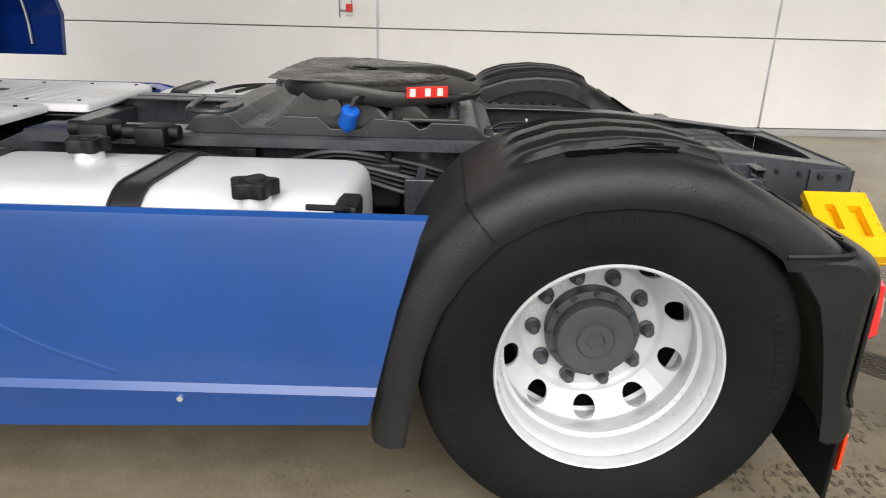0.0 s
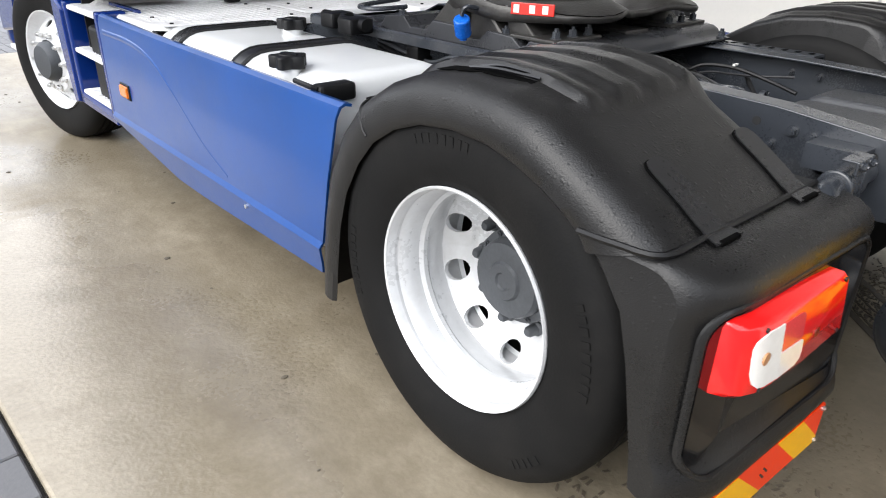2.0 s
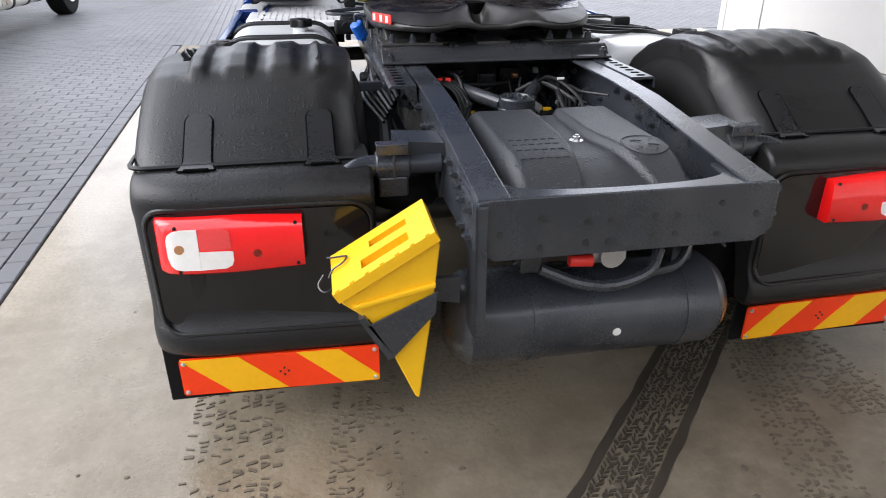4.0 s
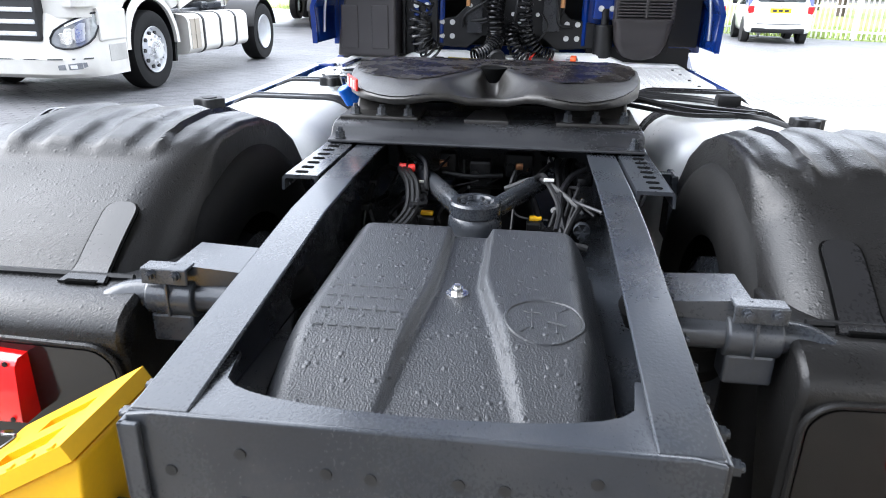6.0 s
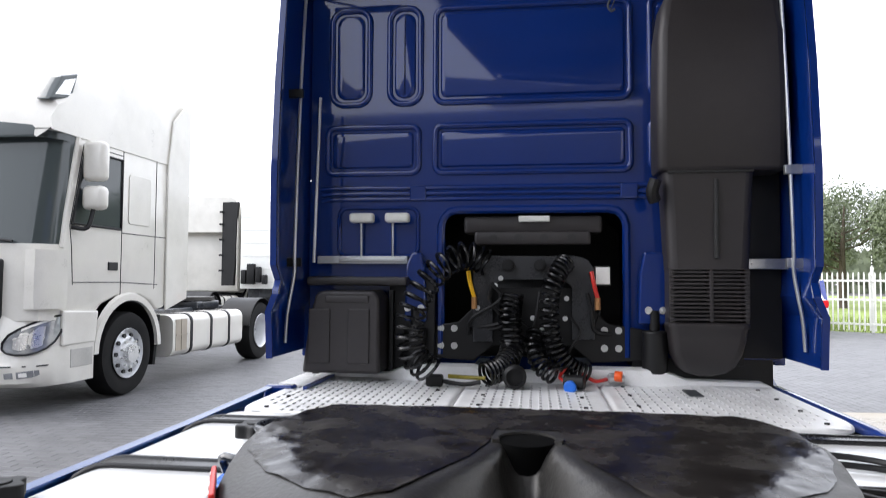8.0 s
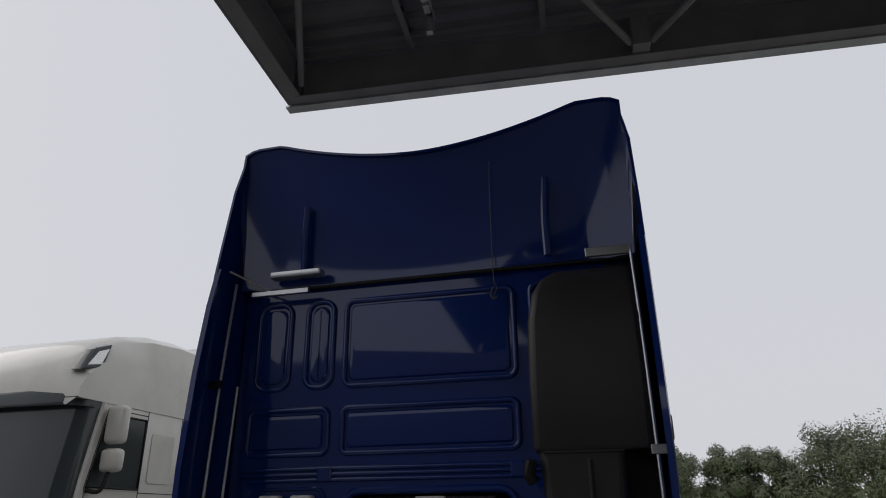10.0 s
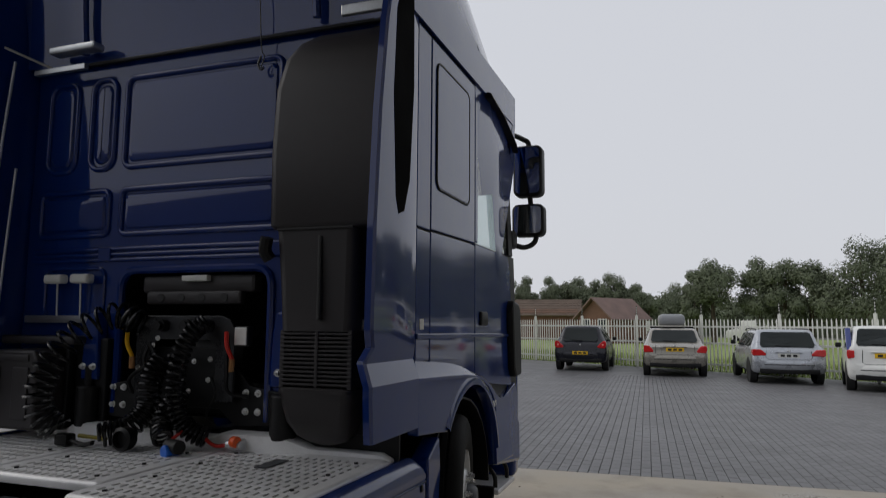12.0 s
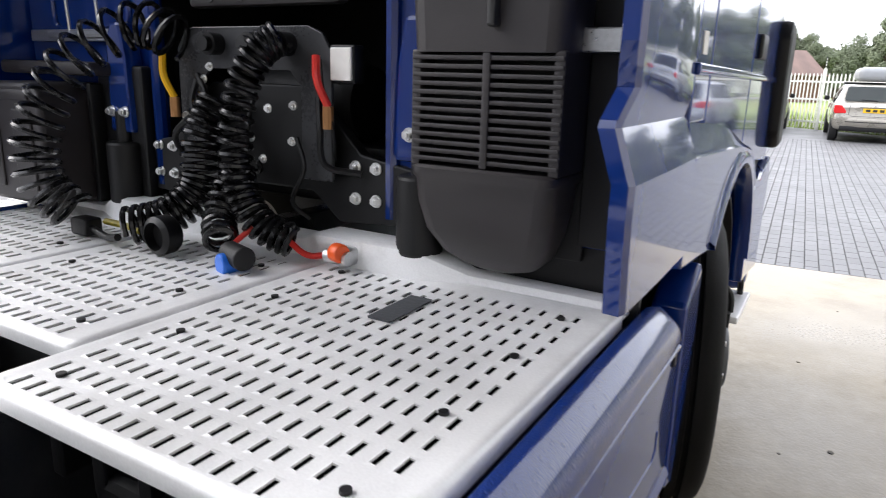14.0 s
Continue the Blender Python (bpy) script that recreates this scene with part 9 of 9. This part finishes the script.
for k in range(int(FL / 2.7) + 1):
    bm = B()
    box(bm, (k * 2.7 - 0.04, 0.0, 0.0), (k * 2.7 + 0.04, 0.08, 1.9), 0.006)
    tube(bm, [(k * 2.7, 0.04, 1.9), (k * 2.7, 0.04, 2.25)], 0.012, 6, 0)
    part("post", bm, FENCE, fence)
    for q in range(4):
        bm = B()
        cyl(bm, (k * 2.7, 0.04, 1.95 + q * 0.09), (k * 2.7, 0.04, 1.985 + q * 0.09), 0.026, 8)
        part("insulator", bm, INK, fence)

# verge behind the fence
GM = FM @ Matrix.Translation((0, 0.25, 0))
bm = B()
rows = []
for j in range(24):
    y = 0.0 + j * j * 0.12
    rows.append([(x, y, -0.02 + 0.06 * noise.noise((x * 0.4, y * 0.4, 1)) + (0.05 if j else 0)) for x in [-60 + 4 * i for i in range(45)]])
loft(bm, rows, closed=False)
bm.transform(GM)
verge = part("grass", bm, GRASSM, None, smooth=60)
tagged(verge, "bright green grass verge behind the fence", "grass", kind="stuff")
rng = random.Random(5)
verts, faces = [], []
for k in range(16000):
    x, y = rng.uniform(-2, FL + 6), rng.random() ** 1.5 * 7.0 - 0.1
    h, a, w = rng.uniform(0.10, 0.32), rng.uniform(0, math.pi), rng.uniform(0.008, 0.02)
    p = GM @ Vector((x, y, 0))
    i = len(verts)
    dx, dy = math.cos(a) * w, math.sin(a) * w
    verts += [(p.x - dx, p.y - dy, 0), (p.x + dx, p.y + dy, 0), (p.x + rng.uniform(-0.06, 0.06), p.y + rng.uniform(-0.06, 0.06), h)]
    faces.append((i, i + 1, i + 2))
me = bpy.data.meshes.new("grass_blades")
me.from_pydata(verts, [], faces)
me.materials.append(GRASSM)
tagged(new("grass_blades", me), "long green grass blades along the fence", "grass", kind="stuff")


def tree(x, y, h, r, seed, trunk=0.22, n=9500, leaf=0.14, label="broad dark green tree behind the yard"):
    """A tapered trunk with limbs and a crown of small leaf clumps, uneven and open."""
    rg = random.Random(seed)
    t = thing("tree", label, "tree", pose(x, y, 0), group="trees round the yard")
    bm = B()
    lean = (rg.uniform(-0.4, 0.4), rg.uniform(-0.4, 0.4))
    pts = [Vector((lean[0] * f * f, lean[1] * f * f, h * 0.8 * f)) for f in (0, 0.25, 0.5, 0.75, 1)]
    rings = [[p + Vector((math.cos(a) * rr, math.sin(a) * rr, 0)) for a in [2 * math.pi * k / 9 for k in range(9)]] for p, rr in zip(pts, [trunk * q for q in (1.25, 0.95, 0.7, 0.45, 0.12)])]
    loft(bm, rings)
    tips = []
    for k in range(17):
        f = rg.uniform(0.22, 0.9)
        base = Vector((lean[0] * f * f, lean[1] * f * f, h * 0.8 * f))
        a = rg.uniform(0, 2 * math.pi)
        L = r * rg.uniform(0.55, 1.0) * (1.15 - 0.5 * f)
        tip = base + Vector((math.cos(a) * L, math.sin(a) * L, L * rg.uniform(0.25, 0.8)))
        mid = base.lerp(tip, 0.5) + Vector((0, 0, -0.1 * L))
        tube(bm, [base, mid, tip], trunk * 0.22, 5, 3)
        tips.append((tip, r * rg.uniform(0.36, 0.58)))
    tips.append((Vector((lean[0], lean[1], h * 0.86)), r * 0.45))
    part("trunk", bm, BARK, t)
    verts, faces = [], []
    for k in range(n):
        c, rad = rg.choice(tips)
        d = Vector((rg.gauss(0, 1), rg.gauss(0, 1), rg.gauss(0, 0.75)))
        d = d.normalized() * rad * rg.random() ** 0.4
        p = c + d
        nrm = (d + Vector((rg.uniform(-1, 1), rg.uniform(-1, 1), rg.uniform(-0.3, 1.2))) * rad * 0.6).normalized()
        u = nrm.orthogonal().normalized()
        v = nrm.cross(u)
        for q in range(2):
            a = rg.uniform(0, 6.28)
            e1 = (u * math.cos(a) + v * math.sin(a)) * leaf * rg.uniform(0.35, 0.8)
            e2 = (v * math.cos(a) - u * math.sin(a)) * leaf * rg.uniform(0.2, 0.5)
            o = p + Vector((rg.uniform(-1, 1), rg.uniform(-1, 1), rg.uniform(-1, 1))) * leaf * 0.5
            i = len(verts)
            verts += [tuple(o - e1), tuple(o + e2), tuple(o + e1), tuple(o - e2 * 0.8)]
            faces.append((i, i + 1, i + 2, i + 3))
    me = bpy.data.meshes.new("crown")
    me.from_pydata(verts, [], faces)
    me.materials.append(LEAF)
    cr = new("crown", me)
    cr.parent = t
    return t


rng = random.Random(77)
# big trees to the right of the houses
for k, (x, y, h, r) in enumerate(((-15.3, 78, 6.6, 1.5), (-13.0, 78, 6.5, 1.4), (-9.6, 80, 6.5, 1.7), (-6.5, 78, 6.7, 1.8), (-3.5, 76, 5.5, 1.4), (-2.0, 76, 4.4, 1.0), (0.6, 85, 5.9, 1.9), (4.2, 62, 6.5, 1.9), (2.9, 62, 5.8, 1.3), (7.8, 62, 6.6, 1.6), (9.3, 60, 6.2, 1.7), (11.2, 60, 6.0, 1.7), (14.2, 57, 7.2, 2.4), (17.0, 55, 7.0, 3.0), (20.0, 53, 7.4, 3.4), (24.5, 50, 7.2, 3.4), (17.0, 41, 6.4, 2.9), (20.5, 38, 6.0, 2.8), (24.5, 36, 6.2, 3.0), (29.0, 44, 8.5, 3.6))):
    tree(x, y, h * 1.17, r * 1.06, 100 + k)
for k, (x, y, h, r) in enumerate(((-19.8, 79, 6.3, 1.8), (-17.5, 78, 6.5, 1.7), (-11.3, 80, 6.2, 1.6), (-8.1, 79, 6.4, 1.6), (-5.0, 78, 6.0, 1.5), (-1.0, 84, 4.7, 1.4))):
    tree(x, y, h * 1.12, r * 1.1, 140 + k, n=5200, leaf=0.19, label="distant green tree in a hazy row")
# the lower, farther row behind the houses
for k in range(13):
    tree(-44 + k * 4.3 + rng.uniform(-1, 1), 96 + rng.uniform(-4, 6), rng.uniform(4.6, 5.8), rng.uniform(2.2, 3.0), 200 + k, n=2200, leaf=0.34, label="distant green tree in a hazy row")


def house(m, w, d, eave, ridge, label, tiles=ROOF):
    h = thing("house", label, "house", m, group="houses behind the fence")
    bm = B()
    prism(bm, [(-w / 2, 0), (w / 2, 0), (w / 2, eave), (0, ridge - 0.1), (-w / 2, eave)], "y", 0, d)
    part("wall", bm, BRICK, h)
    for s in (-1, 1):
        bm = B()
        a, b = Vector((s * (w / 2 + 0.35), 0, eave - 0.25)), Vector((0, 0, ridge + 0.02))
        rows = [[(a.x, -0.35, a.z), (b.x, -0.35, b.z)], [(a.x, d + 0.35, a.z), (b.x, d + 0.35, b.z)]]
        loft(bm, rows, closed=False, thick=0.12)
        rf = part("roof", bm, tiles, h)
        for k in range(9):
            bm = B()
            f = (k + 0.5) / 9
            p = a.lerp(b, f)
            tube(bm, [(p.x, -0.36, p.z + 0.03), (p.x, d + 0.36, p.z + 0.03)], 0.04, 5, 0)
            part("tile_course", bm, tiles, rf)
    for x in (-w / 4, w / 4):
        bm = B()
        box(bm, (x - 0.5, -0.04, 0.9), (x + 0.5, 0.02, 2.1), 0.01)
        wd = part("window", bm, LABEL, h)
        bm = B()
        box(bm, (x - 0.43, -0.05, 0.97), (x + 0.43, -0.03, 2.03))
        part("pane", bm, GLASS, wd)
    return h


house(pose(-5.5, 60, 0, 0, 0, -35), 3.9, 4.6, 2.2, 3.85, "brown brick house with a red tiled roof")
house(pose(-20.5, 70, 0, 0, 0, -84), 5.0, 12.0, 2.8, 4.2, "long low brown brick barn with a dull roof", DULLROOF)
# white vans between the fence and the trees
for k, (x, y, a) in enumerate(((-1.6, 70, 80), (10.5, 76, 65))):
    van = thing("van", "distant white van parked beyond the fence", "van", pose(x, y, 0, 0, 0, a), group="far vans")
    bm = B()
    prism(bm, [(0.0, 0.35), (0.0, 2.0), (0.15, 2.15), (3.2, 2.15), (3.9, 1.3), (4.8, 1.1), (4.85, 0.35)], "x", -0.95, 0.95, 0.06)
    part("body", bm, WHITE, van)
    bm = B()
    prism(bm, [(3.25, 1.35), (3.2, 2.0), (3.3, 2.05), (3.85, 1.35)], "x", -0.96, 0.96)
    part("cab_window", bm, GLASS, van)
    for y2 in (0.9, 3.9):
        bm = B()
        cyl(bm, (-0.97, y2, 0.33), (0.97, y2, 0.33), 0.33, 20)
        part("wheel_pair", bm, RUBBER, van)

# low hedge and scrub that closes the distance all round
verts, faces = [], []
rng = random.Random(9)
for k in range(26000):
    a = rng.uniform(0, 2 * math.pi)
    R = 120 + rng.uniform(-6, 14)
    top = 5.5 + 2.2 * noise.noise((math.cos(a) * 9, math.sin(a) * 9, 3)) + 1.2 * noise.noise((math.cos(a) * 31, math.sin(a) * 31, 7))
    z = rng.random() ** 0.8 * top
    p = Vector((math.cos(a) * R, math.sin(a) * R, z))
    s1, s2 = rng.uniform(0.5, 1.2), rng.uniform(0.4, 0.9)
    tdir = Vector((-math.sin(a), math.cos(a), 0))
    u = (tdir * rng.uniform(-1, 1) + Vector((0, 0, 1)) * rng.uniform(-1, 1)).normalized()
    v = u.cross(Vector((math.cos(a), math.sin(a), rng.uniform(-0.5, 0.5)))).normalized()
    i = len(verts)
    verts += [tuple(p - u * s1), tuple(p + v * s2), tuple(p + u * s1), tuple(p - v * s2)]
    faces.append((i, i + 1, i + 2, i + 3))
me = bpy.data.meshes.new("far_woods")
me.from_pydata(verts, [], faces)
me.materials.append(LEAF)
tagged(new("far_woods", me), "hazy far line of green woods round the yard", "woods", kind="stuff")
# trees across the yard that show in the cab's paint
for k, (x, y, h, r) in enumerate(((30, 20, 9, 4), (34, 10, 9.5, 4), (33, 0, 9, 4), (31, 28, 8.5, 3.8))):
    tree(x, y, h, r, 300 + k, n=1500, leaf=0.45)

# ---- pavers of the yard ----
verts, faces, near = [], [], []
rng = random.Random(12)
BL, BW, GAP = 0.21, 0.105, 0.0025


def brick(a, b, c, d):
    """One chamfered paver with corners a, b and c, d."""
    z, e, i = rng.uniform(-0.002, 0.0), 0.0035, len(verts)
    verts.extend([(a, b, z - 0.03), (c, b, z - 0.03), (c, d, z - 0.03), (a, d, z - 0.03), (a, b, z - e), (c, b, z - e), (c, d, z - e), (a, d, z - e),
                  (a + e, b + e, z), (c - e, b + e, z), (c - e, d - e, z), (a + e, d - e, z)])
    for p in range(4):
        q = (p + 1) % 4
        faces.append((i + p, i + q, i + 4 + q, i + 4 + p))
        faces.append((i + 4 + p, i + 4 + q, i + 8 + q, i + 8 + p))
    faces.append((i + 8, i + 9, i + 10, i + 11))


def lay_across(u0, u1, v0, v1):
    j, v = 0, v0
    while v < v1:
        u = u0 + (BL / 2 if j % 2 else 0)
        while u < u1:
            cut = -0.115 if (v < 0.0 and u < -0.13) else 99
            if not (u > -0.13 and v < -0.01):
                if -1.15 < u < -0.33 and -6.9 < v < -0.9 and len(near) < 300:
                    near.append((u, v))
                else:
                    brick(u + GAP, v + GAP, min(u + BL, cut) - GAP, v + BW - GAP)
            u += BL
        v += BW
        j += 1


def lay_along(u0, u1, v0, v1):
    j, u = 0, u0
    while u < u1:
        v = v0
        if j % 2:
            brick(u + GAP, v + GAP, u + BW - GAP, v + BL / 2 - GAP)
            v += BL / 2
        while v < v1:
            brick(u + GAP, v + GAP, u + BW - GAP, v + BL - GAP)
            v += BL
        u += BW
        j += 1


lay_across(-6.3, 0.0, -9.6, 9.0)
lay_along(0.0, 12.0, 0.0, 14.5)
KERB = B()
for k in range(114):
    box(KERB, (-0.112, -24 + k * 0.2105 + 0.003, -0.1), (-0.012, -24 + (k + 1) * 0.2105 - 0.003, rng.uniform(-0.003, 0.0)), 0.005, 1)
kb = part("kerb", KERB, PAVER)
kb.matrix_world = SLAB
tagged(kb, "flush edging course of grey pavers along the slab", "kerb", kind="structure")
yard = thing("road", "wet grey clay pavers laid in bond across the yard", "pavers", SLAB, kind="structure")
me = bpy.data.meshes.new("pavers")
me.from_pydata(verts, [], faces)
me.materials.append(PAVER)
ob = new("pavers", me)
ob.parent = yard
tagged(ob, "wet grey pavers", kind="stuff")
bm = B()
box(bm, (GAP, GAP, -0.03), (BL - GAP, BW - GAP, 0), 0.005, 1)
ob = None
for u, v in near:
    if ob is None:
        ob = part("paver", bm, PAVER, yard)
        pm = ob.data
    else:
        ob = new("paver", pm)
        ob.parent = yard
    ob.location = (u, v, rng.uniform(-0.003, 0.0))
# the far part of the paving, too far to tell the pavers apart
bm = B()
for a, b in (((-40, 9.0), (0.0, 60)), ((0.0, 14.5), (60, 60)), ((-40, -30), (-6.3, 9.0)), ((7.7, -30), (60, -0.02)), ((12.0, 0.0), (60, 14.5))):
    box(bm, (a[0], a[1], -0.05), (b[0], b[1], -0.008))
part("far_paving", bm, PAVER, yard, "wet grey paving")
